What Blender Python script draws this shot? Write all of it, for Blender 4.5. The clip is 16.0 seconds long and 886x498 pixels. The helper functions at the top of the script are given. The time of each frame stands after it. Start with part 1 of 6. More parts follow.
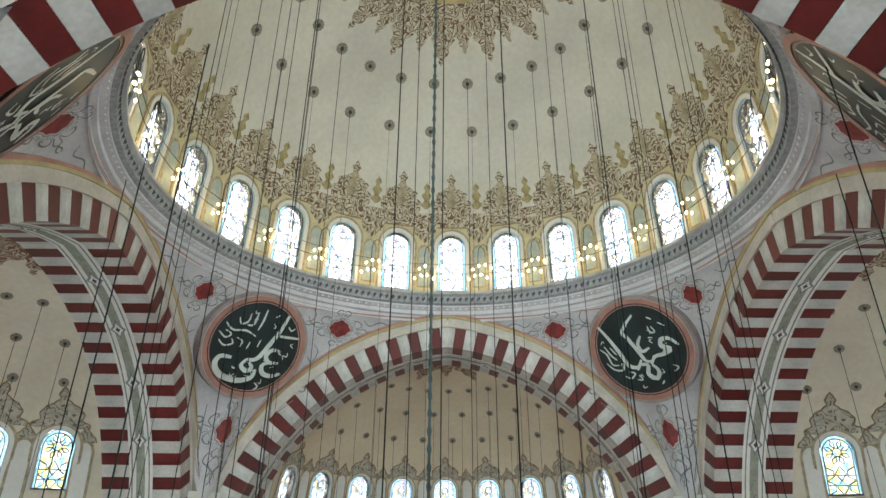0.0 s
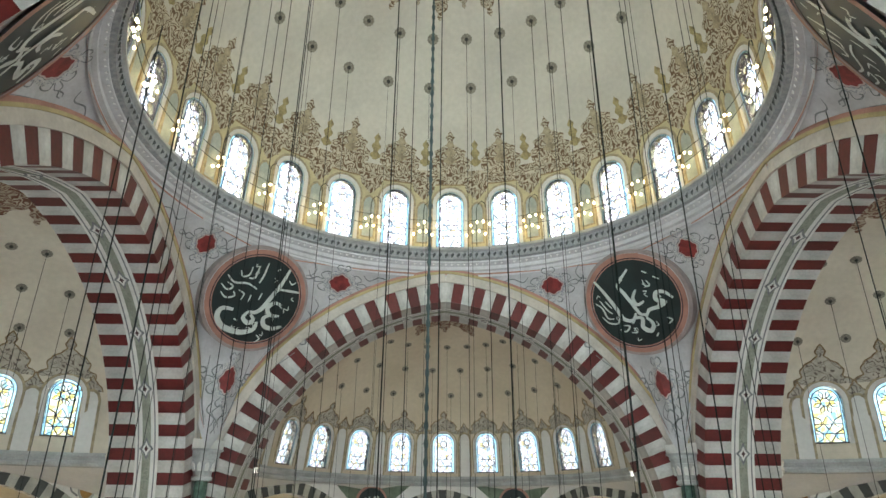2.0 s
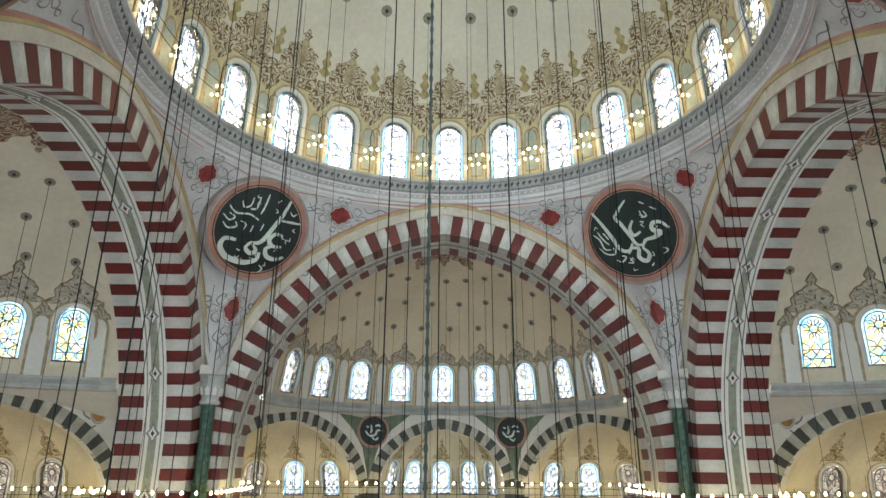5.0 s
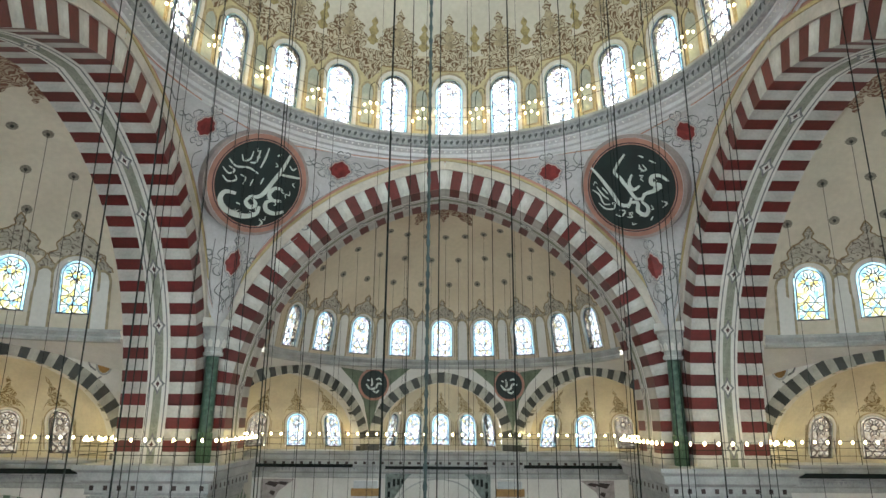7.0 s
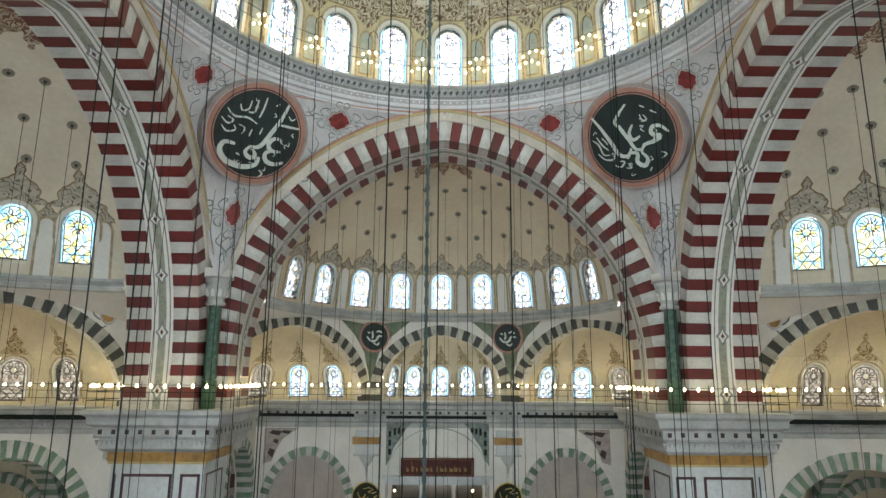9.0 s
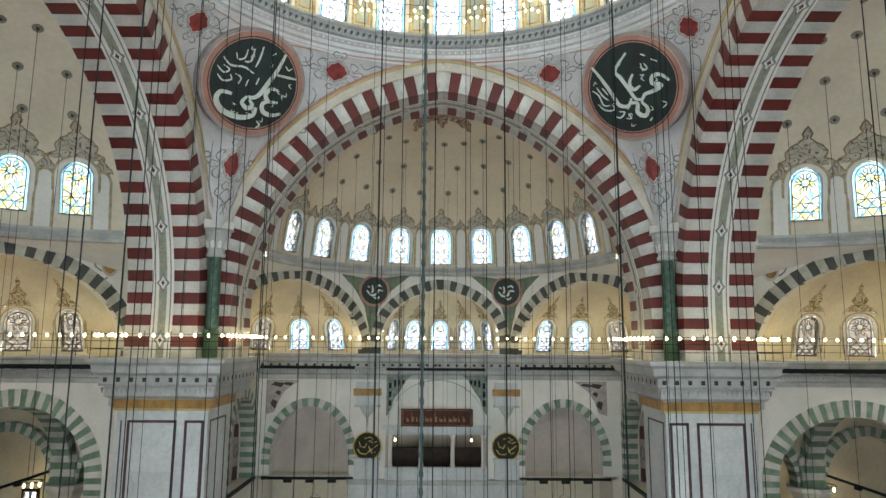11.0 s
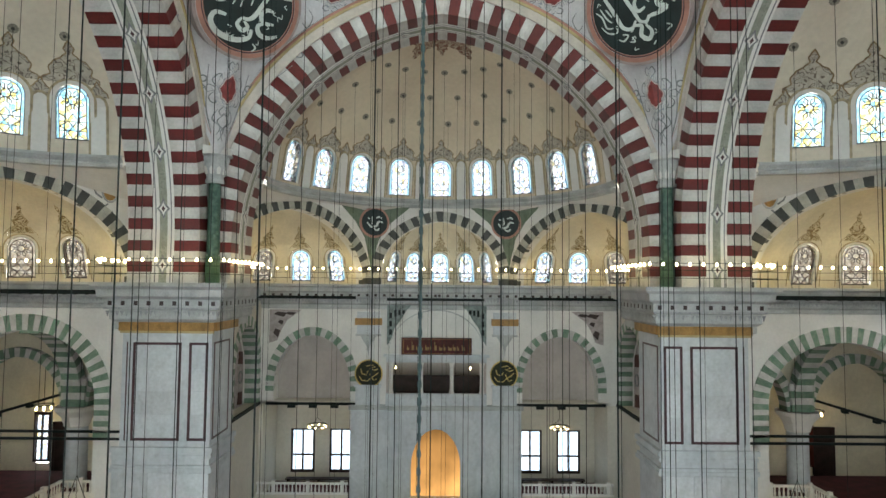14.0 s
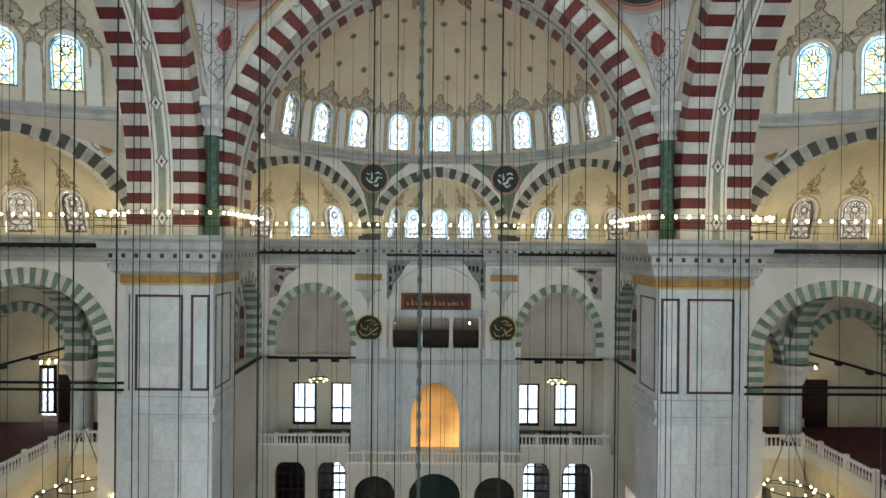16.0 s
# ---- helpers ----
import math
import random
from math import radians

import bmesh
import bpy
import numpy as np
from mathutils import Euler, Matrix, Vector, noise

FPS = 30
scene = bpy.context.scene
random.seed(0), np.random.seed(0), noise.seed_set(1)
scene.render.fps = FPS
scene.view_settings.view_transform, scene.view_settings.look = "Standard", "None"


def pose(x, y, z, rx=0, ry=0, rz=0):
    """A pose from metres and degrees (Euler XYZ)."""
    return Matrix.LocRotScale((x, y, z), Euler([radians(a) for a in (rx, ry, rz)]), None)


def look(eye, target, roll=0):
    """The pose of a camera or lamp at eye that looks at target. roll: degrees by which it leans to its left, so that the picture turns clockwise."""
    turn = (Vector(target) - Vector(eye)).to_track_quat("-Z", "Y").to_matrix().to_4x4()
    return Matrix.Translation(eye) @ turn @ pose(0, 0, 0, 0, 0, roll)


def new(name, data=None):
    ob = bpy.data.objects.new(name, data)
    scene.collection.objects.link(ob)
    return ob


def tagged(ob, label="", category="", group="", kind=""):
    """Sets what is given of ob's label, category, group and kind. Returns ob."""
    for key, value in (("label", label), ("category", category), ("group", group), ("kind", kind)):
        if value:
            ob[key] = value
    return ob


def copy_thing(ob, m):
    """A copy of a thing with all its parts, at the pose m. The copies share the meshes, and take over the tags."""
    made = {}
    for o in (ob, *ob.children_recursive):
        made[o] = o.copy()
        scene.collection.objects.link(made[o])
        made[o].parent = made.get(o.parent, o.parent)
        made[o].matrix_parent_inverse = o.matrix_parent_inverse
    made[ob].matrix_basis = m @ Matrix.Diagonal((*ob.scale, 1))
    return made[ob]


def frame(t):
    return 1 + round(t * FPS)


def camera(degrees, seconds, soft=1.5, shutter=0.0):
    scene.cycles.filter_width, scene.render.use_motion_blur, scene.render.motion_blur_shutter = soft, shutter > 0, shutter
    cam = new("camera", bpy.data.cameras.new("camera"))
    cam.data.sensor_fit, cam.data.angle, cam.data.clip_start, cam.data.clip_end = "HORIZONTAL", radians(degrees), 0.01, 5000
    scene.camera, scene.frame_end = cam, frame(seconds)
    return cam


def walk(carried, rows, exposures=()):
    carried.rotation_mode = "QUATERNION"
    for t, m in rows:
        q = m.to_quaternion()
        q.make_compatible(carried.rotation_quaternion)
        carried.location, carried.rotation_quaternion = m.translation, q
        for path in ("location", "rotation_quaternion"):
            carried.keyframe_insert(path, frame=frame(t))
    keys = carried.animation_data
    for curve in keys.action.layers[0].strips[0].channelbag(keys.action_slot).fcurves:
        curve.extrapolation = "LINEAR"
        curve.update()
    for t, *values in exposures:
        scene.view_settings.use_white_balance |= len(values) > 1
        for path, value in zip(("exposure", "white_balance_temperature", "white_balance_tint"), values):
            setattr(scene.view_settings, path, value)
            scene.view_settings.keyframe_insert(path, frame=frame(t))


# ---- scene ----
cam = camera(70.1, 16.0)
PATH = [
    (0, (-0.01, 0.14, 25.809), (-0.006, 1.939, 26.684), 0.4),
    (0.5, (0.037, 0.13, 25.608), (0.039, 1.94, 26.459), 0.4),
    (1, (0.033, 0.122, 25.357), (0.038, 1.942, 26.188), 0.4),
    (1.5, (0.063, 0.119, 25.107), (0.067, 1.948, 25.916), 0.4),
    (2, (0.074, 0.14, 24.939), (0.079, 1.978, 25.727), 0.5),
    (2.5, (0.083, 0.169, 24.762), (0.088, 2.016, 25.529), 0.5),
    (3, (0.074, 0.159, 24.586), (0.08, 2.015, 25.329), 0.4),
    (3.5, (0.067, 0.165, 24.423), (0.073, 2.033, 25.139), 0.4),
    (4, (0.046, 0.148, 24.259), (0.054, 2.025, 24.949), 0.4),
    (6.5, (-0.047, 0.08, 23.59), (-0.03, 2.003, 24.14), 0.4),
    (7, (-0.048, 0.073, 23.496), (-0.03, 2.004, 24.017), 0.4),
    (7.5, (-0.05, 0.062, 23.364), (-0.03, 2.001, 23.854), 0.4),
    (8, (-0.038, 0.044, 23.184), (-0.019, 1.99, 23.647), 0.4),
    (8.5, (-0.022, 0.03, 22.994), (-0.003, 1.983, 23.426), 0.4),
    (9, (-0.018, 0.031, 22.839), (0.001, 1.99, 23.245), 0.4),
    (11.5, (0.155, 0.029, 22.079), (0.17, 2.012, 22.34), 0.4),
    (12, (0.168, 0.001, 21.934), (0.183, 1.988, 22.167), 0.5),
    (12.5, (0.18, 0.002, 21.782), (0.195, 1.991, 21.983), 0.4),
    (13, (0.167, -0.004, 21.612), (0.183, 1.989, 21.784), 0.4),
    (13.5, (0.206, -0.016, 21.457), (0.22, 1.978, 21.598), 0.4),
    (14, (0.231, 0.003, 21.311), (0.245, 1.999, 21.424), 0.5),
    (14.5, (0.249, -0.003, 21.164), (0.263, 1.995, 21.248), 0.4),
    (15, (0.263, 0.009, 21.059), (0.277, 2.008, 21.113), 0.5),
    (15.5, (0.24, -0.019, 20.914), (0.256, 1.981, 20.938), 0.5),
    (16, (0.208, -0.027, 20.814), (0.226, 1.972, 20.808), 0.5),
]
walk(cam, [(t, look(eye, target, roll)) for t, eye, target, roll in PATH], ((0, 0.5), (4.2, 0.49), (9.2, 0.52), (11.3, 0.56), (16, 0.57)))

# ---- light ----
world = bpy.data.worlds.new("sky")
scene.world = world
world.use_nodes = True
sky = world.node_tree.nodes.new("ShaderNodeTexSky")
sky.sky_type, sky.sun_disc, sky.sun_elevation, sky.sun_rotation = "NISHITA", False, radians(45), radians(60)
world.node_tree.links.new(sky.outputs[0], world.node_tree.nodes["Background"].inputs[0])
world.node_tree.nodes["Background"].inputs[1].default_value = 0.1
SKY_GLOW, FILL_GLOW = 22.0, 17.0   # sky outside the visible windows, added fill outside the unseen ones behind the eye

# ---- plan (metres) ----
X0, YC = 0.35, 21.6          # centre of the dome
A = 12.6                     # inner faces of the four great arches
SPAN, CC, ZS = 11.35, 1.55, 23.5   # great arch: half span, centre offset, springing
RI = SPAN + CC
RING, BAND, STRIP = 1.15, 1.3, 1.1
VB = A + BAND + STRIP + BAND  # outer end of the great arches
HD, HR, HZ, HH = 15.4, 10.8, 28.0, 8.8    # half dome: centre, radius, foot, rise
DZ, DR = 40.5, 12.5          # dome centre height and radius
CORN = 21.3                  # top of the great cornice
BW, BV = 14.5, 26.2          # half width and outer wall of the bays
FLOOR = -0.5
CENTRE = Matrix.Translation((X0, YC, 0))


def bay(k):
    return CENTRE @ Matrix.Rotation(radians(90 * k), 4, "Z")


# ---- materials ----
def material(name, base, rough=0.6, metal=0.0, vary=0.12, scale=1.5, fine=14.0, bump=0.05, second=None, random_tint=0.0, veins=0.0):
    m = bpy.data.materials.new(name)
    m.use_nodes = True
    n, l = m.node_tree.nodes, m.node_tree.links
    b = n["Principled BSDF"]
    b.inputs["Roughness"].default_value, b.inputs["Metallic"].default_value = rough, metal
    co = n.new("ShaderNodeTexCoord")
    big, small = n.new("ShaderNodeTexNoise"), n.new("ShaderNodeTexNoise")
    for t, s in ((big, scale), (small, fine)):
        t.inputs["Scale"].default_value, t.inputs["Detail"].default_value = s, 5
        l.new(co.outputs["Object"], t.inputs["Vector"])
    ramp = n.new("ShaderNodeMix")
    ramp.data_type = "RGBA"
    dark = second or tuple(c * (1 - 2.2 * vary) for c in base)
    ramp.inputs[6].default_value, ramp.inputs[7].default_value = (*dark, 1), (*base, 1)
    rng = n.new("ShaderNodeMapRange")
    rng.inputs[1].default_value, rng.inputs[2].default_value = 0.33, 0.62
    l.new(big.outputs[0], rng.inputs[0])
    l.new(rng.outputs[0], ramp.inputs[0])
    out = ramp.outputs[2]
    mul = n.new("ShaderNodeMix")
    mul.data_type, mul.blend_type = "RGBA", "MULTIPLY"
    mul.inputs[0].default_value = 1.0
    tone = n.new("ShaderNodeMapRange")
    tone.inputs[1].default_value, tone.inputs[2].default_value = 0.3, 0.7
    tone.inputs[3].default_value, tone.inputs[4].default_value = 1 - vary, 1 + vary * 0.4
    l.new(small.outputs[0], tone.inputs[0])
    l.new(out, mul.inputs[6])
    l.new(tone.outputs[0], mul.inputs[7])
    out = mul.outputs[2]
    if veins:
        wave = n.new("ShaderNodeTexWave")
        wave.inputs["Scale"].default_value, wave.inputs["Distortion"].default_value, wave.inputs["Detail"].default_value = 0.35, 14, 4
        l.new(co.outputs["Object"], wave.inputs["Vector"])
        v = n.new("ShaderNodeMapRange")
        v.inputs[1].default_value, v.inputs[2].default_value, v.inputs[3].default_value, v.inputs[4].default_value = 0.0, 0.35, 1 - veins, 1.0
        l.new(wave.outputs[1], v.inputs[0])
        mv = n.new("ShaderNodeMix")
        mv.data_type, mv.blend_type = "RGBA", "MULTIPLY"
        mv.inputs[0].default_value = 1.0
        l.new(out, mv.inputs[6])
        l.new(v.outputs[0], mv.inputs[7])
        out = mv.outputs[2]
    if random_tint:
        info = n.new("ShaderNodeObjectInfo")
        r = n.new("ShaderNodeMapRange")
        r.inputs[3].default_value, r.inputs[4].default_value = 1 - random_tint, 1 + random_tint
        l.new(info.outputs["Random"], r.inputs[0])
        mr = n.new("ShaderNodeMix")
        mr.data_type, mr.blend_type = "RGBA", "MULTIPLY"
        mr.inputs[0].default_value = 1.0
        l.new(out, mr.inputs[6])
        l.new(r.outputs[0], mr.inputs[7])
        out = mr.outputs[2]
    l.new(out, b.inputs["Base Color"])
    if bump:
        bp = n.new("ShaderNodeBump")
        bp.inputs["Strength"].default_value, bp.inputs["Distance"].default_value = bump * 4, 0.02
        l.new(small.outputs[0], bp.inputs["Height"])
        l.new(bp.outputs[0], b.inputs["Normal"])
    return m


def glow(name, colour, strength):
    m = bpy.data.materials.new(name)
    m.use_nodes = True
    n = m.node_tree.nodes
    e = n.new("ShaderNodeEmission")
    e.inputs[0].default_value, e.inputs[1].default_value = (*colour, 1), strength
    m.node_tree.links.new(e.outputs[0], n["Material Output"].inputs[0])
    return m


def stained_glass(name, colours, scale):
    """Small coloured panes of glass that let the daylight through."""
    m = bpy.data.materials.new(name)
    m.use_nodes = True
    n, l = m.node_tree.nodes, m.node_tree.links
    co, cells = n.new("ShaderNodeTexCoord"), n.new("ShaderNodeTexVoronoi")
    cells.inputs["Scale"].default_value = scale
    l.new(co.outputs["Object"], cells.inputs["Vector"])
    sep = n.new("ShaderNodeSeparateColor")
    l.new(cells.outputs["Color"], sep.inputs[0])
    ramp = n.new("ShaderNodeValToRGB")
    ramp.color_ramp.interpolation = "CONSTANT"
    e = ramp.color_ramp.elements
    e[0].color, e[1].color, e[1].position = (*colours[0], 1), (*colours[1], 1), 1 / len(colours)
    for i, c in enumerate(colours[2:], 2):
        e.new(i / len(colours)).color = (*c, 1)
    l.new(sep.outputs[0], ramp.inputs[0])
    tr, gl, mix = n.new("ShaderNodeBsdfTransparent"), n.new("ShaderNodeBsdfGlossy"), n.new("ShaderNodeMixShader")
    gl.inputs["Roughness"].default_value = 0.15
    mix.inputs[0].default_value = 0.05
    l.new(ramp.outputs[0], tr.inputs[0])
    l.new(tr.outputs[0], mix.inputs[1])
    l.new(gl.outputs[0], mix.inputs[2])
    l.new(mix.outputs[0], n["Material Output"].inputs[0])
    return m


PLASTER = material("cream_plaster", (0.63, 0.60, 0.53), 0.8, vary=0.07, scale=0.25, fine=4, second=(0.54, 0.515, 0.455))
DRUM = material("drum_paint", (0.60, 0.53, 0.32), 0.75, vary=0.1, scale=0.9, fine=8)
PLASTER_HALF = material("tan_plaster", (0.66, 0.575, 0.44), 0.8, vary=0.07, scale=0.3, fine=4, second=(0.58, 0.49, 0.365))
PLASTER_SIDE = material("side_plaster", (0.70, 0.64, 0.53), 0.8, vary=0.07, scale=0.3, fine=4, second=(0.61, 0.55, 0.45))
PLASTER_WARM = material("warm_plaster", (0.70, 0.64, 0.50), 0.75, vary=0.08, scale=0.5, fine=6)
PAINT_WHITE = material("white_paint", (0.72, 0.71, 0.69), 0.7, vary=0.06, scale=0.5, fine=6)
ARCHIVOLT = material("cream_archivolt", (0.57, 0.525, 0.475), 0.7, vary=0.1, scale=0.9, fine=7)
PENDENTIVE = material("pale_pendentive", (0.61, 0.605, 0.635), 0.7, vary=0.09, scale=0.7, fine=7)
STONE_WHITE = material("white_voussoir", (0.57, 0.565, 0.55), 0.6, vary=0.12, scale=1.2, fine=9, random_tint=0.07)
STONE_RED = material("red_voussoir", (0.125, 0.012, 0.012), 0.5, vary=0.16, scale=1.4, fine=9, random_tint=0.18)
STONE_DARK = material("dark_voussoir", (0.055, 0.06, 0.058), 0.55, vary=0.15, scale=2, random_tint=0.2)
STONE_PALE = material("pale_voussoir", (0.47, 0.46, 0.41), 0.6, vary=0.12, scale=2, random_tint=0.08)
STONE_GREEN = material("green_voussoir", (0.12, 0.215, 0.15), 0.55, vary=0.22, scale=2.5, second=(0.20, 0.28, 0.21), random_tint=0.22)
GREEN_MARBLE = material("green_marble", (0.025, 0.075, 0.055), 0.35, vary=0.35, scale=4, fine=9, second=(0.085, 0.15, 0.12))
GREEN_PAINT = material("green_paint", (0.17, 0.22, 0.16), 0.7, vary=0.15, scale=1.5)
MARBLE = material("grey_marble", (0.56, 0.59, 0.62), 0.6, vary=0.1, scale=0.5, fine=4, second=(0.46, 0.50, 0.54), veins=0.07)
MARBLE_DARK = material("grey_cornice", (0.46, 0.475, 0.48), 0.5, vary=0.15, scale=0.9, fine=10)
ORNAMENT = material("carved_grey", (0.30, 0.31, 0.33), 0.6, vary=0.25, scale=5, fine=20, second=(0.44, 0.45, 0.46))
PINK = material("pink_ring", (0.45, 0.23, 0.18), 0.6, vary=0.12, scale=1.0)
GOLD = material("ochre_band", (0.40, 0.22, 0.06), 0.5, vary=0.22, scale=1.2)
BORDER = material("yellow_border", (0.50, 0.40, 0.20), 0.6, vary=0.12)
BLACKGREEN = material("dark_roundel", (0.008, 0.022, 0.024), 0.5, vary=0.2, scale=1, bump=0.02)
SCRIPT = material("pale_script", (0.62, 0.68, 0.66), 0.5, vary=0.08, bump=0)
BROWN = material("brown_ornament", (0.22, 0.145, 0.075), 0.7, vary=0.25, scale=3, fine=16, second=(0.36, 0.26, 0.14))
BROWN_PALE = material("pale_ornament", (0.46, 0.38, 0.25), 0.7, vary=0.2, scale=3, fine=12)
FLOWER = material("red_flower", (0.27, 0.035, 0.035), 0.6, vary=0.2, scale=3)
PINK_PALE = material("pale_pink_paint", (0.60, 0.48, 0.46), 0.6, vary=0.1)
FLOWER_EDGE = material("grey_scroll", (0.25, 0.26, 0.28), 0.6, vary=0.2, scale=3)
PANEL_LINE = material("purple_panel_line", (0.075, 0.03, 0.04), 0.4, vary=0.15)
IRON = material("dark_iron", (0.016, 0.023, 0.023), 0.6, metal=0.1, vary=0.2, bump=0.02)
LEAD = material("lead_tracery", (0.07, 0.055, 0.07), 0.6, vary=0.15, bump=0.02)
WOOD_RED = material("dark_red_board", (0.085, 0.018, 0.014), 0.4, vary=0.2)
BRONZE = material("green_gold_roundel", (0.022, 0.024, 0.008), 0.4, vary=0.2)
GILT = material("gilt", (0.72, 0.55, 0.18), 0.45, metal=0.6, vary=0.15, bump=0.02)
CARPET = material("red_carpet", (0.20, 0.02, 0.03), 0.9, vary=0.2, scale=2)
# the niche panel glows itself, in place of a lamp low in the niche
AMBER = glow("amber_niche_glow", (1.0, 0.50, 0.15), 0.8)
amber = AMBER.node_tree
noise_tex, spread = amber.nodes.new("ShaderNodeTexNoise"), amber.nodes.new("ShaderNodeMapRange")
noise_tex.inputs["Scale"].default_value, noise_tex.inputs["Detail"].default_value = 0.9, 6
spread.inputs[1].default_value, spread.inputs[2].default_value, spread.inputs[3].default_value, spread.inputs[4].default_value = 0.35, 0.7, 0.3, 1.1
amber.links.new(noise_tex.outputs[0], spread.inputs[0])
# lamp falloff put into the glow: strong at the foot, weak at the top
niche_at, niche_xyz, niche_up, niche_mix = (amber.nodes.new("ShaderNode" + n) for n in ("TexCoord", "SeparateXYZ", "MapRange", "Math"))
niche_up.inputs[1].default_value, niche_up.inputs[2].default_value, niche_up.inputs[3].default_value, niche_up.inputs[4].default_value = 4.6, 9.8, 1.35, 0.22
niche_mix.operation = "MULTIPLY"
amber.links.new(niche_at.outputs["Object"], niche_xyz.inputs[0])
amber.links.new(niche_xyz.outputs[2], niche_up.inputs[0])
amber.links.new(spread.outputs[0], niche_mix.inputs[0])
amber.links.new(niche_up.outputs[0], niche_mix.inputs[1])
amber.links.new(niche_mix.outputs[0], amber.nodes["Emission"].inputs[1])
DAY = glow("daylight", (0.93, 0.97, 1.0), SKY_GLOW)
# fill light for the room, placed outside windows that stay out of view
DAY_FILL = glow("fill_daylight", (0.89, 1.0, 0.99), FILL_GLOW)
BULB = glow("bulb_light", (1.0, 0.76, 0.33), 30.0)
GLASS = stained_glass("clear_stained_glass", [(0.285, 0.29, 0.295)] * 3 + [(0.185, 0.225, 0.25), (0.225, 0.215, 0.245), (0.26, 0.24, 0.17), (0.21, 0.245, 0.265)], 6.5)
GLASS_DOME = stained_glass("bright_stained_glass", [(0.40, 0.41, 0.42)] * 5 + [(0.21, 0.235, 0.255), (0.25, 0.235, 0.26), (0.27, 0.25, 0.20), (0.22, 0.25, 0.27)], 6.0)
GLASS_PALE = stained_glass("pale_clear_glass", [(0.25, 0.28, 0.30), (0.235, 0.265, 0.29)], 3.0)
GLASS_RICH = stained_glass("coloured_glass", [(0.25, 0.275, 0.265)] * 2 + [(0.275, 0.255, 0.14), (0.255, 0.245, 0.17), (0.15, 0.225, 0.25), (0.20, 0.24, 0.25)], 5.5)
GLASS_BLUE = stained_glass("blue_edge_glass", [(0.15, 0.215, 0.245), (0.17, 0.23, 0.255), (0.20, 0.24, 0.26), (0.13, 0.19, 0.235)], 6)
# brownish panes, darkened in place of weaker daylight behind them
GLASS_DIM = stained_glass("darkened_glass", [(0.135, 0.12, 0.10), (0.15, 0.14, 0.12), (0.12, 0.105, 0.09), (0.165, 0.155, 0.14)], 7)
# clear panes only for unseen windows, so the added fill comes through
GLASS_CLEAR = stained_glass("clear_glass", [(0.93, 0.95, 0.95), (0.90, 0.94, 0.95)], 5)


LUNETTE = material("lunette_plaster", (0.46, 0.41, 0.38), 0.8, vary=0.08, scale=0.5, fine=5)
DARKWOOD = material("dark_wood", (0.035, 0.022, 0.02), 0.5, vary=0.2)
# dark base colour carries the shade under the gallery
ARCADE_SHADE = material("arcade_shade_grey", (0.10, 0.085, 0.07), 0.8, vary=0.15)
BRACKET = material("grey_green_carving", (0.22, 0.27, 0.26), 0.6, vary=0.2, scale=4)
PINKGREY = material("pinkish_grey_stone", (0.42, 0.37, 0.37), 0.6, vary=0.15, scale=3)
CARVED_DARK = material("dark_carving", (0.05, 0.03, 0.03), 0.6, vary=0.2)
CARPET_SLAB = material("carpeted_slab", (0.08, 0.014, 0.025), 0.9, vary=0.2, scale=1.5)
SLAB = material("marble_slab", (0.57, 0.60, 0.63), 0.6, vary=0.12, scale=0.8, fine=6, second=(0.50, 0.53, 0.56), random_tint=0.1, veins=0.06)
FLUTE = material("green_flute", (0.07, 0.15, 0.09), 0.4, vary=0.2)
GOLD_PALE = material("pale_gold_paint", (0.42, 0.34, 0.16), 0.6, vary=0.2, scale=4)
PANEL_BLUE = material("blue_grey_panel", (0.42, 0.47, 0.45), 0.7, vary=0.12, scale=2)
STAR = material("star_paint", (0.30, 0.275, 0.22), 0.7, vary=0.2, scale=8)
STAR_DARK = material("star_eye", (0.04, 0.04, 0.035), 0.7, vary=0.1)
CHAIN = material("blue_grey_chain", (0.06, 0.10, 0.105), 0.6, metal=0.1, vary=0.2)
MAUVE = material("mauve_ring", (0.36, 0.31, 0.31), 0.6, vary=0.12)


def lace(name, ground, line, scale, width, turns=7.0):
    """Curling painted lines: the level lines of a smooth noise, over a ground."""
    m = material(name, ground, 0.75, vary=0.12, scale=2.5, fine=12, bump=0)
    n, l = m.node_tree.nodes, m.node_tree.links
    b = n["Principled BSDF"]
    old = b.inputs["Base Color"].links[0].from_socket
    co, curl, fold, cut = n.new("ShaderNodeTexCoord"), n.new("ShaderNodeTexNoise"), n.new("ShaderNodeMath"), n.new("ShaderNodeMapRange")
    curl.inputs["Scale"].default_value, curl.inputs["Detail"].default_value, curl.inputs["Distortion"].default_value = scale, 0.6, 0.5
    l.new(co.outputs["Object"], curl.inputs["Vector"])
    times = n.new("ShaderNodeMath")
    times.operation = "MULTIPLY"
    times.inputs[1].default_value = turns
    l.new(curl.outputs[0], times.inputs[0])
    fold.operation = "PINGPONG"
    fold.inputs[1].default_value = 0.5
    l.new(times.outputs[0], fold.inputs[0])
    cut.inputs[1].default_value, cut.inputs[2].default_value, cut.inputs[3].default_value, cut.inputs[4].default_value = width * 0.75, width * 1.1, 1.0, 0.0
    l.new(fold.outputs[0], cut.inputs[0])
    mix = n.new("ShaderNodeMix")
    mix.data_type = "RGBA"
    mix.inputs[7].default_value = (*line, 1)
    l.new(cut.outputs[0], mix.inputs[0])
    l.new(old, mix.inputs[6])
    l.new(mix.outputs[2], b.inputs["Base Color"])
    return m


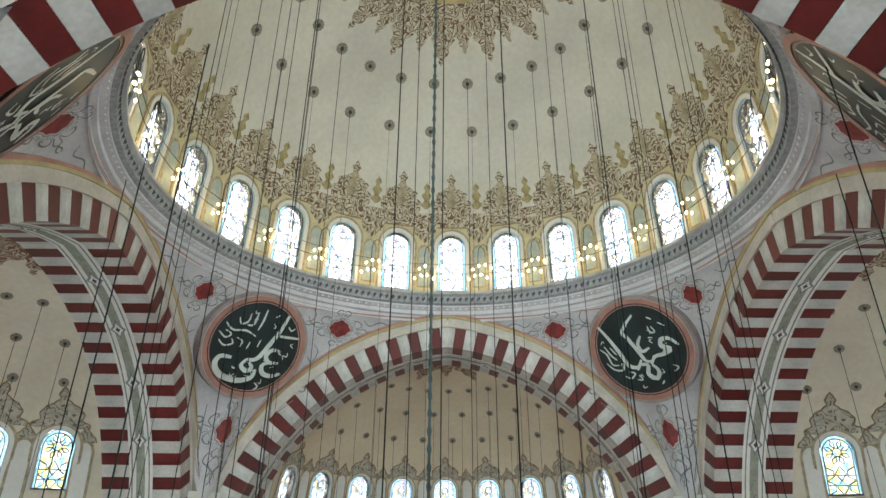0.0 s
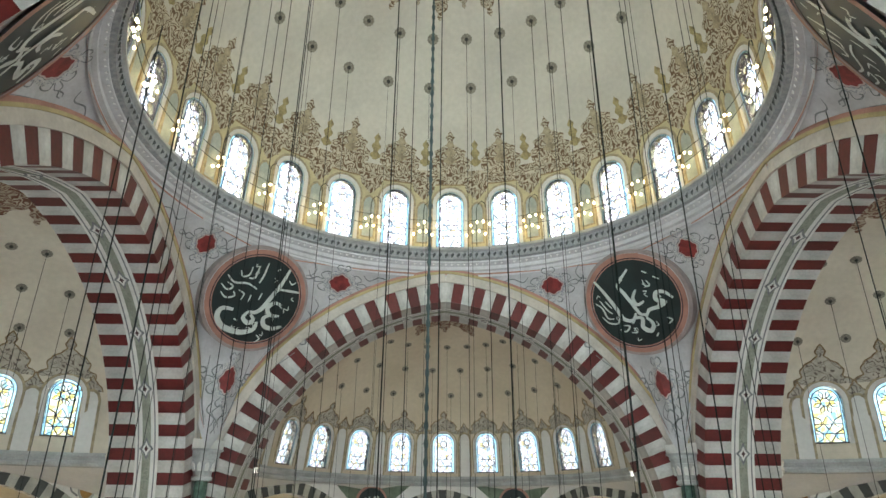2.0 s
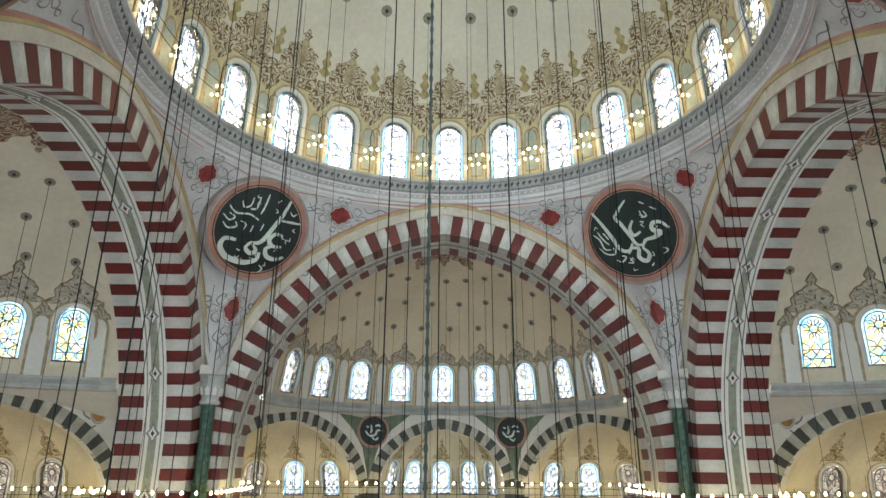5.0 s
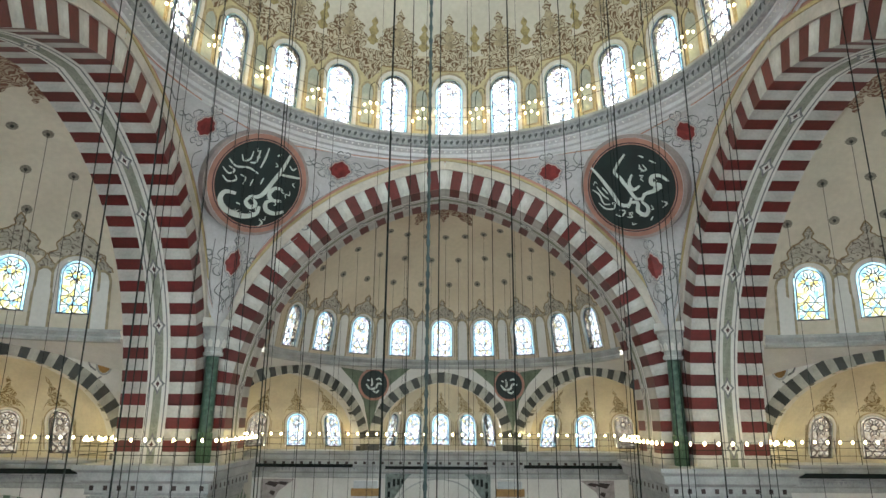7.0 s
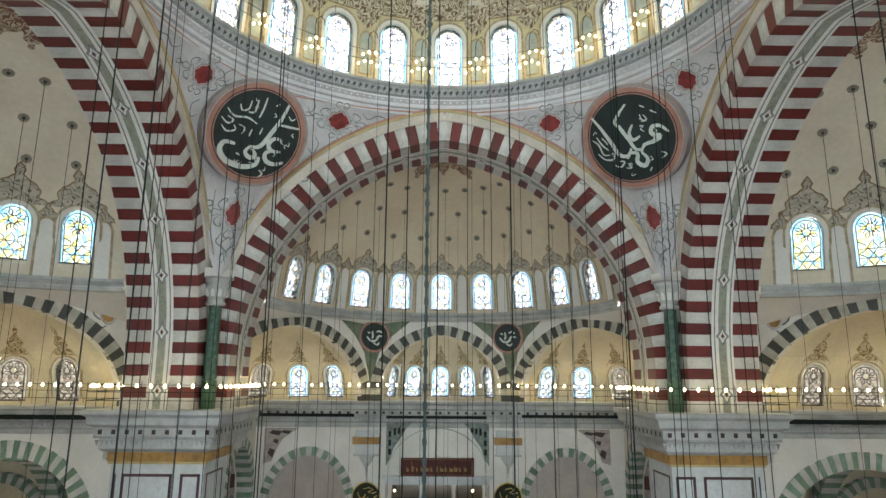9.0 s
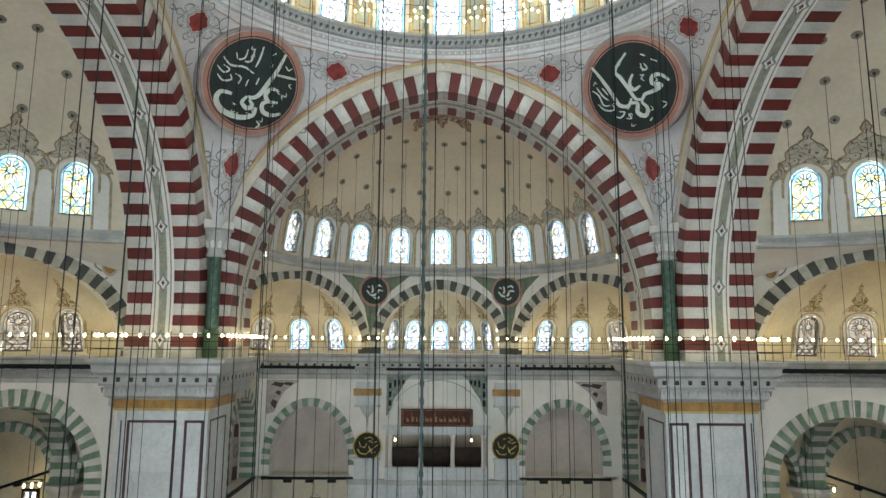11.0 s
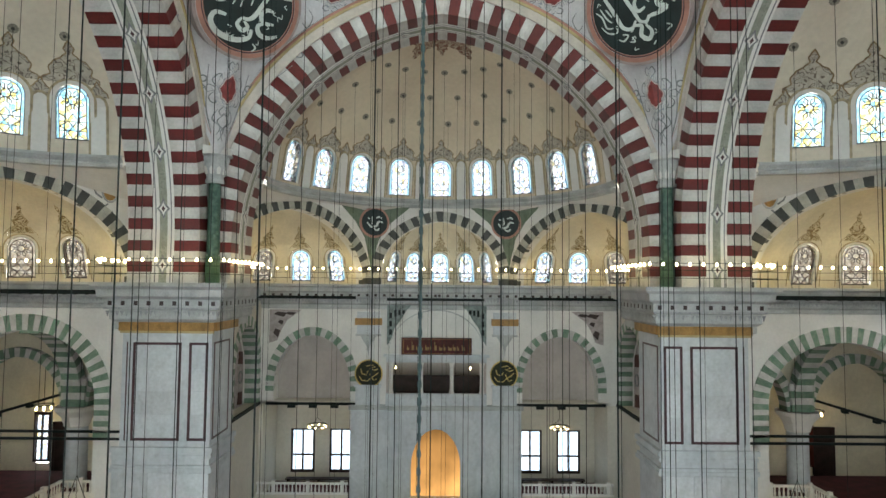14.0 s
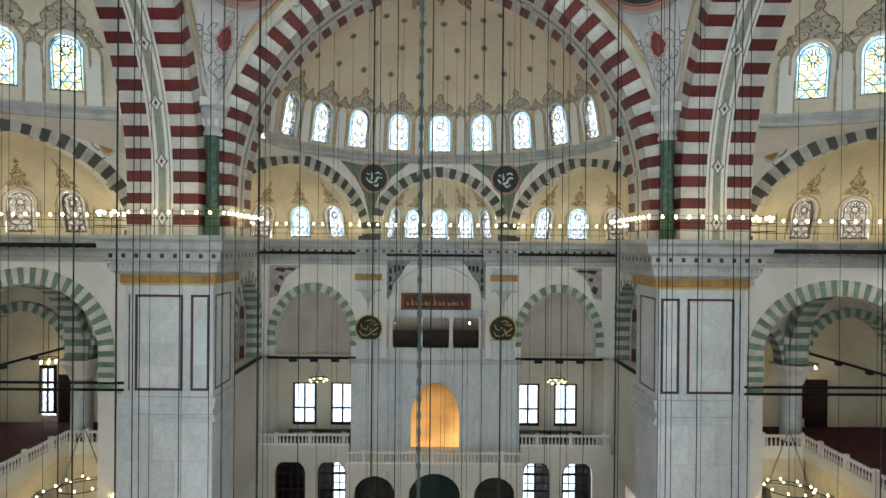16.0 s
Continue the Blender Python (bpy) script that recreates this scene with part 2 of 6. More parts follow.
ARABESQUE = lace("brown_arabesque", (0.58, 0.52, 0.40), (0.14, 0.085, 0.045), 2.3, 0.23)
GREY_ARABESQUE = lace("grey_arabesque", (0.50, 0.455, 0.38), (0.15, 0.12, 0.10), 2.4, 0.14)
BROWN_LACE = lace("brown_scrollwork", (0.60, 0.53, 0.38), (0.20, 0.14, 0.06), 2.6, 0.24)
SOFFIT_FIELD = lace("grey_green_soffit", (0.33, 0.345, 0.29), (0.20, 0.22, 0.18), 3.0, 0.14)
FRINGE_LACE = lace("red_brown_fringe", (0.50, 0.42, 0.32), (0.17, 0.075, 0.045), 2.2, 0.29)
PEND_LACE = lace("grey_blue_scrollwork", (0.62, 0.61, 0.62), (0.26, 0.28, 0.33), 3.4, 0.15)
GREEN_CLOTH = material("dark_green_cloth", (0.012, 0.03, 0.022), 0.9, vary=0.3, scale=1)

CARVED_GREY = material("carved_dark_grey", (0.10, 0.11, 0.12), 0.6, vary=0.25, scale=5)

BRONZE_DULL = material("dull_gilt", (0.30, 0.17, 0.05), 0.5, metal=0.3, vary=0.2)


# matt, dusty dark things
for mat in (IRON, WOOD_RED, BRONZE, ARCADE_SHADE, DARKWOOD):
    for node in mat.node_tree.nodes:
        if node.type == "BSDF_PRINCIPLED":
            node.inputs["Specular IOR Level"].default_value = 0.12

# ---- mesh helpers ----
class Geo:
    def __init__(self):
        self.v, self.f = [], []

    def quad(self, *pts):
        i = len(self.v)
        self.v += [tuple(p) for p in pts]
        self.f.append(tuple(range(i, i + len(pts))))

    def box(self, x0, x1, y0, y1, z0, z1):
        i = len(self.v)
        self.v += [(x, y, z) for z in (z0, z1) for y in (y0, y1) for x in (x0, x1)]
        self.f += [tuple(i + j for j in q) for q in ((0, 2, 3, 1), (4, 5, 7, 6), (0, 1, 5, 4), (2, 6, 7, 3), (0, 4, 6, 2), (1, 3, 7, 5))]
        return self

    def grid(self, fn, us, vs):
        i, w = len(self.v), len(vs)
        self.v += [tuple(fn(u, v)) for u in us for v in vs]
        for a in range(len(us) - 1):
            for b in range(w - 1):
                k = i + a * w + b
                self.f.append((k, k + 1, k + w + 1, k + w))
        return self

    def revolve(self, profile, a0=0.0, a1=360.0, n=48):
        """profile: (radius, z); angle 0 is +y, positive towards +x."""
        angles = [radians(a0 + (a1 - a0) * i / n) for i in range(n + 1)]
        return self.grid(lambda a, p: (p[0] * math.sin(a), p[0] * math.cos(a), p[1]), angles, profile)

    def prism(self, outline, y0, y1):
        """A flat shape in x, z, made y0 to y1 thick."""
        i, n = len(self.v), len(outline)
        self.v += [(x, y0, z) for x, z in outline] + [(x, y1, z) for x, z in outline]
        self.f += [tuple(range(i, i + n)), tuple(range(i + 2 * n - 1, i + n - 1, -1))]
        self.f += [(i + k, i + n + k, i + n + (k + 1) % n, i + (k + 1) % n) for k in range(n)]
        return self

    def tube(self, pts, r, n=6):
        pts = [Vector(p) for p in pts]
        i0 = len(self.v)
        for k, p in enumerate(pts):
            d = (pts[min(k + 1, len(pts) - 1)] - pts[max(k - 1, 0)]).normalized()
            a = d.orthogonal().normalized() if k == 0 else (a - d * a.dot(d)).normalized()
            b = d.cross(a)
            self.v += [tuple(p + r * (math.cos(t) * a + math.sin(t) * b)) for t in (2 * math.pi * j / n for j in range(n))]
        for k in range(len(pts) - 1):
            for j in range(n):
                self.f.append((i0 + k * n + j, i0 + k * n + (j + 1) % n, i0 + (k + 1) * n + (j + 1) % n, i0 + (k + 1) * n + j))
        self.f += [tuple(i0 + j for j in reversed(range(n))), tuple(i0 + (len(pts) - 1) * n + j for j in range(n))]
        return self

    def mesh(self, name, mat, smooth=False):
        me = bpy.data.meshes.new(name)
        me.from_pydata(self.v, [], self.f)
        bm = bmesh.new()
        bm.from_mesh(me)
        bmesh.ops.remove_doubles(bm, verts=bm.verts, dist=0.0004)
        bmesh.ops.recalc_face_normals(bm, faces=bm.faces)
        bm.to_mesh(me)
        bm.free()
        if smooth:
            for p in me.polygons:
                p.use_smooth = True
        me.materials.append(mat)
        return me


def part(name, geo, mat, parent=None, label="", m=None, smooth=False):
    """One mesh object, under a thing when parent is given; geo is a Geo or a mesh that is shared."""
    me = geo if isinstance(geo, bpy.types.Mesh) else geo.mesh(name, mat, smooth)
    ob = new(name, me)
    if parent is not None:
        ob.parent = parent
    if m is not None:
        ob.matrix_basis = m
    return tagged(ob, label)


def thing(name, m, label, category, group="", kind=""):
    ob = new(name)
    ob.empty_display_size = 0.1
    ob.matrix_basis = m
    return tagged(ob, label, category, group, kind)


def steps(a, b, n):
    return [a + (b - a) * i / n for i in range(n + 1)]


def arch_z(x, c, hw, spring, top, pointed=False):
    t = min(1.0, abs(x - c) / hw)
    if pointed:
        k = 0.18
        full = math.sqrt((1 + k) ** 2 - k ** 2)
        return spring + (top - spring) * math.sqrt(max(0.0, (1 + k) ** 2 - (t + k) ** 2)) / full
    return spring + (top - spring) * math.sqrt(max(0.0, 1 - t * t))


def pierced(geo, fn, u0, u1, zb, zt, openings, depth, nu=40, nz=4, pointed=False):
    """A wall fn(u, z, offset) from zb to zt with arched openings (centre, half width, sill, spring, top) and their reveals."""
    us = set(round(u, 6) for u in steps(u0, u1, nu))
    for c, hw, sill, spring, top in openings:
        us |= set(round(c + hw * math.sin(t), 6) for t in steps(-math.pi / 2, math.pi / 2, 16))
    us = sorted(u for u in us if u0 - 1e-6 <= u <= u1 + 1e-6)
    for ua, ub in zip(us, us[1:]):
        mid = (ua + ub) / 2
        hole = next((o for o in openings if abs(mid - o[0]) < o[1]), None)
        spans = [((zb, zt), (zb, zt))]
        if hole:
            c, hw, sill, spring, top = hole
            za, zc = arch_z(ua, c, hw, spring, top, pointed), arch_z(ub, c, hw, spring, top, pointed)
            spans = [((za, zt), (zc, zt))]
            if sill > zb + 1e-4:
                spans.append(((zb, sill), (zb, sill)))
                geo.quad(fn(ua, sill, 0), fn(ub, sill, 0), fn(ub, sill, depth), fn(ua, sill, depth))
            geo.quad(fn(ua, za, 0), fn(ub, zc, 0), fn(ub, zc, depth), fn(ua, za, depth))
        for (a0, a1), (b0, b1) in spans:
            for i in range(nz):
                f0, f1 = i / nz, (i + 1) / nz
                geo.quad(fn(ua, a0 + (a1 - a0) * f0, 0), fn(ub, b0 + (b1 - b0) * f0, 0), fn(ub, b0 + (b1 - b0) * f1, 0), fn(ua, a0 + (a1 - a0) * f1, 0))
    for c, hw, sill, spring, top in openings:
        for u in (c - hw, c + hw):
            geo.quad(fn(u, sill, 0), fn(u, spring, 0), fn(u, spring, depth), fn(u, sill, depth))
    return geo


def patch(rows, fn, off, cols=6):
    """A symmetrical painted shape: rows of (v, half width), laid on fn(x, v, off)."""
    g = Geo()
    for (v0, w0), (v1, w1) in zip(rows, rows[1:]):
        for i in range(cols):
            a, b = -1 + 2 * i / cols, -1 + 2 * (i + 1) / cols
            g.quad(fn(w0 * a, v0, off), fn(w0 * b, v0, off), fn(w1 * b, v1, off), fn(w1 * a, v1, off))
    return g


def lobes(h, w, shape):
    """Rows of a lobed outline of height h and half width w, smoothed from a few (height, width) fractions."""
    out = []
    for (a, p), (b, q) in zip(shape, shape[1:]):
        for i in range(4):
            f = i / 4
            s = f * f * (3 - 2 * f)
            out.append((h * (a + (b - a) * f), w * (p + (q - p) * s)))
    out.append((h * shape[-1][0], w * shape[-1][1]))
    return out


# ---- windows ----
def arch_outline(w, h, grow=0.0, n=14, foot=0.0):
    r = w / 2 + grow
    return [(-r, -foot)] + [(-r * math.cos(math.pi * i / n), h - w / 2 + r * math.sin(math.pi * i / n)) for i in range(n + 1)] + [(r, -foot)]


def ring_between(geo, inner, outer, y0, y1):
    for y in (y0, y1):
        for (a, b), (c, d) in zip(zip(inner, inner[1:]), zip(outer, outer[1:])):
            geo.quad((a[0], y, a[1]), (b[0], y, b[1]), (d[0], y, d[1]), (c[0], y, c[1]))
    for line in (inner, outer):
        for a, b in zip(line, line[1:]):
            geo.quad((a[0], y0, a[1]), (b[0], y0, b[1]), (b[0], y1, b[1]), (a[0], y1, a[1]))
    return geo


def window_thing(w, h, glass, label, group, trim=BROWN_PALE, edge=0.22):
    ob = thing("arched_window", Matrix.Identity(4), label, "window", group)
    part("surround", ring_between(Geo(), arch_outline(w, h, 0.01), arch_outline(w, h, edge * 0.62), -0.05, 0.02), PAINT_WHITE, ob, "white painted arched surround")
    part("surround_edge", ring_between(Geo(), arch_outline(w, h, edge * 0.62), arch_outline(w, h, edge), -0.06, 0.02), trim, ob, "painted line round the surround")
    part("frame", ring_between(Geo(), arch_outline(w, h, -0.045, foot=0.2), arch_outline(w, h, 0.0, foot=0.2), 0.04, 0.11), MARBLE_DARK, ob)
    inner = arch_outline(w - 0.34, h - 0.17, 0.0, foot=0.2)
    part("pane", Geo().prism(inner, 0.07, 0.075), glass, ob)
    part("pane_edge", ring_between(Geo(), inner, arch_outline(w, h, -0.02, foot=0.2), 0.07, 0.075), glass if glass is GLASS_CLEAR or glass is GLASS_DIM else GLASS_BLUE, ob, "blue glass border")
    g, r, s, y = Geo(), 0.03, w / 2, 0.06
    g.box(-w / 2, w / 2, 0.03, 0.12, -0.06, 0.06)
    ring = lambda cx, cz, cr, n=14: g.tube([(cx + cr * math.cos(a), y, cz + cr * math.sin(a)) for a in steps(0, 2 * math.pi, n)], r, 4)
    g.tube([(x, y, z) for x, z in inner], r, 4)
    # a rosette in the head, leaf shapes below it, a star of bars in the field
    ring(0, h - s, s * 0.24)
    for i in range(8):
        a = 2 * math.pi * i / 8 + 0.39
        c, d = math.cos(a), math.sin(a)
        g.tube([(c * s * 0.24, y, h - s + d * s * 0.24), (c * s * 0.5 - d * s * 0.13, y, h - s + d * s * 0.5 + c * s * 0.13), (c * s * 0.74, y, h - s + d * s * 0.74), (c * s * 0.5 + d * s * 0.13, y, h - s + d * s * 0.5 - c * s * 0.13), (c * s * 0.24, y, h - s + d * s * 0.24)], r, 4)
    body = h - 1.75 * s
    for i in range(3):
        z = body * i / 3
        g.tube([(-s * 0.8, y, z), (s * 0.8, y, z)], r, 4)
    for z in (body * 0.26, body * 0.72):
        q = min(s * 0.55, body * 0.24)
        g.tube([(0, y, z - q), (q * 0.7, y, z), (0, y, z + q), (-q * 0.7, y, z), (0, y, z - q)], r, 4)
        for sx in (-1, 1):
            g.tube([(sx * s * 0.8, y, z - q), (sx * q * 0.9, y, z - q * 0.4), (sx * q * 0.9, y, z + q * 0.4), (sx * s * 0.8, y, z + q)], r, 4)
    part("tracery", g, LEAD, ob, "dark curved lead bars")
    return ob


def put_windows(proto, mats):
    for i, m in enumerate(mats):
        if i == 0:
            proto.matrix_basis = m
        else:
            copy_thing(proto, m)


def stand(foot, top, outward):
    """The pose of a window whose foot and top lie on a wall, with y pointing out of the place."""
    z = (Vector(top) - Vector(foot)).normalized()
    o = Vector(outward)
    x = o.cross(z).normalized()
    y = z.cross(x).normalized()
    return Matrix.Translation(foot) @ Matrix((x, y, z)).transposed().to_4x4()


bulb_mesh = Geo().revolve([(0.005, -0.08), (0.05, -0.055), (0.062, 0.0), (0.045, 0.055), (0.02, 0.09), (0.005, 0.09)], 0, 360, 6).mesh('bulb', BULB)
day, fill_day = Geo(), Geo()


def daylight(m, w, h, back=0.55, unseen_fill=False):
    """The bright sky just outside one window, or added fill light outside an unseen one."""
    pts = [m @ Vector((x, back, z)) for x, z in ((-w * 0.55, -0.1), (w * 0.55, -0.1), (w * 0.55, h + 0.1), (-w * 0.55, h + 0.1))]
    (fill_day if unseen_fill else day).quad(*pts)


# ---- dome ----
def dome_r(z):
    return math.sqrt(max(0.0, DR * DR - (max(z, DZ) - DZ) ** 2))


def dome_at(u, z, off=0.0):
    r = dome_r(z) + off
    return X0 + r * math.sin(radians(u)), YC + r * math.cos(radians(u)), z


W_ANGLES = [15 * i + 1.0 for i in range(24)]
WIN_W, WIN_H, WIN_Z = 1.66, 3.55, 39.6
hw = math.degrees(WIN_W / 2 / DR)
g = Geo()
pierced(g, dome_at, 1.0 - 7.5, 361.0 - 7.5, 39.0, 44.3, [(a, hw, WIN_Z, WIN_Z + WIN_H - 0.83, WIN_Z + WIN_H) for a in W_ANGLES], 0.6, nu=120, nz=5)
tagged(part("dome_drum", g, DRUM, smooth=True), "yellowish painted drum between the dome windows", "drum", kind="structure")
g = Geo().revolve([(DR * math.cos(radians(e)), DZ + DR * math.sin(radians(e))) for e in steps(math.degrees(math.asin(3.8 / DR)), 90, 26)], 0, 360, 96)
tagged(part("dome", g, PLASTER, m=CENTRE, smooth=True), "cream plastered dome shell with painted ornament", "dome", kind="structure")

mats, far_mats = [], []
for a in W_ANGLES:
    foot, top = Vector(dome_at(a, WIN_Z)), Vector(dome_at(a, WIN_Z + WIN_H))
    m = stand(foot, top, (math.sin(radians(a)), math.cos(radians(a)), 0))
    # near side of the drum, never in view: its windows serve as fill light
    unseen_fill = 112 < a < 250
    (far_mats if unseen_fill else mats).append(m)
    daylight(m, WIN_W, WIN_H, unseen_fill=unseen_fill)
put_windows(window_thing(WIN_W, WIN_H, GLASS_CLEAR, "unseen tall arched dome drum window, clear glass for fill light", "dome windows", BROWN_PALE, 0.33), far_mats)
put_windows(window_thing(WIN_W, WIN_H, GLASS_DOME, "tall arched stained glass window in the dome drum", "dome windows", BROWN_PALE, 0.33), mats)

# cornice ring under the dome
for name, prof, mat, label in (
    ("cornice_ring", [(12.62, 37.75), (12.62, 38.1), (12.45, 38.15), (12.45, 38.35), (12.2, 38.5), (12.2, 38.6)], PENDENTIVE, "pale moulded cornice ring below the dome"),
    ("carved_ring", [(12.2, 38.6), (12.0, 38.65), (11.95, 39.05), (11.9, 39.1)], ORNAMENT, "carved grey frieze ring below the dome windows"),
    ("ledge_ring", [(11.9, 39.1), (11.8, 39.15), (11.8, 39.3), (12.5, 39.32)], MARBLE_DARK, "grey stone ledge ring at the dome windows"),
):
    tagged(part(name, Geo().revolve(prof, 0, 360, 120), mat, m=CENTRE, smooth=False), label, "cornice", kind="structure")


bosses, beads = Geo(), Geo()
for i in range(216):
    a = 2 * math.pi * i / 216
    for geo, r_, z0, z1, w_, shape in ((bosses, 11.96, 38.7, 39.04, 0.13, 1), (beads, 12.3, 38.36, 38.52, 0.1, 0)):
        x = Vector((math.cos(a), -math.sin(a), 0)) * w_
        n = Vector((math.sin(a), math.cos(a), 0))
        c0, c1, mid = n * r_ + Vector((0, 0, z0)), n * r_ + Vector((0, 0, z1)), n * (r_ - 0.07) + Vector((0, 0, (z0 + z1) / 2))
        geo.quad(c0 - x * 0.3, mid + x * 0.9, c1 + x * 0.4)
        geo.quad(c0 - x * 0.3, c1 + x * 0.4, mid - x * 0.7)
for geo, mat, name in ((bosses, CARVED_GREY, "carved_leaves"), (beads, PAINT_WHITE, "carved_beads")):
    tagged(part(name, geo, mat, m=CENTRE), "row of small carved leaves on the dome ring", "cornice ornament", kind="stuff")

# ---- great arches ----
def arch_pt(x, extra=0.0):
    """Height of the great arch at x, extra metres outside its inner curve."""
    r = RI + extra
    return ZS + math.sqrt(max(0.0, r * r - (abs(x) + CC) ** 2))


APEX = math.acos(CC / RI)
NB = 32
NEAR_SET = 0.6            # the arch over the eye stands further from the dome
STEP = APEX / (NB + 0.5)


def wedge(r0, r1, y0, y1, step, n=2, gap=0.006):
    g = Geo()
    a = steps(-step / 2 + gap / RI, step / 2 - gap / RI, n)
    inner = [(-r0 * math.cos(t), r0 * math.sin(t)) for t in a]
    outer = [(-r1 * math.cos(t), r1 * math.sin(t)) for t in reversed(a)]
    return g.prism(inner + outer, y0, y1)


ROWS2 = ((A, A + BAND), (A + BAND + STRIP, VB))
arch_mesh = {}
for row, (y0, y1) in enumerate(ROWS2):
    for colour, mat in (("white", STONE_WHITE), ("red", STONE_RED)):
        proud = 0.0 if colour == "red" else 0.004
        arch_mesh[row, colour] = wedge(RI - proud, RI + RING, y0 - proud, y1 + proud, STEP).mesh("voussoir", mat)
        arch_mesh[row, colour, "leg"] = Geo().box(-RING, proud, y0 - proud, y1 + proud, 0.004, 0.546).mesh("block", mat)
        arch_mesh[row, colour, "key"] = wedge(RI - proud, RI + RING, y0, y1, STEP / 2, 1, 0.0).mesh("keystone", mat)


def great_arch(k):
    top = thing("great_arch", bay(k) @ Matrix.Translation((0, NEAR_SET if k == 2 else 0.0, 0)), "pointed arch of alternating red and white stone blocks", "arch", "great arches", "structure")
    for row in (0, 1):
        for side in (-1, 1):
            flip = Matrix.Diagonal((1 if side < 0 else -1, 1, 1, 1))
            base = flip @ Matrix.Translation((CC, 0, ZS))
            for i in range(NB):
                colour = "red" if i % 2 == 1 else "white"
                part("voussoir", arch_mesh[row, colour], None, top, m=base @ Matrix.Rotation(STEP * (i + 0.5), 4, "Y"))
            part("keystone", arch_mesh[row, "white", "key"], None, top, m=base @ Matrix.Rotation(STEP * (NB + 0.25), 4, "Y"))
            for i in range(4):
                part("block", arch_mesh[row, "red" if i % 2 == 0 else "white", "leg"], None, top, m=flip @ Matrix.Translation((-SPAN, 0, ZS - 0.55 * (i + 1))))
    zi, zo = ZS + RI * math.sin(APEX), ZS + (RI + RING) * math.sin(APEX)
    for y0, y1 in ROWS2:
        part("key_wedge", Geo().prism([(0, zi - 0.01), (CC * RING / RI + 0.01, zo), (0, zo + 0.03), (-CC * RING / RI - 0.01, zo)], y0 + 0.01, y1 - 0.01), STONE_WHITE, top)
    # wall behind the arch, round the mouth of the half dome
    g = Geo()
    zz = [27.0 + 10.1 * i / 28 for i in range(29)]
    for z0, z1 in zip(zz, zz[1:]):
        x0, x1 = (math.sqrt(max(0.0, HR ** 2 * max(0.0, 1 - max(0.0, (z - HZ) / HH) ** 2) - (VB - HD) ** 2)) - 0.02 for z in (z0, z1))
        for sx in (-1, 1):
            g.quad((sx * x0, VB + 0.02, z0), (sx * 17.5, VB + 0.02, z0), (sx * 17.5, VB + 0.02, z1), (sx * x1, VB + 0.02, z1))
    g.box(-17.5, 17.5, VB + 0.02, VB + 0.2, 36.85, 40)
    part("mouth_wall", g, PAINT_WHITE, top)
    # painted strip between the two rows of blocks
    line = [(-SPAN, CORN)] + [(CC - RI * math.cos(t), ZS + RI * math.sin(t)) for t in steps(0, APEX, 30)]
    line += [(-x, z) for x, z in reversed(line[:-1])]
    norm = []
    for i, (x, z) in enumerate(line):
        a, b = line[max(i - 1, 0)], line[min(i + 1, len(line) - 1)]
        d = Vector((b[0] - a[0], b[1] - a[1])).normalized()
        norm.append((d[1], -d[0]))
    def strip(y0, y1, off, mat, name, label):
        g = Geo()
        inner = [(x + nx * off, z + nz * off) for (x, z), (nx, nz) in zip(line, norm)]
        outer = [(x - nx * 0.3, z - nz * 0.3) for (x, z), (nx, nz) in zip(line, norm)]
        for (a, b), (c, d) in zip(zip(inner, inner[1:]), zip(outer, outer[1:])):
            g.quad((a[0], y0, a[1]), (b[0], y0, b[1]), (b[0], y1, b[1]), (a[0], y1, a[1]))
            for y in (y0, y1):
                g.quad((a[0], y, a[1]), (b[0], y, b[1]), (d[0], y, d[1]), (c[0], y, c[1]))
        part(name, g, mat, top, label, smooth=False)
    y0 = A + BAND
    strip(y0, y0 + STRIP, 0.02, PAINT_WHITE, "soffit_strip", "pale painted soffit strip")
    strip(y0 + 0.12, y0 + 0.18, 0.03, FLOWER_EDGE, "soffit_line", "grey painted line")
    strip(y0 + STRIP - 0.18, y0 + STRIP - 0.12, 0.03, FLOWER_EDGE, "soffit_line", "grey painted line")
    strip(y0 + 0.35, y0 + STRIP - 0.35, 0.028, SOFFIT_FIELD, "soffit_field", "grey green painted field")
    # white and yellow bands round the outside of the arch face
    for r0, r1, p, mat, name in ((RING, RING + 0.5, 0.1, ARCHIVOLT, "archivolt"), (RING + 0.5, RING + 0.64, 0.16, BORDER, "archivolt_border"), (RING + 0.64, RING + 0.8, 0.12, PINK, "archivolt_line")):
        for side in (-1, 1):
            g = Geo()
            r0_, r1_ = RI + r0, RI + r1
            ang = [t for t in steps(radians(17), math.pi / 2 - math.asin(CC / r0_), 40)]
            inn = [(side * (r0_ * math.cos(t) - CC), ZS + r0_ * math.sin(t)) for t in ang]
            out = [(side * (r1_ * math.cos(t) - CC), ZS + r1_ * math.sin(t)) for t in ang]
            ring_between(g, inn, out, A - p, A + 0.2)
            part(name, g, mat, top)
    return top


for k in range(4):
    great_arch(k)


# ---- pendentives ----
TIP = 17.0


def pendentive_foot(phi):
    """Distance from the axis and height of the pendentive's edge in the direction phi."""
    ph = min(phi, 90 - phi)
    far = min((A + 0.02) / math.cos(radians(ph)), TIP)
    z = arch_pt(far * math.sin(radians(ph)), RING + 0.72)
    f = max(0.0, min(1.0, (ph - 38.0) / 7.0))
    return far, min(z + (27.9 - z) * f * f, 37.8)


def pendentive_r(phi, z):
    far, foot = pendentive_foot(phi)
    f = max(0.0, min(1.0, (z - foot) / (37.9 - foot)))
    return 12.58 + (far - 12.58) * (1 - f ** 1.333)


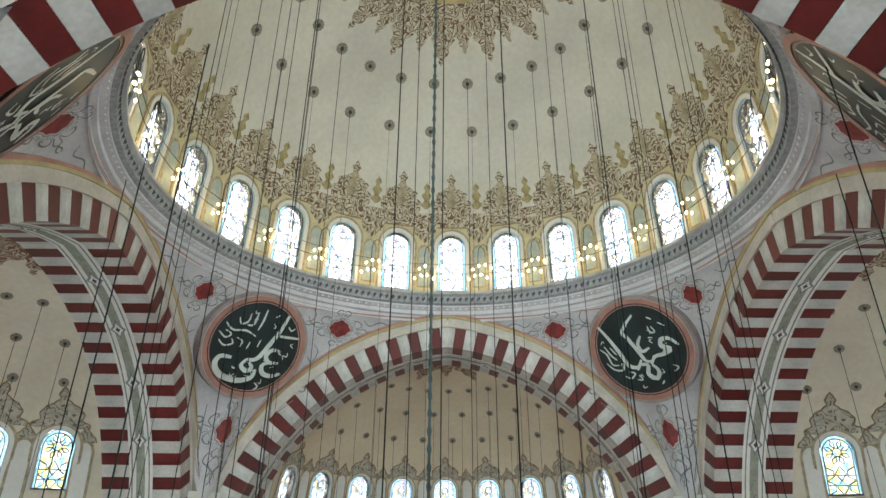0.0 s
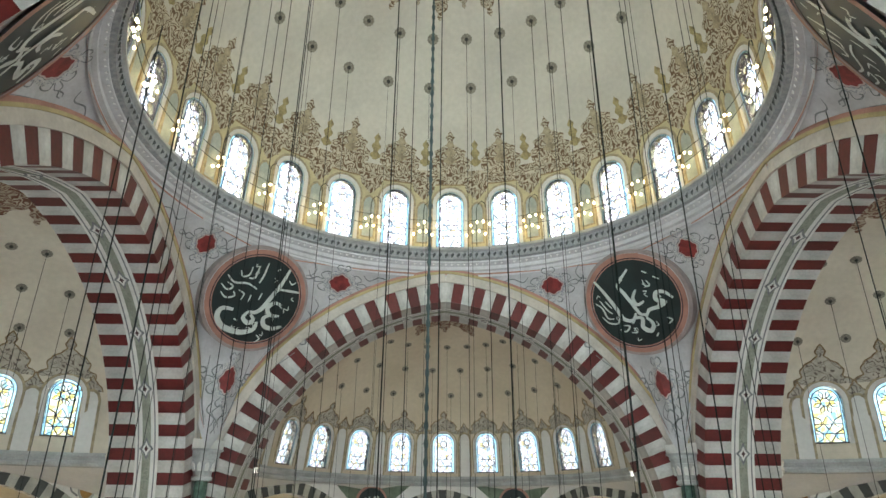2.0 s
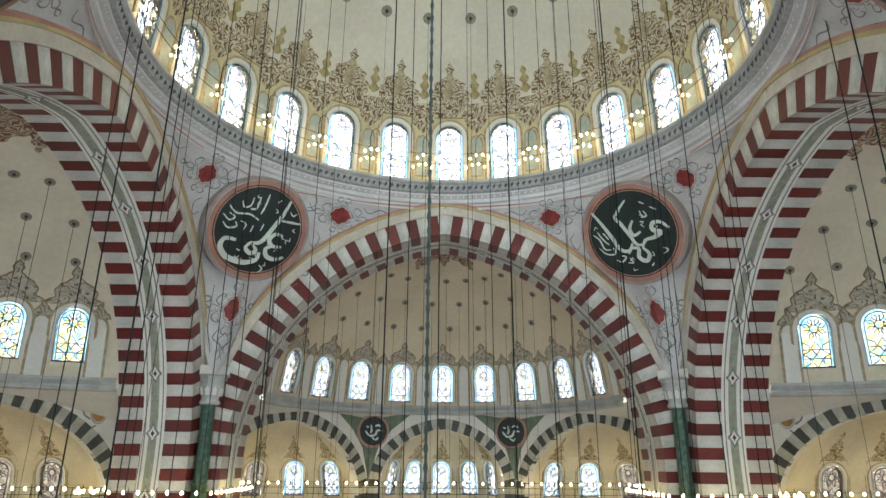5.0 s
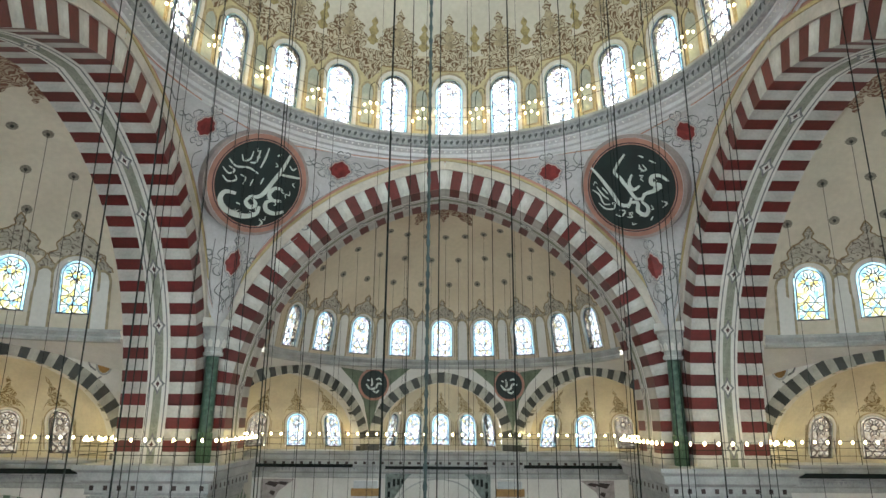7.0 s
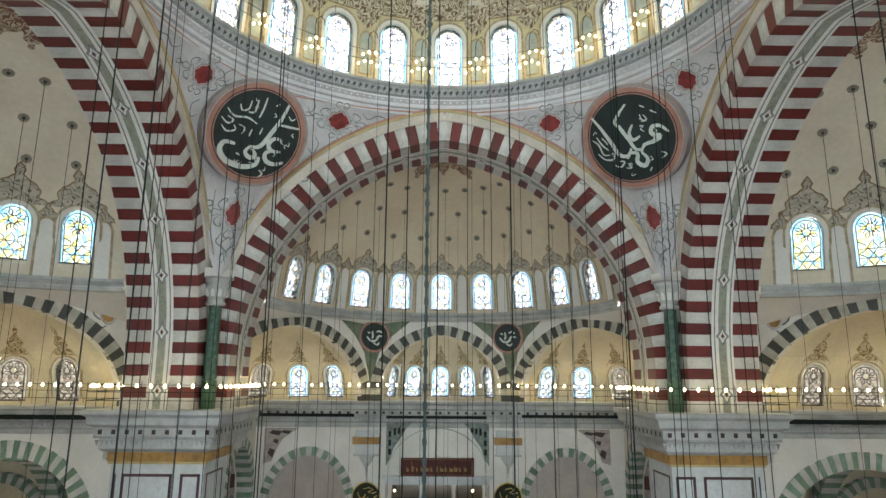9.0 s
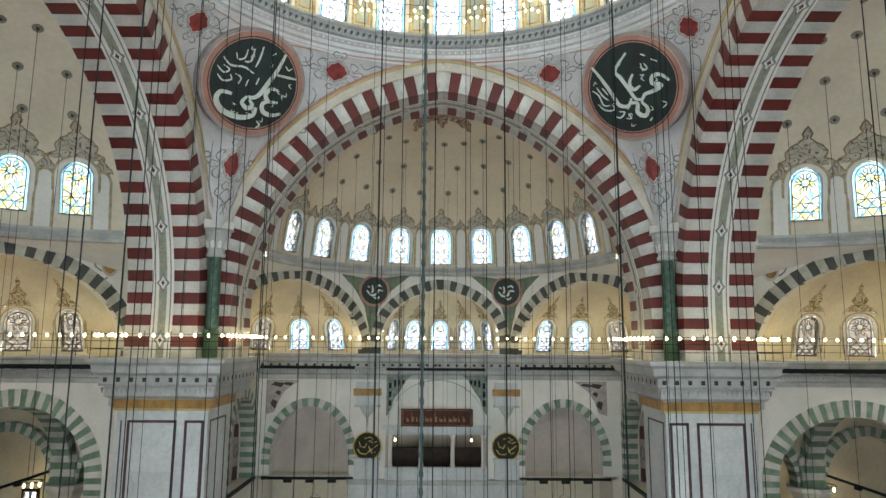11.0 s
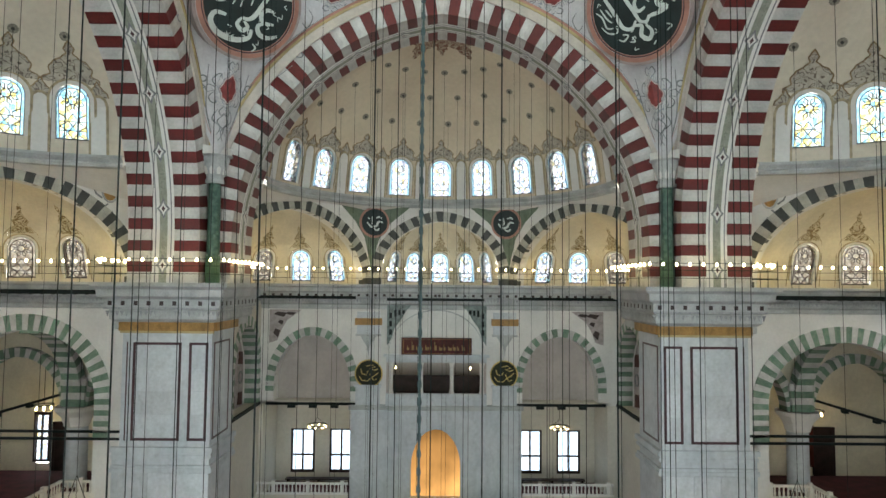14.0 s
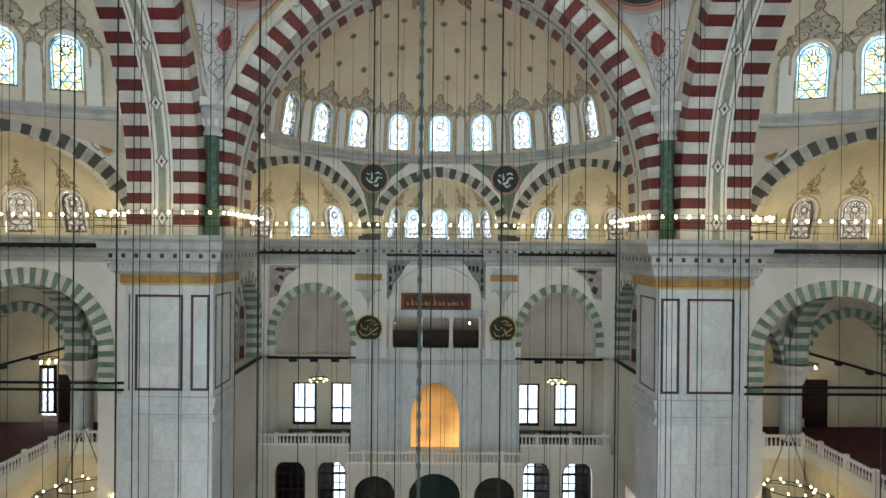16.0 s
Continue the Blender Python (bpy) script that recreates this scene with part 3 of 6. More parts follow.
def pendentive(phi, t):
    """phi: degrees from one arch's middle to the next one's; t: 0 at the dome ring, 1 at the arch."""
    z = 37.9 + (pendentive_foot(phi)[1] - 37.9) * t
    r = pendentive_r(phi, z)
    return Vector((r * math.sin(radians(phi)), r * math.cos(radians(phi)), z))


def on_pendentive(x, z, off):
    """A place x metres beside the pendentive's middle, at height z, off metres in front of it."""
    phi = 45 + math.degrees(x / 14.2)
    r = pendentive_r(phi, z)
    return (r - off) * math.sin(radians(phi)), (r - off) * math.cos(radians(phi)), z - off * 0.4


for k in range(4):
    g = Geo().grid(lambda p, t: pendentive(p, t), steps(0, 90, 72), steps(0, 1, 14))
    ob = part("pendentive", g, PENDENTIVE, m=CENTRE @ Matrix.Rotation(radians(-90 * k), 4, "Z"), smooth=True)
    tagged(ob, "pale painted pendentive between two great arches", "pendentive", "pendentives", "structure")

# ---- half domes ----
def half_at(u, z, off=0.0):
    e = max(0.0, (z - HZ) / HH)
    r = HR * math.sqrt(max(0.0, 1 - e * e)) + off
    return r * math.sin(radians(u)), HD + r * math.cos(radians(u)), z


H_ANGLES = [16.8 * i for i in range(-4, 5)]
SIDE_ANGLES = [-72, -56.5, -43, -29, -14.5, 0, 14.5, 29, 43, 56.5, 72]
HW_W, HW_H, HW_Z = 1.58, 2.75, 28.0
SIDE_UP = 0.48               # the side windows sit a little higher
for k in range(4):
    m = bay(k)
    g = Geo()
    hwu = math.degrees(HW_W / 2 / HR)
    angles = SIDE_ANGLES if k in (1, 3) else H_ANGLES
    wz = HW_Z + (SIDE_UP if k in (1, 3) else 0.0)
    pierced(g, half_at, -85, 85, 27.6, 31.5, [(a, hwu, wz, wz + HW_H - HW_W / 2, wz + HW_H) for a in angles], 0.6, nu=64, nz=4)
    g.grid(lambda u, e: half_at(u, HZ + HH * math.sin(e)), steps(-85, 85, 64), steps(math.asin(3.5 / HH), math.pi / 2, 14))
    tagged(part("half_dome", g, PLASTER_HALF if k == 0 else PLASTER_SIDE, m=m, smooth=True), "cream plastered half dome with painted stars", "half dome", "half domes", "structure")
    rows, clear = [], []
    for a in angles:
        foot, topp = Vector(half_at(a, wz)), Vector(half_at(a, wz + HW_H))
        s = m @ stand(foot, topp, (math.sin(radians(a)), math.cos(radians(a)), 0))
        # windows out of view get clear glass and fill glow to brighten the room
        unseen_fill = k == 2 or (k == 1 and a < -10) or (k == 3 and a > 10)
        (clear if unseen_fill else rows).append(s)
        daylight(s, HW_W, HW_H, unseen_fill=unseen_fill)
    if clear:
        put_windows(window_thing(HW_W, HW_H, GLASS_CLEAR, "unseen arched half dome window, clear glass for fill light", "half dome windows"), clear)
    if rows:
        put_windows(window_thing(HW_W, HW_H, GLASS if k == 0 else GLASS_RICH, "arched stained glass window in the half dome" if k == 0 else "arched window of yellow and blue stained glass", "half dome windows", edge=0.22 if k == 0 else 0.32), rows)
    # sill band
    tagged(part("sill_band", Geo().revolve([(10.85, 27.1), (10.6, 27.15), (10.55, 27.3), (10.65, 27.4), (10.45, 27.6), (10.5, 27.75), (10.85, 27.75)], -85, 85, 64), MARBLE_DARK, m=m @ Matrix.Translation((0, HD, 0))), "grey stone sill band below the half dome windows", "cornice", kind="structure")
    # flat soffit outside the sill band
    g = Geo()
    def cove(u, f):
        t = abs(u)
        far = min((BV - HD) / max(math.cos(radians(t)), 0.1), 11.3 / math.cos(radians(t - 45)))
        r = HR + max(0.0, far + 0.05 - HR) * f
        return r * math.sin(radians(u)), HD + r * math.cos(radians(u)), 27.3 - 0.45 * (r - HR)
    g.grid(cove, steps(-89, 89, 60), [0, 0.5, 1.0])
    tagged(part("cove", g, PAINT_WHITE, m=m), "white painted cove below the sill band", "cove", kind="structure")


# ---- exedrae ----
def exedra(k, mid, turn, half, spring, top, niche_r, n_win, blocks, swing=0.0):
    """An arch of dark and pale blocks in a plane, with a round niche behind it. Local y points outward."""
    m = bay(k) @ Matrix.Translation((mid[0], mid[1], 0)) @ Matrix.Rotation(radians(turn), 4, "Z")
    ring = 0.75
    inner = half - 0.55
    g = Geo()
    pierced(g, lambda u, z, o: (u, o, z), -half - 0.35, half + 0.35, CORN - 0.2, 27.2, [(0, inner, CORN - 0.2, spring, top - ring)], 0.8, nu=8, nz=2, pointed=True)
    wall = tagged(part("exedra_wall", g, PAINT_WHITE, m=m), "white painted wall round an exedra arch", "wall", "exedra walls", "structure")
    # voussoirs
    arch = thing("exedra_arch", m, "arch of alternating dark and pale stone blocks", "arch", "exedra arches", "structure")
    path = [(-inner, CORN)] + [(inner * math.sin(t), arch_z(inner * math.sin(t), 0, inner, spring, top - ring, True)) for t in steps(-math.pi / 2, math.pi / 2, 60)] + [(inner, CORN)]
    lens = [0.0]
    for a, b in zip(path, path[1:]):
        lens.append(lens[-1] + math.hypot(b[0] - a[0], b[1] - a[1]))
    def at(s):
        i = max(j for j in range(len(lens) - 1) if lens[j] <= s + 1e-9)
        f = (s - lens[i]) / (lens[i + 1] - lens[i])
        a, b = path[i], path[i + 1]
        return Vector((a[0] + (b[0] - a[0]) * f, a[1] + (b[1] - a[1]) * f)), Vector((b[1] - a[1], a[0] - b[0])).normalized()
    blocks += 1 - blocks % 2
    cuts = [at(lens[-1] * (i / blocks) * 0.99999) for i in range(blocks + 1)]
    for i, ((p, _), (q, _)) in enumerate(zip(cuts, cuts[1:])):
        d = (q - p).normalized()
        no = lambda a, n: a - n * ring
        np_, nq = cuts[i][1], cuts[i + 1][1]
        np_ = (cuts[max(i - 1, 0)][1] + np_).normalized()
        nq = (nq + cuts[i][1]).normalized()
        geo = Geo().prism([tuple(p), tuple(q), tuple(no(q, nq)), tuple(no(p, np_))], -0.07, 0.45)
        part("voussoir", geo, STONE_DARK if i % 2 == 0 else STONE_PALE, arch)
    if k == 0:
        for sx in ((-1, 1) if swing == 0 else (1 if swing > 0 else -1,)):
            h = half
            poly = [(h + 0.34, 27.15), (h - 2.7, 27.15), (h - 1.3, 26.0), (h - 0.4, 24.8), (h, 23.4), (h + 0.34, 22.0)]
            tagged(part("green_spandrel", Geo().prism([(sx * x, z) for x, z in poly], -0.03, 0.0), GREEN_PAINT, m=m), "grey green painted spandrel beside an exedra arch", "spandrel", "green spandrels", "structure")
    if k in (1, 3) and swing:
        sx = -1 if swing > 0 else 1
        cart = thing("painted_cartouche", m, "ochre oval cartouche with grey scrolls painted on the wall", "ornament", "cartouches", "structure")
        cx, cz = sx * (half - 1.6), 26.4
        part("oval", Geo().prism([(cx + 0.36 * math.cos(t), cz + 0.62 * math.sin(t)) for t in steps(0, 2 * math.pi, 20)[:-1]], -0.05, 0.0), GOLD, cart, "ochre oval")
        part("oval_rim", Geo().tube([(cx + 0.42 * math.cos(t), -0.04, cz + 0.7 * math.sin(t)) for t in steps(0, 2 * math.pi, 20)], 0.05, 5), MARBLE_DARK, cart)
        for pts in ([(0, 0.9), (-0.5, 1.1), (-0.9, 0.9), (-1.3, 1.15), (-1.8, 1.1), (-2.3, 1.3)], [(-0.5, 0.3), (-0.9, 0.1), (-0.7, -0.3), (-0.4, -0.5)], [(-0.2, 1.0), (0.1, 1.3), (0.5, 1.2)], [(-0.1, -0.8), (-0.4, -1.1), (-0.15, -1.5), (0.15, -1.2)], [(-1.0, 0.9), (-1.1, 0.5), (-0.8, 0.4)]):
            part("scroll", Geo().tube([(cx + sx * x, -0.03, cz + z) for x, z in pts], 0.045, 5), FLOWER_EDGE, cart)
    # niche: round wall and quarter dome
    def niche(u, z, o=0.0):
        e = max(0.0, (z - spring) / (top - ring + 0.3 - spring))
        r = (niche_r) * math.sqrt(max(0.0, 1 - min(1, e) ** 2)) + o
        return r * math.sin(radians(u)) * inner / niche_r, 0.75 + r * math.cos(radians(u)), z
    g = Geo()
    ww, wh, wz = 1.42, 2.45, 21.5
    stepa = 150 / n_win
    angs = [(i - (n_win - 1) / 2) * stepa + swing for i in range(n_win)]
    wu = math.degrees(ww / 2 / niche_r)
    zt = max(spring + 0.05, wz + wh + 0.3)
    pierced(g, niche, -90, 90, CORN - 0.2, zt, [(a, wu, wz, wz + wh - ww / 2, wz + wh) for a in angs], 0.5, nu=36, nz=2)
    g.grid(lambda u, f: niche(u, zt + (top - ring + 0.3 - zt) * math.sin(f)), steps(-90, 90, 36), steps(0, math.pi / 2, 8))
    tagged(part("niche", g, PLASTER_WARM, m=m, smooth=False), "warm cream plastered round niche", "niche", "exedra niches", "structure")
    lit, dim = [], []
    for a in angs:
        f, t = Vector(niche(a, wz)), Vector(niche(a, wz + wh))
        x1, x2 = Vector(niche(a - 3, wz)), Vector(niche(a + 3, wz))
        d = (x2 - x1).normalized()
        s = m @ stand(f, t, (-d.y, d.x, 0))
        # dim windows differ from lit ones by darker glass, not by their sky
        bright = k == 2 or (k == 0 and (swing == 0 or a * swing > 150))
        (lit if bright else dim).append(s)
        daylight(s, ww, wh, 0.5, unseen_fill=k == 2)
    # the niches behind the eye have clear panes over fill glow, unseen
    put_windows(window_thing(ww, wh, GLASS_CLEAR if k == 2 else GLASS, "arched stained glass window in an exedra niche", "exedra windows", BROWN_PALE, 0.2), lit) if lit else None
    put_windows(window_thing(ww, wh, GLASS_DIM, "brownish latticed window in an exedra niche, glass darkened for weak daylight", "exedra windows", BROWN_PALE, 0.2), dim) if dim else None
    orn = thing("niche_ornament", m, "brown scrollwork painted over the niche windows", "ornament", "niche ornament", "structure")
    for a in angs:
        if abs(a) > 80:
            continue
        fn = lambda x, v, off: niche(a + math.degrees(x / niche_r), v, -off)
        rows = [(wz + wh + 0.12 + v, w) for v, w in lobes(1.6, 0.72, NICHE_HEAD)]
        part("scroll_head", patch(rows, fn, 0.04, 6), BROWN_LACE, orn)
        for sx in (-1, 1):
            part("outline", Geo().tube([fn(sx * (ww / 2 + 0.33), v, 0.03) for v in (wz - 0.1, wz + wh - 0.45)] + [fn(sx * (ww / 2 + 0.33) * c, wz + wh - 0.45 + (ww / 2 + 0.33) * s_, 0.03) for c, s_ in ((0.87, 0.5), (0.5, 0.87), (0.0, 1.0))], 0.03, 4), BROWN_PALE, orn)


NICHE_HEAD = ((0, 1.0), (0.12, 0.85), (0.25, 0.5), (0.4, 0.72), (0.55, 0.45), (0.7, 0.18), (0.82, 0.26), (1.0, 0.0))
for k in range(4):
    exedra(k, (0, BV), 0, 5.0, 22.3, 26.9, 4.4, 5, 32)
    for side in (-1, 1):
        exedra(k, (side * 9.85, 21.6), -45 * side, 6.3, 21.6, 27.2, 5.6, 5, 40, -10.0 * side)


# ---- piers, cornice, lower walls ----
CORNICE_SIZE = (0.62, 0.62, 1.0, 1.0, 1.0, 0.8, 0.78, 0.78)   # height of the cornice on each stretch


def cornice_run(pts, closed=False):
    """Cornice with profile along a polyline; (out, z) with out to the right of the way."""
    prof = [(0.0, 18.9), (0.12, 18.95), (0.12, 19.3), (0.3, 19.45), (0.3, 19.9), (0.5, 20.05), (0.5, 20.45), (0.75, 20.6), (0.8, 20.95), (1.0, 21.1), (1.0, CORN), (-1.2, CORN)]
    g = Geo()
    n = len(pts)
    thick = lambda z, i: CORN - (CORN - z) * CORNICE_SIZE[i]
    offs = []
    for i in range(n):
        p = Vector(pts[i])
        d1 = (p - Vector(pts[i - 1])).normalized() if i else None
        d2 = (Vector(pts[i + 1]) - p).normalized() if i < n - 1 else None
        d1, d2 = d1 or d2, d2 or d1
        n1, n2 = Vector((d1.y, -d1.x)), Vector((d2.y, -d2.x))
        b = (n1 + n2).normalized()
        offs.append((p, b / max(0.3, b.dot(n1))))
    for i, ((p, a), (q, b)) in enumerate(zip(offs, offs[1:])):
        for (o1, z1), (o2, z2) in zip(prof, prof[1:]):
            z1, z2 = thick(z1, i), thick(z2, i)
            g.quad((*(p + a * o1), z1), (*(q + b * o1), z1), (*(q + b * o2), z2), (*(p + a * o2), z2))
    return g


PE = 14.4                               # pier: depth of the shaft
PF, PX, PB = 11.0, 11.65, 16.2          # pier: front face, inner face, outer end
run = [(-BV, 0), (-BV, BW), (-PB - 0.3, BW), (-PB - 0.3, PF), (-PX, PF), (-PX, PB + 0.3), (-BW, PB + 0.3), (-BW, BV), (0, BV)]
EAST = -0.35                            # the piers on one side stand nearer to the axis
for sx, sy in ((1, 1), (-1, 1), (1, -1), (-1, -1)):
    m = CENTRE @ Matrix.Translation((EAST if sx < 0 else 0.0, 0, 0)) @ Matrix.Diagonal((sx, sy, 1, 1))
    tagged(part("cornice", cornice_run(run if sx > 0 else run[:-1] + [(EAST, BV)]), MARBLE_DARK, m=m), "grey moulded stone cornice with a walkway on top", "cornice", "cornices", "structure")
    pier = thing("pier", m, "massive grey marble pier with framed panels", "pier", "piers", "structure")
    part("shaft", Geo().box(-PB, -PX, PF, PE, FLOOR, 19.3), MARBLE, pier)
    part("core", Geo().box(-16.8, -12.6, 12.6, PB, CORN - 0.3, 37.5), PAINT_WHITE, pier)

def block_arch(m, name, label, group, path, ring, y0, y1, blocks, mats, face=-1):
    """An arch of separate blocks of two colours along a path (x, z) that runs left to right over the opening."""
    arch = thing(name, m, label, "arch", group, "structure")
    lens = [0.0]
    for a, b in zip(path, path[1:]):
        lens.append(lens[-1] + math.hypot(b[0] - a[0], b[1] - a[1]))
    def at(s):
        i = max(j for j in range(len(lens) - 1) if lens[j] <= s + 1e-9)
        f = (s - lens[i]) / (lens[i + 1] - lens[i])
        a, b = path[i], path[i + 1]
        return Vector((a[0] + (b[0] - a[0]) * f, a[1] + (b[1] - a[1]) * f)), Vector((a[1] - b[1], b[0] - a[0])).normalized()
    blocks += 1 - blocks % 2
    cuts = [at(lens[-1] * (i / blocks) * 0.99999) for i in range(blocks + 1)]
    for i in range(blocks):
        (p, n0), (q, n1) = cuts[i], cuts[i + 1]
        n0 = (cuts[max(i - 1, 0)][1] + n0 + n1).normalized()
        n1 = (cuts[min(i + 2, blocks)][1] + n1 + cuts[i][1]).normalized()
        part("voussoir", Geo().prism([tuple(p), tuple(q), tuple(q + n1 * ring), tuple(p + n0 * ring)], y0, y1), mats[i % 2], arch)
    return arch


def round_path(c, hw, foot, spring, top, pointed=False):
    return [(c - hw, foot)] + [(c + hw * math.sin(t), arch_z(c + hw * math.sin(t), c, hw, spring, top, pointed)) for t in steps(-math.pi / 2, math.pi / 2, 60)] + [(c + hw, foot)]


def baluster_rail(m, length, label):
    """A white balustrade along local x, its foot at z 0."""
    ob = thing("balustrade", m, label, "balustrade", "balustrades")
    part("top_rail", Geo().box(0, length, -0.09, 0.09, 0.72, 0.86), PAINT_WHITE, ob)
    part("base_rail", Geo().box(0, length, -0.09, 0.09, 0.0, 0.14), PAINT_WHITE, ob)
    n = int(length / 0.27)
    me = Geo().revolve([(0.045, 0.14), (0.07, 0.25), (0.07, 0.38), (0.04, 0.55), (0.06, 0.72)], 0, 360, 6).mesh("baluster", PAINT_WHITE)
    for i in range(n):
        if i % 9 == 4:
            part("post", Geo().box(-0.12, 0.12, -0.12, 0.12, 0, 1.0), PAINT_WHITE, ob, m=Matrix.Translation(((i + 0.5) * length / n, 0, 0)))
        else:
            part("baluster", me, None, ob, m=Matrix.Translation(((i + 0.5) * length / n, 0, 0)))
    return ob


LX, LZ = -0.2, 0.85                    # the lower wall's middle lies a little beside the dome's
back = bay(0)
# upper part of the back wall with its two arches
for side in (-1, 1):
    g = Geo()
    fm = back @ Matrix.Translation((LX, 0, LZ))
    c = side * 9.3
    u0, u1 = (-BW - 0.2, 0.0) if side < 0 else (0.0, BW + 1.0)
    pierced(g, lambda u, z, o: (u, BV + o, z), u0 if side < 0 else 3.75, u1 if side > 0 else -3.75, 11.5, 19.2, [(c, 2.85, 11.5, 12.9, 16.6)], 1.4, nu=6, nz=2)
    tagged(part("wall_back", g, PAINT_WHITE, m=fm), "white plastered back wall with an arched recess", "wall", kind="structure")
    block_arch(fm, "recess_arch", "arch of pale green and white stone blocks over a recess", "recess arches", round_path(c, 2.85, 12.45, 12.9, 16.6), 0.62, BV - 0.05, BV + 0.5, 31, (STONE_GREEN, STONE_WHITE))
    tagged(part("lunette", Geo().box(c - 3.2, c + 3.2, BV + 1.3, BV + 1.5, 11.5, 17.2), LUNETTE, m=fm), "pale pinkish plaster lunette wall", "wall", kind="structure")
    # tie beam under the lunette, with small lamps
    beam = thing("tie_beam", fm, "dark iron tie beam below a lunette", "beam", "tie beams")
    part("bar", Geo().box(c - 3.4, c + 3.4, BV - 0.1, BV + 0.08, 11.42, 11.62), IRON, beam)
    for dx in (-1.5, 0.1, 1.7):
        part("lamp_box", Geo().box(c + dx - 0.3, c + dx + 0.3, BV - 0.06, BV + 0.14, 11.2, 11.4), IRON, beam)
    # recess room with two windows
    g = Geo()
    x0, x1 = sorted((side * 6.4, side * 12.9))
    y1 = 30.4
    wins = [(side * 9.2 - 1.56, 0.96, 5.25, 8.75), (side * 9.2 + 1.56, 0.96, 5.25, 8.75)]
    xs = [x0] + [v for w in wins for v in (w[0] - w[1], w[0] + w[1])] + [x1]
    for i, (a, b) in enumerate(zip(xs, xs[1:])):
        if i % 2 == 0:
            g.box(a, b, y1, y1 + 0.5, 3.4, 11.5)
        else:
            g.box(a, b, y1, y1 + 0.5, 3.4, 5.25)
            g.box(a, b, y1, y1 + 0.5, 8.75, 11.5)
    g.box(x0 - 0.3, x0, BV, y1 + 0.5, 3.4, 11.5)
    g.box(x1, x1 + (0.3 if side < 0 else 0.9), BV + 0.3, y1 + 0.5, 3.4, 11.5)
    g.box(x0 - 0.3, x1 + 0.3, BV, y1 + 0.5, 11.5, 11.7)
    tagged(part("wall_recess", g, PLASTER, m=fm), "cream walls of a recess behind the gallery", "wall", kind="structure")
    for w in wins:
        win = thing("casement_window", fm @ Matrix.Translation((w[0], y1, w[2])), "tall dark framed window with bright panes", "window", "recess windows")
        W, H = w[1], w[3] - w[2]
        g = Geo()
        g.box(-W, -W + 0.16, 0.05, 0.2, 0, H).box(W - 0.16, W, 0.05, 0.2, 0, H).box(-W, W, 0.05, 0.2, 0, 0.22).box(-W, W, 0.05, 0.2, H - 0.14, H)
        g.box(-0.07, 0.07, 0.06, 0.19, 0, H).box(-W, W, 0.06, 0.19, H * 0.38, H * 0.38 + 0.13)
        wfr = part("window_frame", g, DARKWOOD, win)
        for xx in (-W / 2, W / 2):
            for zz, hh in ((0.0, H * 0.38), (H * 0.38, H * 0.62)):
                part("pane", Geo().box(xx - W / 2, xx + W / 2, 0.12, 0.125, zz, zz + hh), GLASS_PALE, wfr)
        daylight(fm @ Matrix.Translation((w[0], y1, w[2])), 2 * W, H, 0.45)
    tagged(part("recess_carpet", Geo().box(x0, x1, 25.45, y1, 4.5, 4.56), CARPET_SLAB, m=fm), "dark red carpet on the gallery floor", "carpet", "recess carpets")
    bench = thing("low_bench", fm @ Matrix.Translation((c, 29.7, 4.56)), "low dark wooden bench under the recess windows", "bench", "recess benches")
    part("seat", Geo().box(-2.6, 2.6, -0.3, 0.3, 0.38, 0.46), DARKWOOD, bench)
    for dx in (-2.4, 0.0, 2.4):
        part("leg", Geo().box(dx - 0.06, dx + 0.06, -0.25, 0.25, 0.0, 0.38), DARKWOOD, bench)
    # ring lamp
    lamp = thing("ring_lamp", fm @ Matrix.Translation((c + 0.2, 27.6, 9.3)), "round iron lamp ring with warm bulbs on chains", "lamp", "ring lamps")
    part("ring", Geo().tube([(0.72 * math.cos(t), 0.72 * math.sin(t), 0.35) for t in steps(0, 2 * math.pi, 24)], 0.035, 5), IRON, lamp)
    part("chain", Geo().tube([(0, 0, 0.9), (0, 0, 1.6)], 0.02, 4), IRON, lamp)
    for i in range(3):
        a = 2 * math.pi * i / 3
        part("stay", Geo().tube([(0.72 * math.cos(a), 0.72 * math.sin(a), 0.35), (0, 0, 0.9)], 0.012, 4), IRON, lamp)
    for i in range(8):
        a = 2 * math.pi * i / 8
        part("bulb", bulb_mesh, None, lamp, m=Matrix.Translation((0.66 * math.cos(a), 0.66 * math.sin(a), 0.22)) @ Matrix.Scale(0.6, 4))

fm = back @ Matrix.Translation((LX, 0, LZ))
# middle block below the loge, amber niche
g = Geo()
g.box(-6.35, -2.05, BV - 0.25, 30.4, 3.3, 11.4).box(2.05, 6.35, BV - 0.25, 30.4, 3.3, 11.4).box(-2.05, 2.05, BV + 0.9, 30.4, 3.3, 11.4)
pierced(g, lambda u, z, o: (u, BV - 0.25 + o, z), -2.05, 2.05, 3.3, 11.4, [(0, 1.85, 4.6, 6.9, 9.75)], 1.15, nu=4, nz=2)
tagged(part("wall_middle", g, MARBLE, m=fm), "grey marble wall block with a niche", "wall", kind="structure")
# self-glowing panel, no lamp in the niche
tagged(part("glowing_niche", Geo().prism([(x, z) for x, z in round_path(0, 2.0, 4.5, 6.9, 9.95)], BV + 0.7, BV + 0.72), AMBER, m=fm), "arched stained niche panel glowing amber in place of a lamp below", "niche panel")
g = Geo()
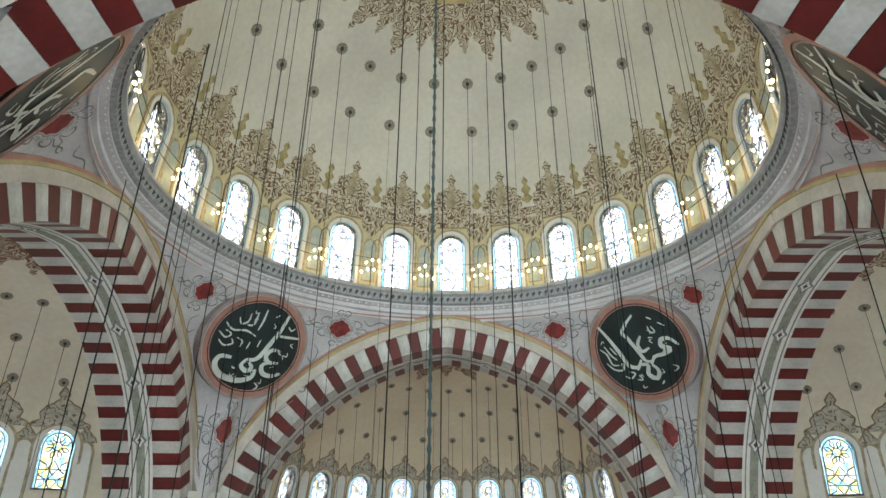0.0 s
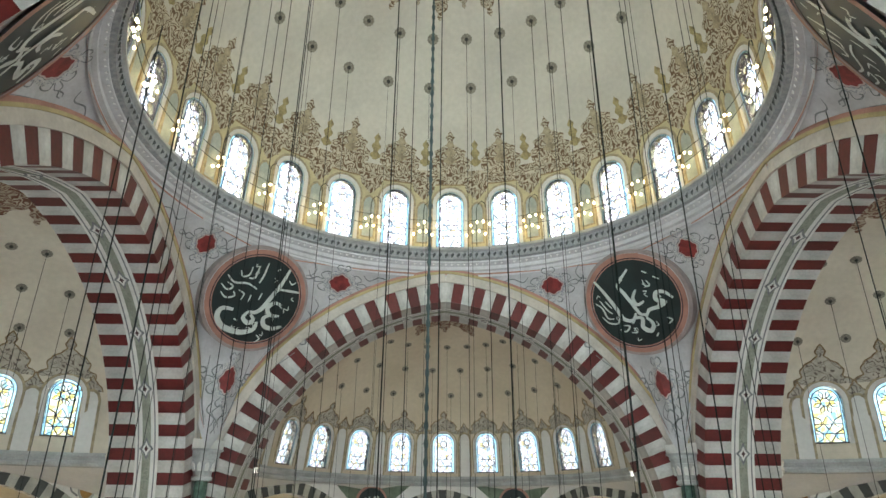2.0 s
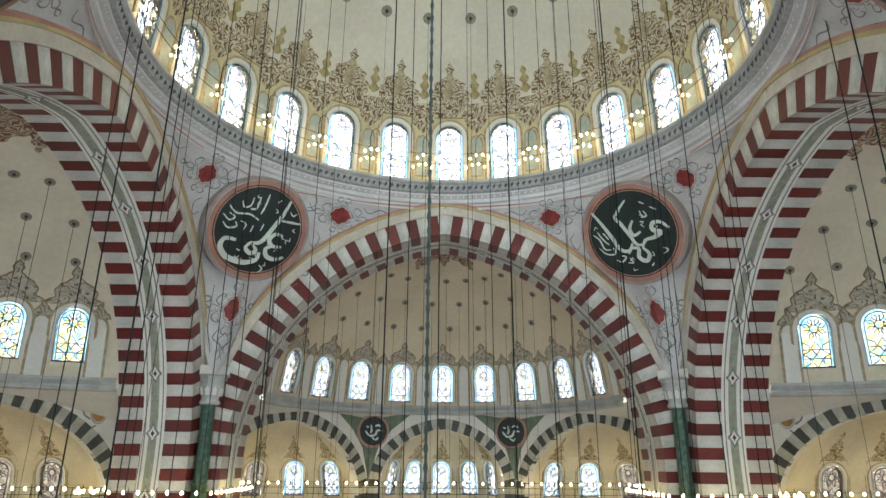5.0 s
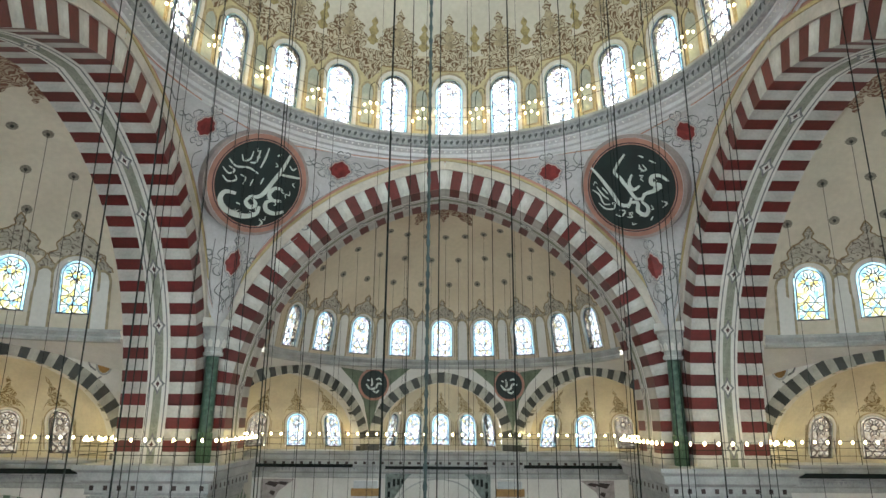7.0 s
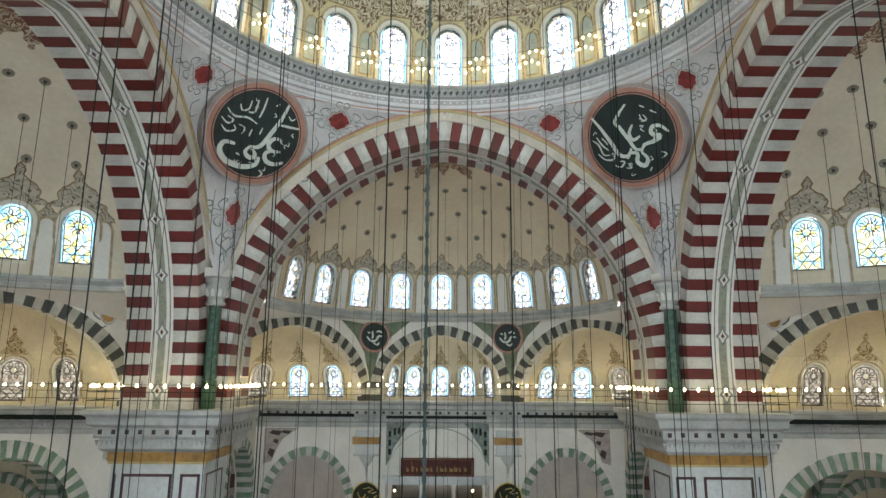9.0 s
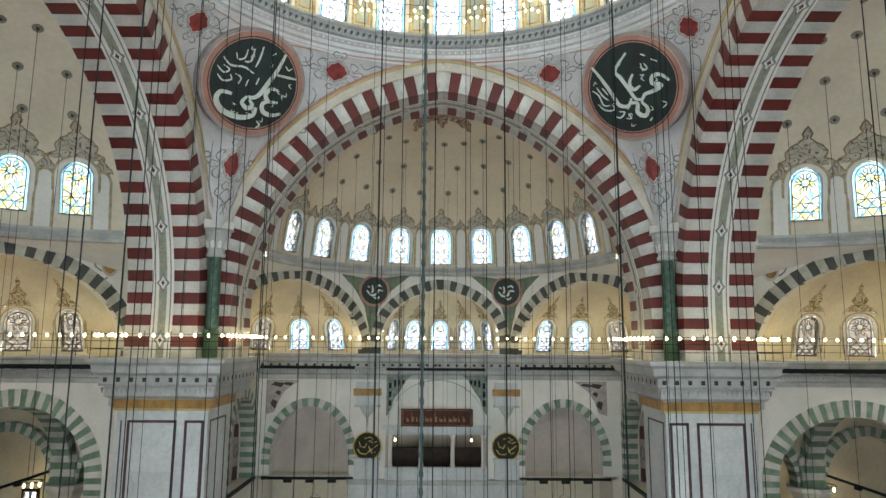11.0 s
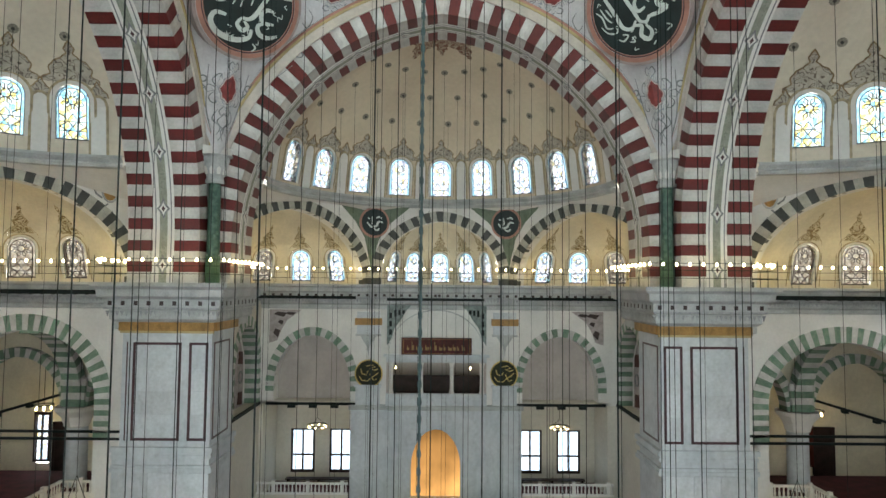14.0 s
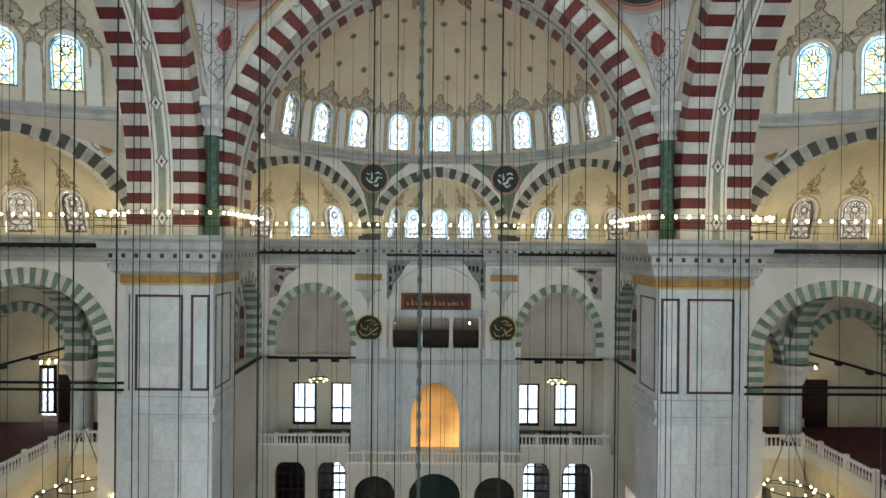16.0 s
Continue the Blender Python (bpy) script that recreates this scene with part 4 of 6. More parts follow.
for z, o in ((11.15, 0.12), (11.32, 0.2)):
    g.box(-6.5, -3.6, BV - 0.25 - o, BV, z, z + 0.16).box(3.6, 6.5, BV - 0.25 - o, BV, z, z + 0.16).box(-3.6, 3.6, BV - 0.45 - o, BV, z, z + 0.16)
tagged(part("string_course", g, MARBLE_DARK, m=fm), "grey moulded string course", "moulding", kind="structure")
for x in (-3.5, 3.5):
    tagged(part("pilaster_strip", Geo().box(x - 0.15, x + 0.15, BV - 0.4, BV, 3.3, 11.15), MARBLE, m=fm), "grey marble pilaster strip", "pilaster", "pilaster strips", "structure")
# loge
loge = thing("loge", fm, "white marble loge with slender columns and a dark inscribed board", "loge")
part("parapet", Geo().box(-3.75, 3.75, BV - 0.4, BV, 11.48, 12.35), MARBLE, loge)
part("lintel", Geo().box(-3.75, 3.75, BV - 0.3, BV + 0.05, 14.65, 15.15).box(-3.95, 3.95, BV - 0.42, BV + 0.05, 15.05, 15.25), MARBLE, loge)
part("tympanum", Geo().box(-3.75, 3.75, BV + 0.0, BV + 0.25, 15.2, 19.2), PAINT_WHITE, loge)
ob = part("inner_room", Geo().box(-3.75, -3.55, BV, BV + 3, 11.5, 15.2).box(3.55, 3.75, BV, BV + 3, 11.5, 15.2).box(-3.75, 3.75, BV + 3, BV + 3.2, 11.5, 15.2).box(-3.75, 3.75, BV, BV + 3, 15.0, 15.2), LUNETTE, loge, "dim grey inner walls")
# added panel that makes the lower part of the loge opening dark
part("lower_dark_panel", Geo().box(-3.5, 3.5, BV + 1.2, BV + 1.4, 11.5, 13.5), DARKWOOD, loge, "dark panel across the lower opening")
column = Geo().revolve([(0.2, 12.35), (0.2, 12.5), (0.16, 12.55), (0.15, 14.3), (0.22, 14.6), (0.22, 14.65)], 0, 360, 10).mesh("column", PAINT_WHITE)
for x in (-3.4, -1.15, 1.15, 3.4):
    part("column", column, None, loge, m=Matrix.Translation((x, BV - 0.15, 0)))
arc = [(3.55 * math.sin(t), 15.3 + 3.2 * math.cos(t)) for t in steps(-1.45, 1.45, 30)]
g = Geo()
for (xa, za), (xb, zb) in zip(arc, arc[1:]):
    g.quad((xa, BV - 0.25, za), (xb, BV - 0.25, zb), (xb, BV - 0.25, zb + 0.1), (xa, BV - 0.25, za + 0.1))
    g.quad((xa, BV - 0.25, za), (xb, BV - 0.25, zb), (xb, BV + 0.1, zb), (xa, BV + 0.1, za))
part("arch_line", g, MARBLE_DARK, loge)
for sx in (-1, 1):
    br = [(sx * 3.72, 15.9), (sx * 3.72, 18.9), (sx * 1.9, 18.9), (sx * 2.3, 18.5), (sx * 2.7, 17.8), (sx * 3.15, 17.2), (sx * 3.4, 16.4)]
    brk = part("bracket", Geo().prism(br, BV - 0.28, BV + 0.02), BRACKET, loge, "carved grey green bracket")
    for i in range(3):
        part("bracket_slot", Geo().box(sx * 3.45 - 0.1, sx * 3.45 + 0.1, BV - 0.31, BV - 0.27, 16.7 + 0.62 * i, 17.1 + 0.62 * i), IRON, brk)
        part("bracket_slot", Geo().box(sx * (3.1 - 0.3 * i) - 0.09, sx * (3.1 - 0.3 * i) + 0.09, BV - 0.31, BV - 0.27, 18.05 + 0.1 * i, 18.55), IRON, brk)
board = thing("inscribed_board", fm, "dark red framed board with a gilt line of script", "sign")
bpanel = part("panel", Geo().box(-2.62, 2.62, BV - 0.5, BV - 0.3, 15.25, 16.5), WOOD_RED, board)
g = Geo()
for z0, z1 in ((15.34, 15.36), (16.39, 16.41)):
    g.box(-2.5, 2.5, BV - 0.52, BV - 0.49, z0, z1)
for x in (-2.5, 2.46):
    g.box(x, x + 0.04, BV - 0.52, BV - 0.49, 15.34, 16.41)
part("gilt_frame", g, BRONZE_DULL, bpanel)
rnd = random.Random(4)
for i in range(13):
    x = -2.2 + 0.34 * i
    h = rnd.choice((0.12, 0.2, 0.45))
    part("script_bar", Geo().box(x, x + rnd.uniform(0.1, 0.3), BV - 0.52, BV - 0.49, 15.58, 15.72 + h * 0.5).box(x, x + 0.05, BV - 0.52, BV - 0.49, 15.58, 15.78 + h), BRONZE_DULL, bpanel)
for x in (-3.05, 2.55):
    lamp = thing("wall_lamp", fm @ Matrix.Translation((x, BV + 0.1, 14.2)), "small bare bulb under the loge lintel", "lamp", "loge lamps")
    part("stem", Geo().tube([(0, 0, 0.1), (0, 0, 0.45)], 0.02, 5), IRON, lamp)
    part("bulb", bulb_mesh, None, lamp)
# pilaster heads and gilded roundels
for sx in (-1, 1):
    x = sx * 5.1
    head = thing("pilaster_head", fm @ Matrix.Translation((x, BV, 0)), "marble pilaster head with an ochre band", "pilaster", "pilaster heads", "structure")
    part("block", Geo().box(-0.85, 0.85, -0.4, 0, 16.7, 18.4), MARBLE, head)
    part("band", Geo().box(-1.0, 1.0, -0.5, 0, 17.42, 17.92), GOLD, head, "ochre painted band")
    part("fillet", Geo().box(-0.95, 0.95, -0.46, 0, 16.6, 16.75), MARBLE_DARK, head)
    part("pendant", Geo().prism([(-0.6, 16.6), (0.6, 16.6), (0.3, 16.1), (0.08, 15.8), (0, 15.1), (-0.08, 15.8), (-0.3, 16.1)], -0.3, 0), MARBLE_DARK, head)
    part("pedestal", Geo().box(-0.9, 0.9, -0.3, 0, 11.5, 12.95).box(-1.0, 1.0, -0.38, 0, 12.8, 12.97), MARBLE, head)
    rd = thing("gilded_roundel", fm @ Matrix.Translation((sx * 5.05, BV - 0.12, 13.8)), "dark green roundel with gilt script strokes", "roundel", "gilded roundels")
    dsk = part("disc", Geo().prism([(1.02 * math.cos(t), 1.02 * math.sin(t)) for t in steps(0, 2 * math.pi, 36)[:-1]], -0.1, 0.02), BRONZE, rd)
    part("rim", Geo().tube([(1.0 * math.cos(t), -0.1, 1.0 * math.sin(t)) for t in steps(0, 2 * math.pi, 36)], 0.05, 5), GILT, rd)
    for pts in ([(-0.7, -0.2), (-0.5, -0.5), (-0.1, -0.55), (0.2, -0.3), (0.5, -0.1), (0.75, 0.1)], [(-0.2, 0.55), (0.2, 0.65), (0.5, 0.5), (0.1, 0.35), (0.45, 0.25), (0.7, 0.35)], [(-0.6, 0.35), (-0.5, 0.0), (-0.2, -0.1), (-0.05, 0.2)], [(0.1, 0.0), (0.35, -0.5), (0.6, -0.4)]):
        part("script_stroke", Geo().tube([(a, -0.12, b) for a, b in pts], 0.038, 5), GILT, dsk)
    # dark carved corner piece above the recess arch
    ms = thing("carved_corner", fm @ Matrix.Translation((sx * 11.75, BV - 0.02, 17.2)), "dark carved spandrel bracket", "bracket", "spandrel brackets", "structure")
    part("plate", Geo().prism([(-sx * -0.8, 1.3), (-sx * 1.6, 1.3), (-sx * 0.5, 0.5), (-sx * 0.1, -0.2), (-sx * -0.2, -1.0), (-sx * -0.8, -1.2)], -0.06, 0.03), PINKGREY, ms)
    for dx, dz, w_, h_ in ((0.0, 0.95, 0.5, 0.2), (0.75, 1.0, 0.4, 0.14), (0.05, 0.35, 0.22, 0.18), (-0.25, -0.45, 0.25, 0.35)):
        part("slot", Geo().prism([(-sx * dx - w_, dz), (-sx * dx - w_ * 0.4, dz + h_), (-sx * dx + w_, dz + h_ * 0.6), (-sx * dx + w_ * 0.5, dz - h_)], -0.09, -0.05), CARVED_DARK, ms)

# gallery floor, its balustrades, arcade below
tagged(part("gallery_floor", Geo().box(-14.3, 14.3, 25.0, 31, 4.0, 4.5).box(-6.4, 6.4, 23.2, 25.0, 4.0, 4.5), PLASTER, m=fm), "cream gallery floor slab", "floor", kind="structure")
baluster_rail(fm @ Matrix.Translation((-6.3, 23.35, 4.5)), 12.6, "white marble balustrade of the middle gallery")
for x0, x1 in ((-13.0, -6.35), (6.35, 13.0)):
    baluster_rail(fm @ Matrix.Translation((x0, 25.2, 5.2)), x1 - x0, "white marble balustrade of a side gallery")
    tagged(part("gallery_edge", Geo().box(x0, x1, 25.0, 25.4, 4.5, 5.2), PLASTER, m=fm), "cream gallery edge", "wall", kind="structure")
F0 = FLOOR - LZ
g = Geo()
pierced(g, lambda u, z, o: (u, 25.2 + o, z), -14.2, -6.35, F0, 4.6, [(-10.73, 1.15, F0, 3.05, 4.15), (-7.64, 1.07, F0, 3.05, 4.15)], 0.5, nu=4, nz=1)
pierced(g, lambda u, z, o: (u, 25.2 + o, z), 6.35, 14.2, F0, 4.6, [(7.5, 1.07, F0, 3.05, 4.1), (10.6, 1.15, F0, 3.05, 4.1)], 0.5, nu=4, nz=1)
pierced(g, lambda u, z, o: (u, 23.5 + o, z), -6.35, 6.35, F0, 4.05, [(-4.3, 1.45, F0, 2.2, 3.55), (0.0, 1.85, F0, 2.1, 3.75), (4.3, 1.45, F0, 2.2, 3.5)], 0.5, nu=4, nz=1)
tagged(part("arcade_wall", g, PLASTER, m=fm), "cream arcade wall below the gallery", "wall", kind="structure")
# shade behind the arches is put into this wall's dark colour
tagged(part("arcade_back", Geo().box(-14.2, 14.2, 29.5, 29.7, F0, 4.0), ARCADE_SHADE, m=fm), "wall behind the arcade, coloured dark for shade", "wall", kind="structure")
# partitions added to block the door daylight from the middle arches
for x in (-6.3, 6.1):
    tagged(part("arcade_light_block", Geo().box(x, x + 0.2, 24.1, 29.5, F0, 3.95), ARCADE_SHADE, m=fm), "dark partition added to keep daylight off the arcade's back wall", "wall", kind="structure")
for x in (-10.73, -7.64, 7.5, 10.6):
    fr = thing("arched_door", fm @ Matrix.Translation((x, 25.5, F0)), "dark framed arched glazed door below the gallery", "door", "arcade doors")
    H = 4.1 - F0
    part("frame", ring_between(Geo(), arch_outline(2.2, H, -0.14), arch_outline(2.2, H, 0.02), 0.0, 0.1), DARKWOOD, fr)
    part("mullion", Geo().box(-0.06, 0.06, 0.02, 0.09, 0, H).box(-1.1, 1.1, 0.02, 0.09, H - 1.15, H - 1.0).box(-1.1, 1.1, 0.02, 0.09, H - 2.4, H - 2.25), DARKWOOD, fr)
    for xx in (-0.55, 0.55):
        part("bar", Geo().box(xx - 0.035, xx + 0.035, 0.02, 0.09, 0, H - 0.35), DARKWOOD, fr)
    for i in range(5):
        part("bar", Geo().box(-1.08, 1.08, 0.02, 0.09, H - 0.62 * i - 0.55, H - 0.62 * i - 0.49), DARKWOOD, fr)
    part("pane", Geo().prism(arch_outline(2.1, H - 0.05, 0.0), 0.05, 0.055), GLASS_PALE, fr)
    if x > -9:
        daylight(fm @ Matrix.Translation((x + (0.55 if x < 0 else -0.4), 27.5, F0 + 1.4)), 1.3, 3.2, 0.0)
tagged(part("dark_curtain", Geo().prism(round_path(0, 1.8, F0, 2.1, 3.7), 23.8, 23.85), GREEN_CLOTH, m=fm), "dark green cloth in the middle arch", "curtain")

# ---- side bays: far walls with wide arches, gallery behind ----
for k, side in ((1, 1), (3, -1)):
    fm = bay(0)
    sx = -1 if k == 1 else 1
    g = Geo()
    c, half_w, ahead = (-23.45, 4.05, 18.55) if sx < 0 else (23.0, 4.35, 18.2)
    pierced(g, lambda u, z, o: (u, BW + o, z), min(sx * 15.4, sx * 31), max(sx * 15.4, sx * 31), FLOOR, 20.6, [(c, half_w, FLOOR, 14.7, ahead)], 1.0, nu=8, nz=2)
    tagged(part("wall_aisle", g, PAINT_WHITE, m=fm), "white aisle wall with a wide arch", "wall", kind="structure")
    block_arch(fm, "aisle_arch", "wide arch of pale green and white stone blocks", "aisle arches", round_path(c, half_w, 12.6, 14.7, ahead), 0.92, BW - 0.06, BW + 0.9, 55, (STONE_GREEN, STONE_WHITE))
    tagged(part("wall_bay_side", Geo().box(min(sx * 31, sx * 31.4), max(sx * 31, sx * 31.4), -14, BW, FLOOR, 19.2), PAINT_WHITE, m=fm), "white bay wall", "wall", kind="structure")
    # tie beams
    for z in (12.85, 12.45):
        tagged(part("tie_rod", Geo().box(min(sx * 16.9, sx * 31), max(sx * 16.9, sx * 31), BW - 0.06, BW + 0.06, z, z + 0.14), IRON, m=fm), "dark iron tie rod across an aisle arch", "beam", "aisle tie rods")
    rod = thing("light_rod", fm @ Matrix.Translation((sx * 24.6, 0, 13.9)), "dark iron rod with small lamps running back into the aisle", "beam", "aisle light rods")
    part("bar", Geo().box(-0.06, 0.06, BW - 4.6, 20.4, 0, 0.14), IRON, rod)
    for yy in (11.5, 14.2, 17.0):
        part("lamp_box", Geo().box(-0.12, 0.12, yy - 0.2, yy + 0.2, -0.16, 0.0), IRON, rod)
    # pillar with capital in the aisle
    pil = thing("aisle_pillar", fm @ Matrix.Translation((sx * 23.6, 20.4, 0)), "white marble pillar with a broad capital", "pillar", "aisle pillars", "structure")
    part("shaft", Geo().revolve([(0.9, FLOOR), (0.9, FLOOR + 0.6), (0.72, FLOOR + 0.8), (0.66, 11.9)], 0, 360, 20), MARBLE, pil, smooth=True)
    part("capital", Geo().revolve([(0.66, 11.9), (0.8, 12.0), (0.8, 12.1), (1.0, 12.6), (1.35, 13.0), (1.35, 13.25)], 0, 360, 8), PAINT_WHITE, pil)
    p1 = round_path(0, 2.9, 13.25, 13.3, 16.4)
    block_arch(fm @ Matrix.Translation((sx * 19.8, 20.4, 0)), "gallery_arch", "narrow arch of green and white stone blocks", "gallery arches", p1, 0.6, -0.5, 0.5, 31, (STONE_GREEN, STONE_WHITE))
    block_arch(fm @ Matrix.Translation((sx * 27.4, 20.4, 0)), "gallery_arch", "narrow arch of green and white stone blocks", "gallery arches", p1, 0.6, -0.5, 0.5, 31, (STONE_GREEN, STONE_WHITE))
    stack = thing("striped_pier", fm @ Matrix.Translation((sx * 23.6, 20.4, 13.25)), "stack of green and white stone blocks above the pillar", "pier", "striped piers", "structure")
    block_arch(fm @ Matrix.Translation((sx * 23.6, 17.75, 0)) @ Matrix.Rotation(radians(90), 4, "Z"), "cross_arch", "cross arch of green and white stone blocks between the aisle and the gallery", "gallery arches", [(-2.7 + 4.6 * math.sin(t), 13.3 + 5.0 * math.cos(t)) for t in steps(0, math.pi / 2, 40)], 0.75, -0.55, 0.55, 17, (STONE_GREEN, STONE_WHITE))
    for i in range(4):
        part("block", Geo().box(-0.72 - 0.014 * i * i, 0.72 + 0.014 * i * i, -0.7, 0.7, 0.45 * i + 0.006, 0.45 * i + 0.444), STONE_GREEN if i % 2 == 0 else STONE_WHITE, stack)
    g = Geo()
    pierced(g, lambda u, z, o: (u, 20.4 + o, z), min(sx * 16.2, sx * 31), max(sx * 16.2, sx * 31), 13.2, 19, [(sx * 19.8, 3.0, 13.2, 13.3, 16.5), (sx * 27.4, 3.0, 13.2, 13.3, 16.5)], 0.4, nu=4, nz=1)
    tagged(part("wall_gallery", g, PLASTER_WARM, m=fm), "cream wall above the gallery arches", "wall", kind="structure")
    tagged(part("gallery_ceiling", Geo().box(min(sx * 15, sx * 36), max(sx * 15, sx * 36), 14.6, 36, 18.9, 19.1), PLASTER, m=fm), "cream vaulted gallery ceiling", "ceiling", kind="structure")
    # gallery slabs and balustrades
    g = Geo().box(min(sx * 23.4, sx * 34), max(sx * 23.4, sx * 34), 8, 36, 7.7, 8.15).box(min(sx * 15, sx * 23.5), max(sx * 15, sx * 23.5), 18.6, 36, 7.7, 8.15)
    tagged(part("gallery_slab", g, CARPET_SLAB, m=fm), "gallery floor with a red carpet", "floor", kind="structure")
    tagged(part("gallery_fascia", Geo().box(min(sx * 23.3, sx * 23.5), max(sx * 23.3, sx * 23.5), 8, 18.6, 7.5, 8.2).box(min(sx * 15, sx * 23.5), max(sx * 15, sx * 23.5), 18.4, 18.6, 7.5, 8.2), PAINT_WHITE, m=fm), "white gallery fascia", "wall", kind="structure")
    baluster_rail(fm @ Matrix.Translation((min(sx * 17, sx * 23.4), 18.5, 8.15)), 6.4, "white marble balustrade of the aisle gallery")
    baluster_rail(fm @ Matrix.Translation((sx * 23.4, 8.2, 8.15)) @ Matrix.Rotation(radians(90), 4, "Z"), 10.3, "white marble balustrade of the aisle gallery")
    g = Geo()
    pierced(g, lambda u, z, o: (u, 18.7 + o, z), min(sx * 15, sx * 23.5), max(sx * 15, sx * 23.5), FLOOR, 7.6, [(sx * 19.6, 1.9, FLOOR, 4.6, 6.4)], 0.6, nu=4, nz=1)
    pierced(g, lambda u, z, o: (sx * (23.6 + o), u, z), 8, 18.7, FLOOR, 7.6, [(11, 1.6, FLOOR, 4.6, 6.2), (15.8, 1.6, FLOOR, 4.6, 6.2)], 0.6, nu=4, nz=1)
    tagged(part("arcade_aisle", g, PLASTER_WARM, m=fm), "warm lit arcade below the aisle gallery", "wall", kind="structure")
    # back wall of the gallery with a window and a door
    tagged(part("wall_gallery_back", Geo().box(min(sx * 15, sx * 36), max(sx * 15, sx * 36), 23.4, 23.8, FLOOR, 19), PLASTER_WARM, m=fm), "cream back wall of the gallery", "wall", kind="structure")
    tagged(part("wall_pier_side", Geo().box(min(sx * 14.9, sx * 15.3), max(sx * 14.9, sx * 15.3), 17.2, 30, FLOOR, 19), PLASTER, m=fm), "cream wall beside the pier", "wall", kind="structure")
    wx = sx * 27.6
    if sx < 0:
        win = thing("casement_window", fm @ Matrix.Translation((wx, 23.15, 8.8)), "tall bright gallery window in a dark frame", "window", "gallery windows")
        part("window_frame", Geo().box(-0.55, -0.45, 0, 0.3, 0, 3.4).box(0.45, 0.55, 0, 0.3, 0, 3.4).box(-0.55, 0.55, 0, 0.3, 3.25, 3.4).box(-0.55, 0.55, 0, 0.3, 0, 0.15).box(-0.04, 0.04, 0.02, 0.18, 0, 3.4).box(-0.5, 0.5, 0.02, 0.18, 1.6, 1.7), DARKWOOD, win)
        part("pane", Geo().box(-0.48, 0.48, 0.1, 0.105, 0.05, 3.35), GLASS, win)
        daylight(fm @ Matrix.Translation((wx, 23.15, 8.8)), 0.8, 3.05, 0.22)
    tagged(part("door_dark", Geo().box(-0.6, 0.6, -0.1, 0.15, 0, 3.2).box(-0.75, -0.6, -0.14, 0.15, 0, 3.35).box(0.6, 0.75, -0.14, 0.15, 0, 3.35).box(-0.75, 0.75, -0.14, 0.15, 3.2, 3.35), DARKWOOD, m=fm @ Matrix.Translation((-26.1 if sx < 0 else 27.05, 23.3, 8.2))), "dark wooden door panel in the gallery", "door", "gallery doors")
    if sx > 0:
        tagged(part("wall_board", Geo().box(-0.32, 0.32, -0.1, 0.1, 0, 3.6).box(-0.36, 0.36, -0.14, 0.1, 3.6, 3.72), WOOD_RED, m=fm @ Matrix.Translation((26.0, 23.3, 8.8))), "tall narrow red brown board on the gallery wall", "board")
    lamp = thing("ring_lamp", fm @ Matrix.Translation((-26.8 if sx < 0 else 25.7, 22.0, 12.6)), "round iron lamp ring with warm bulbs in the gallery", "lamp", "ring lamps")
    part("ring", Geo().tube([(0.6 * math.cos(t), 0.6 * math.sin(t), 0.35) for t in steps(0, 2 * math.pi, 24)], 0.035, 5), IRON, lamp)
    part("chain", Geo().tube([(0, 0, 0.35), (0, 0, 6.7)], 0.02, 4), IRON, lamp)
    for i in range(6):
        a = 2 * math.pi * i / 6
        part("bulb", bulb_mesh, None, lamp, m=Matrix.Translation((0.5 * math.cos(a), 0.5 * math.sin(a), 0.1)))
    # low chandelier ring below the gallery
    ch = thing("chandelier", fm @ Matrix.Translation((sx * 20.6, 15.2, 6.3)), "wide low iron chandelier ring with many small bulbs", "chandelier", "chandeliers")
    for r_, zz in ((2.3, 0.0), (1.3, 0.5)):
        part("ring", Geo().tube([(r_ * math.cos(t), r_ * math.sin(t), zz) for t in steps(0, 2 * math.pi, 40)], 0.03, 5), IRON, ch)
        for i in range(int(r_ * 7)):
            a = 2 * math.pi * i / int(r_ * 7)
            part("bulb", bulb_mesh, None, ch, m=Matrix.Translation((r_ * math.cos(a), r_ * math.sin(a), zz + 0.12)) @ Matrix.Scale(0.75, 4))
    for i in range(6):
        a = 2 * math.pi * i / 6
        part("stay", Geo().tube([(2.3 * math.cos(a), 2.3 * math.sin(a), 0), (1.3 * math.cos(a), 1.3 * math.sin(a), 0.5), (0, 0, 4.0)], 0.012, 4), IRON, ch)
    part("chain", Geo().tube([(0, 0, 4.0), (0, 0, 12.6)], 0.015, 4), IRON, ch)

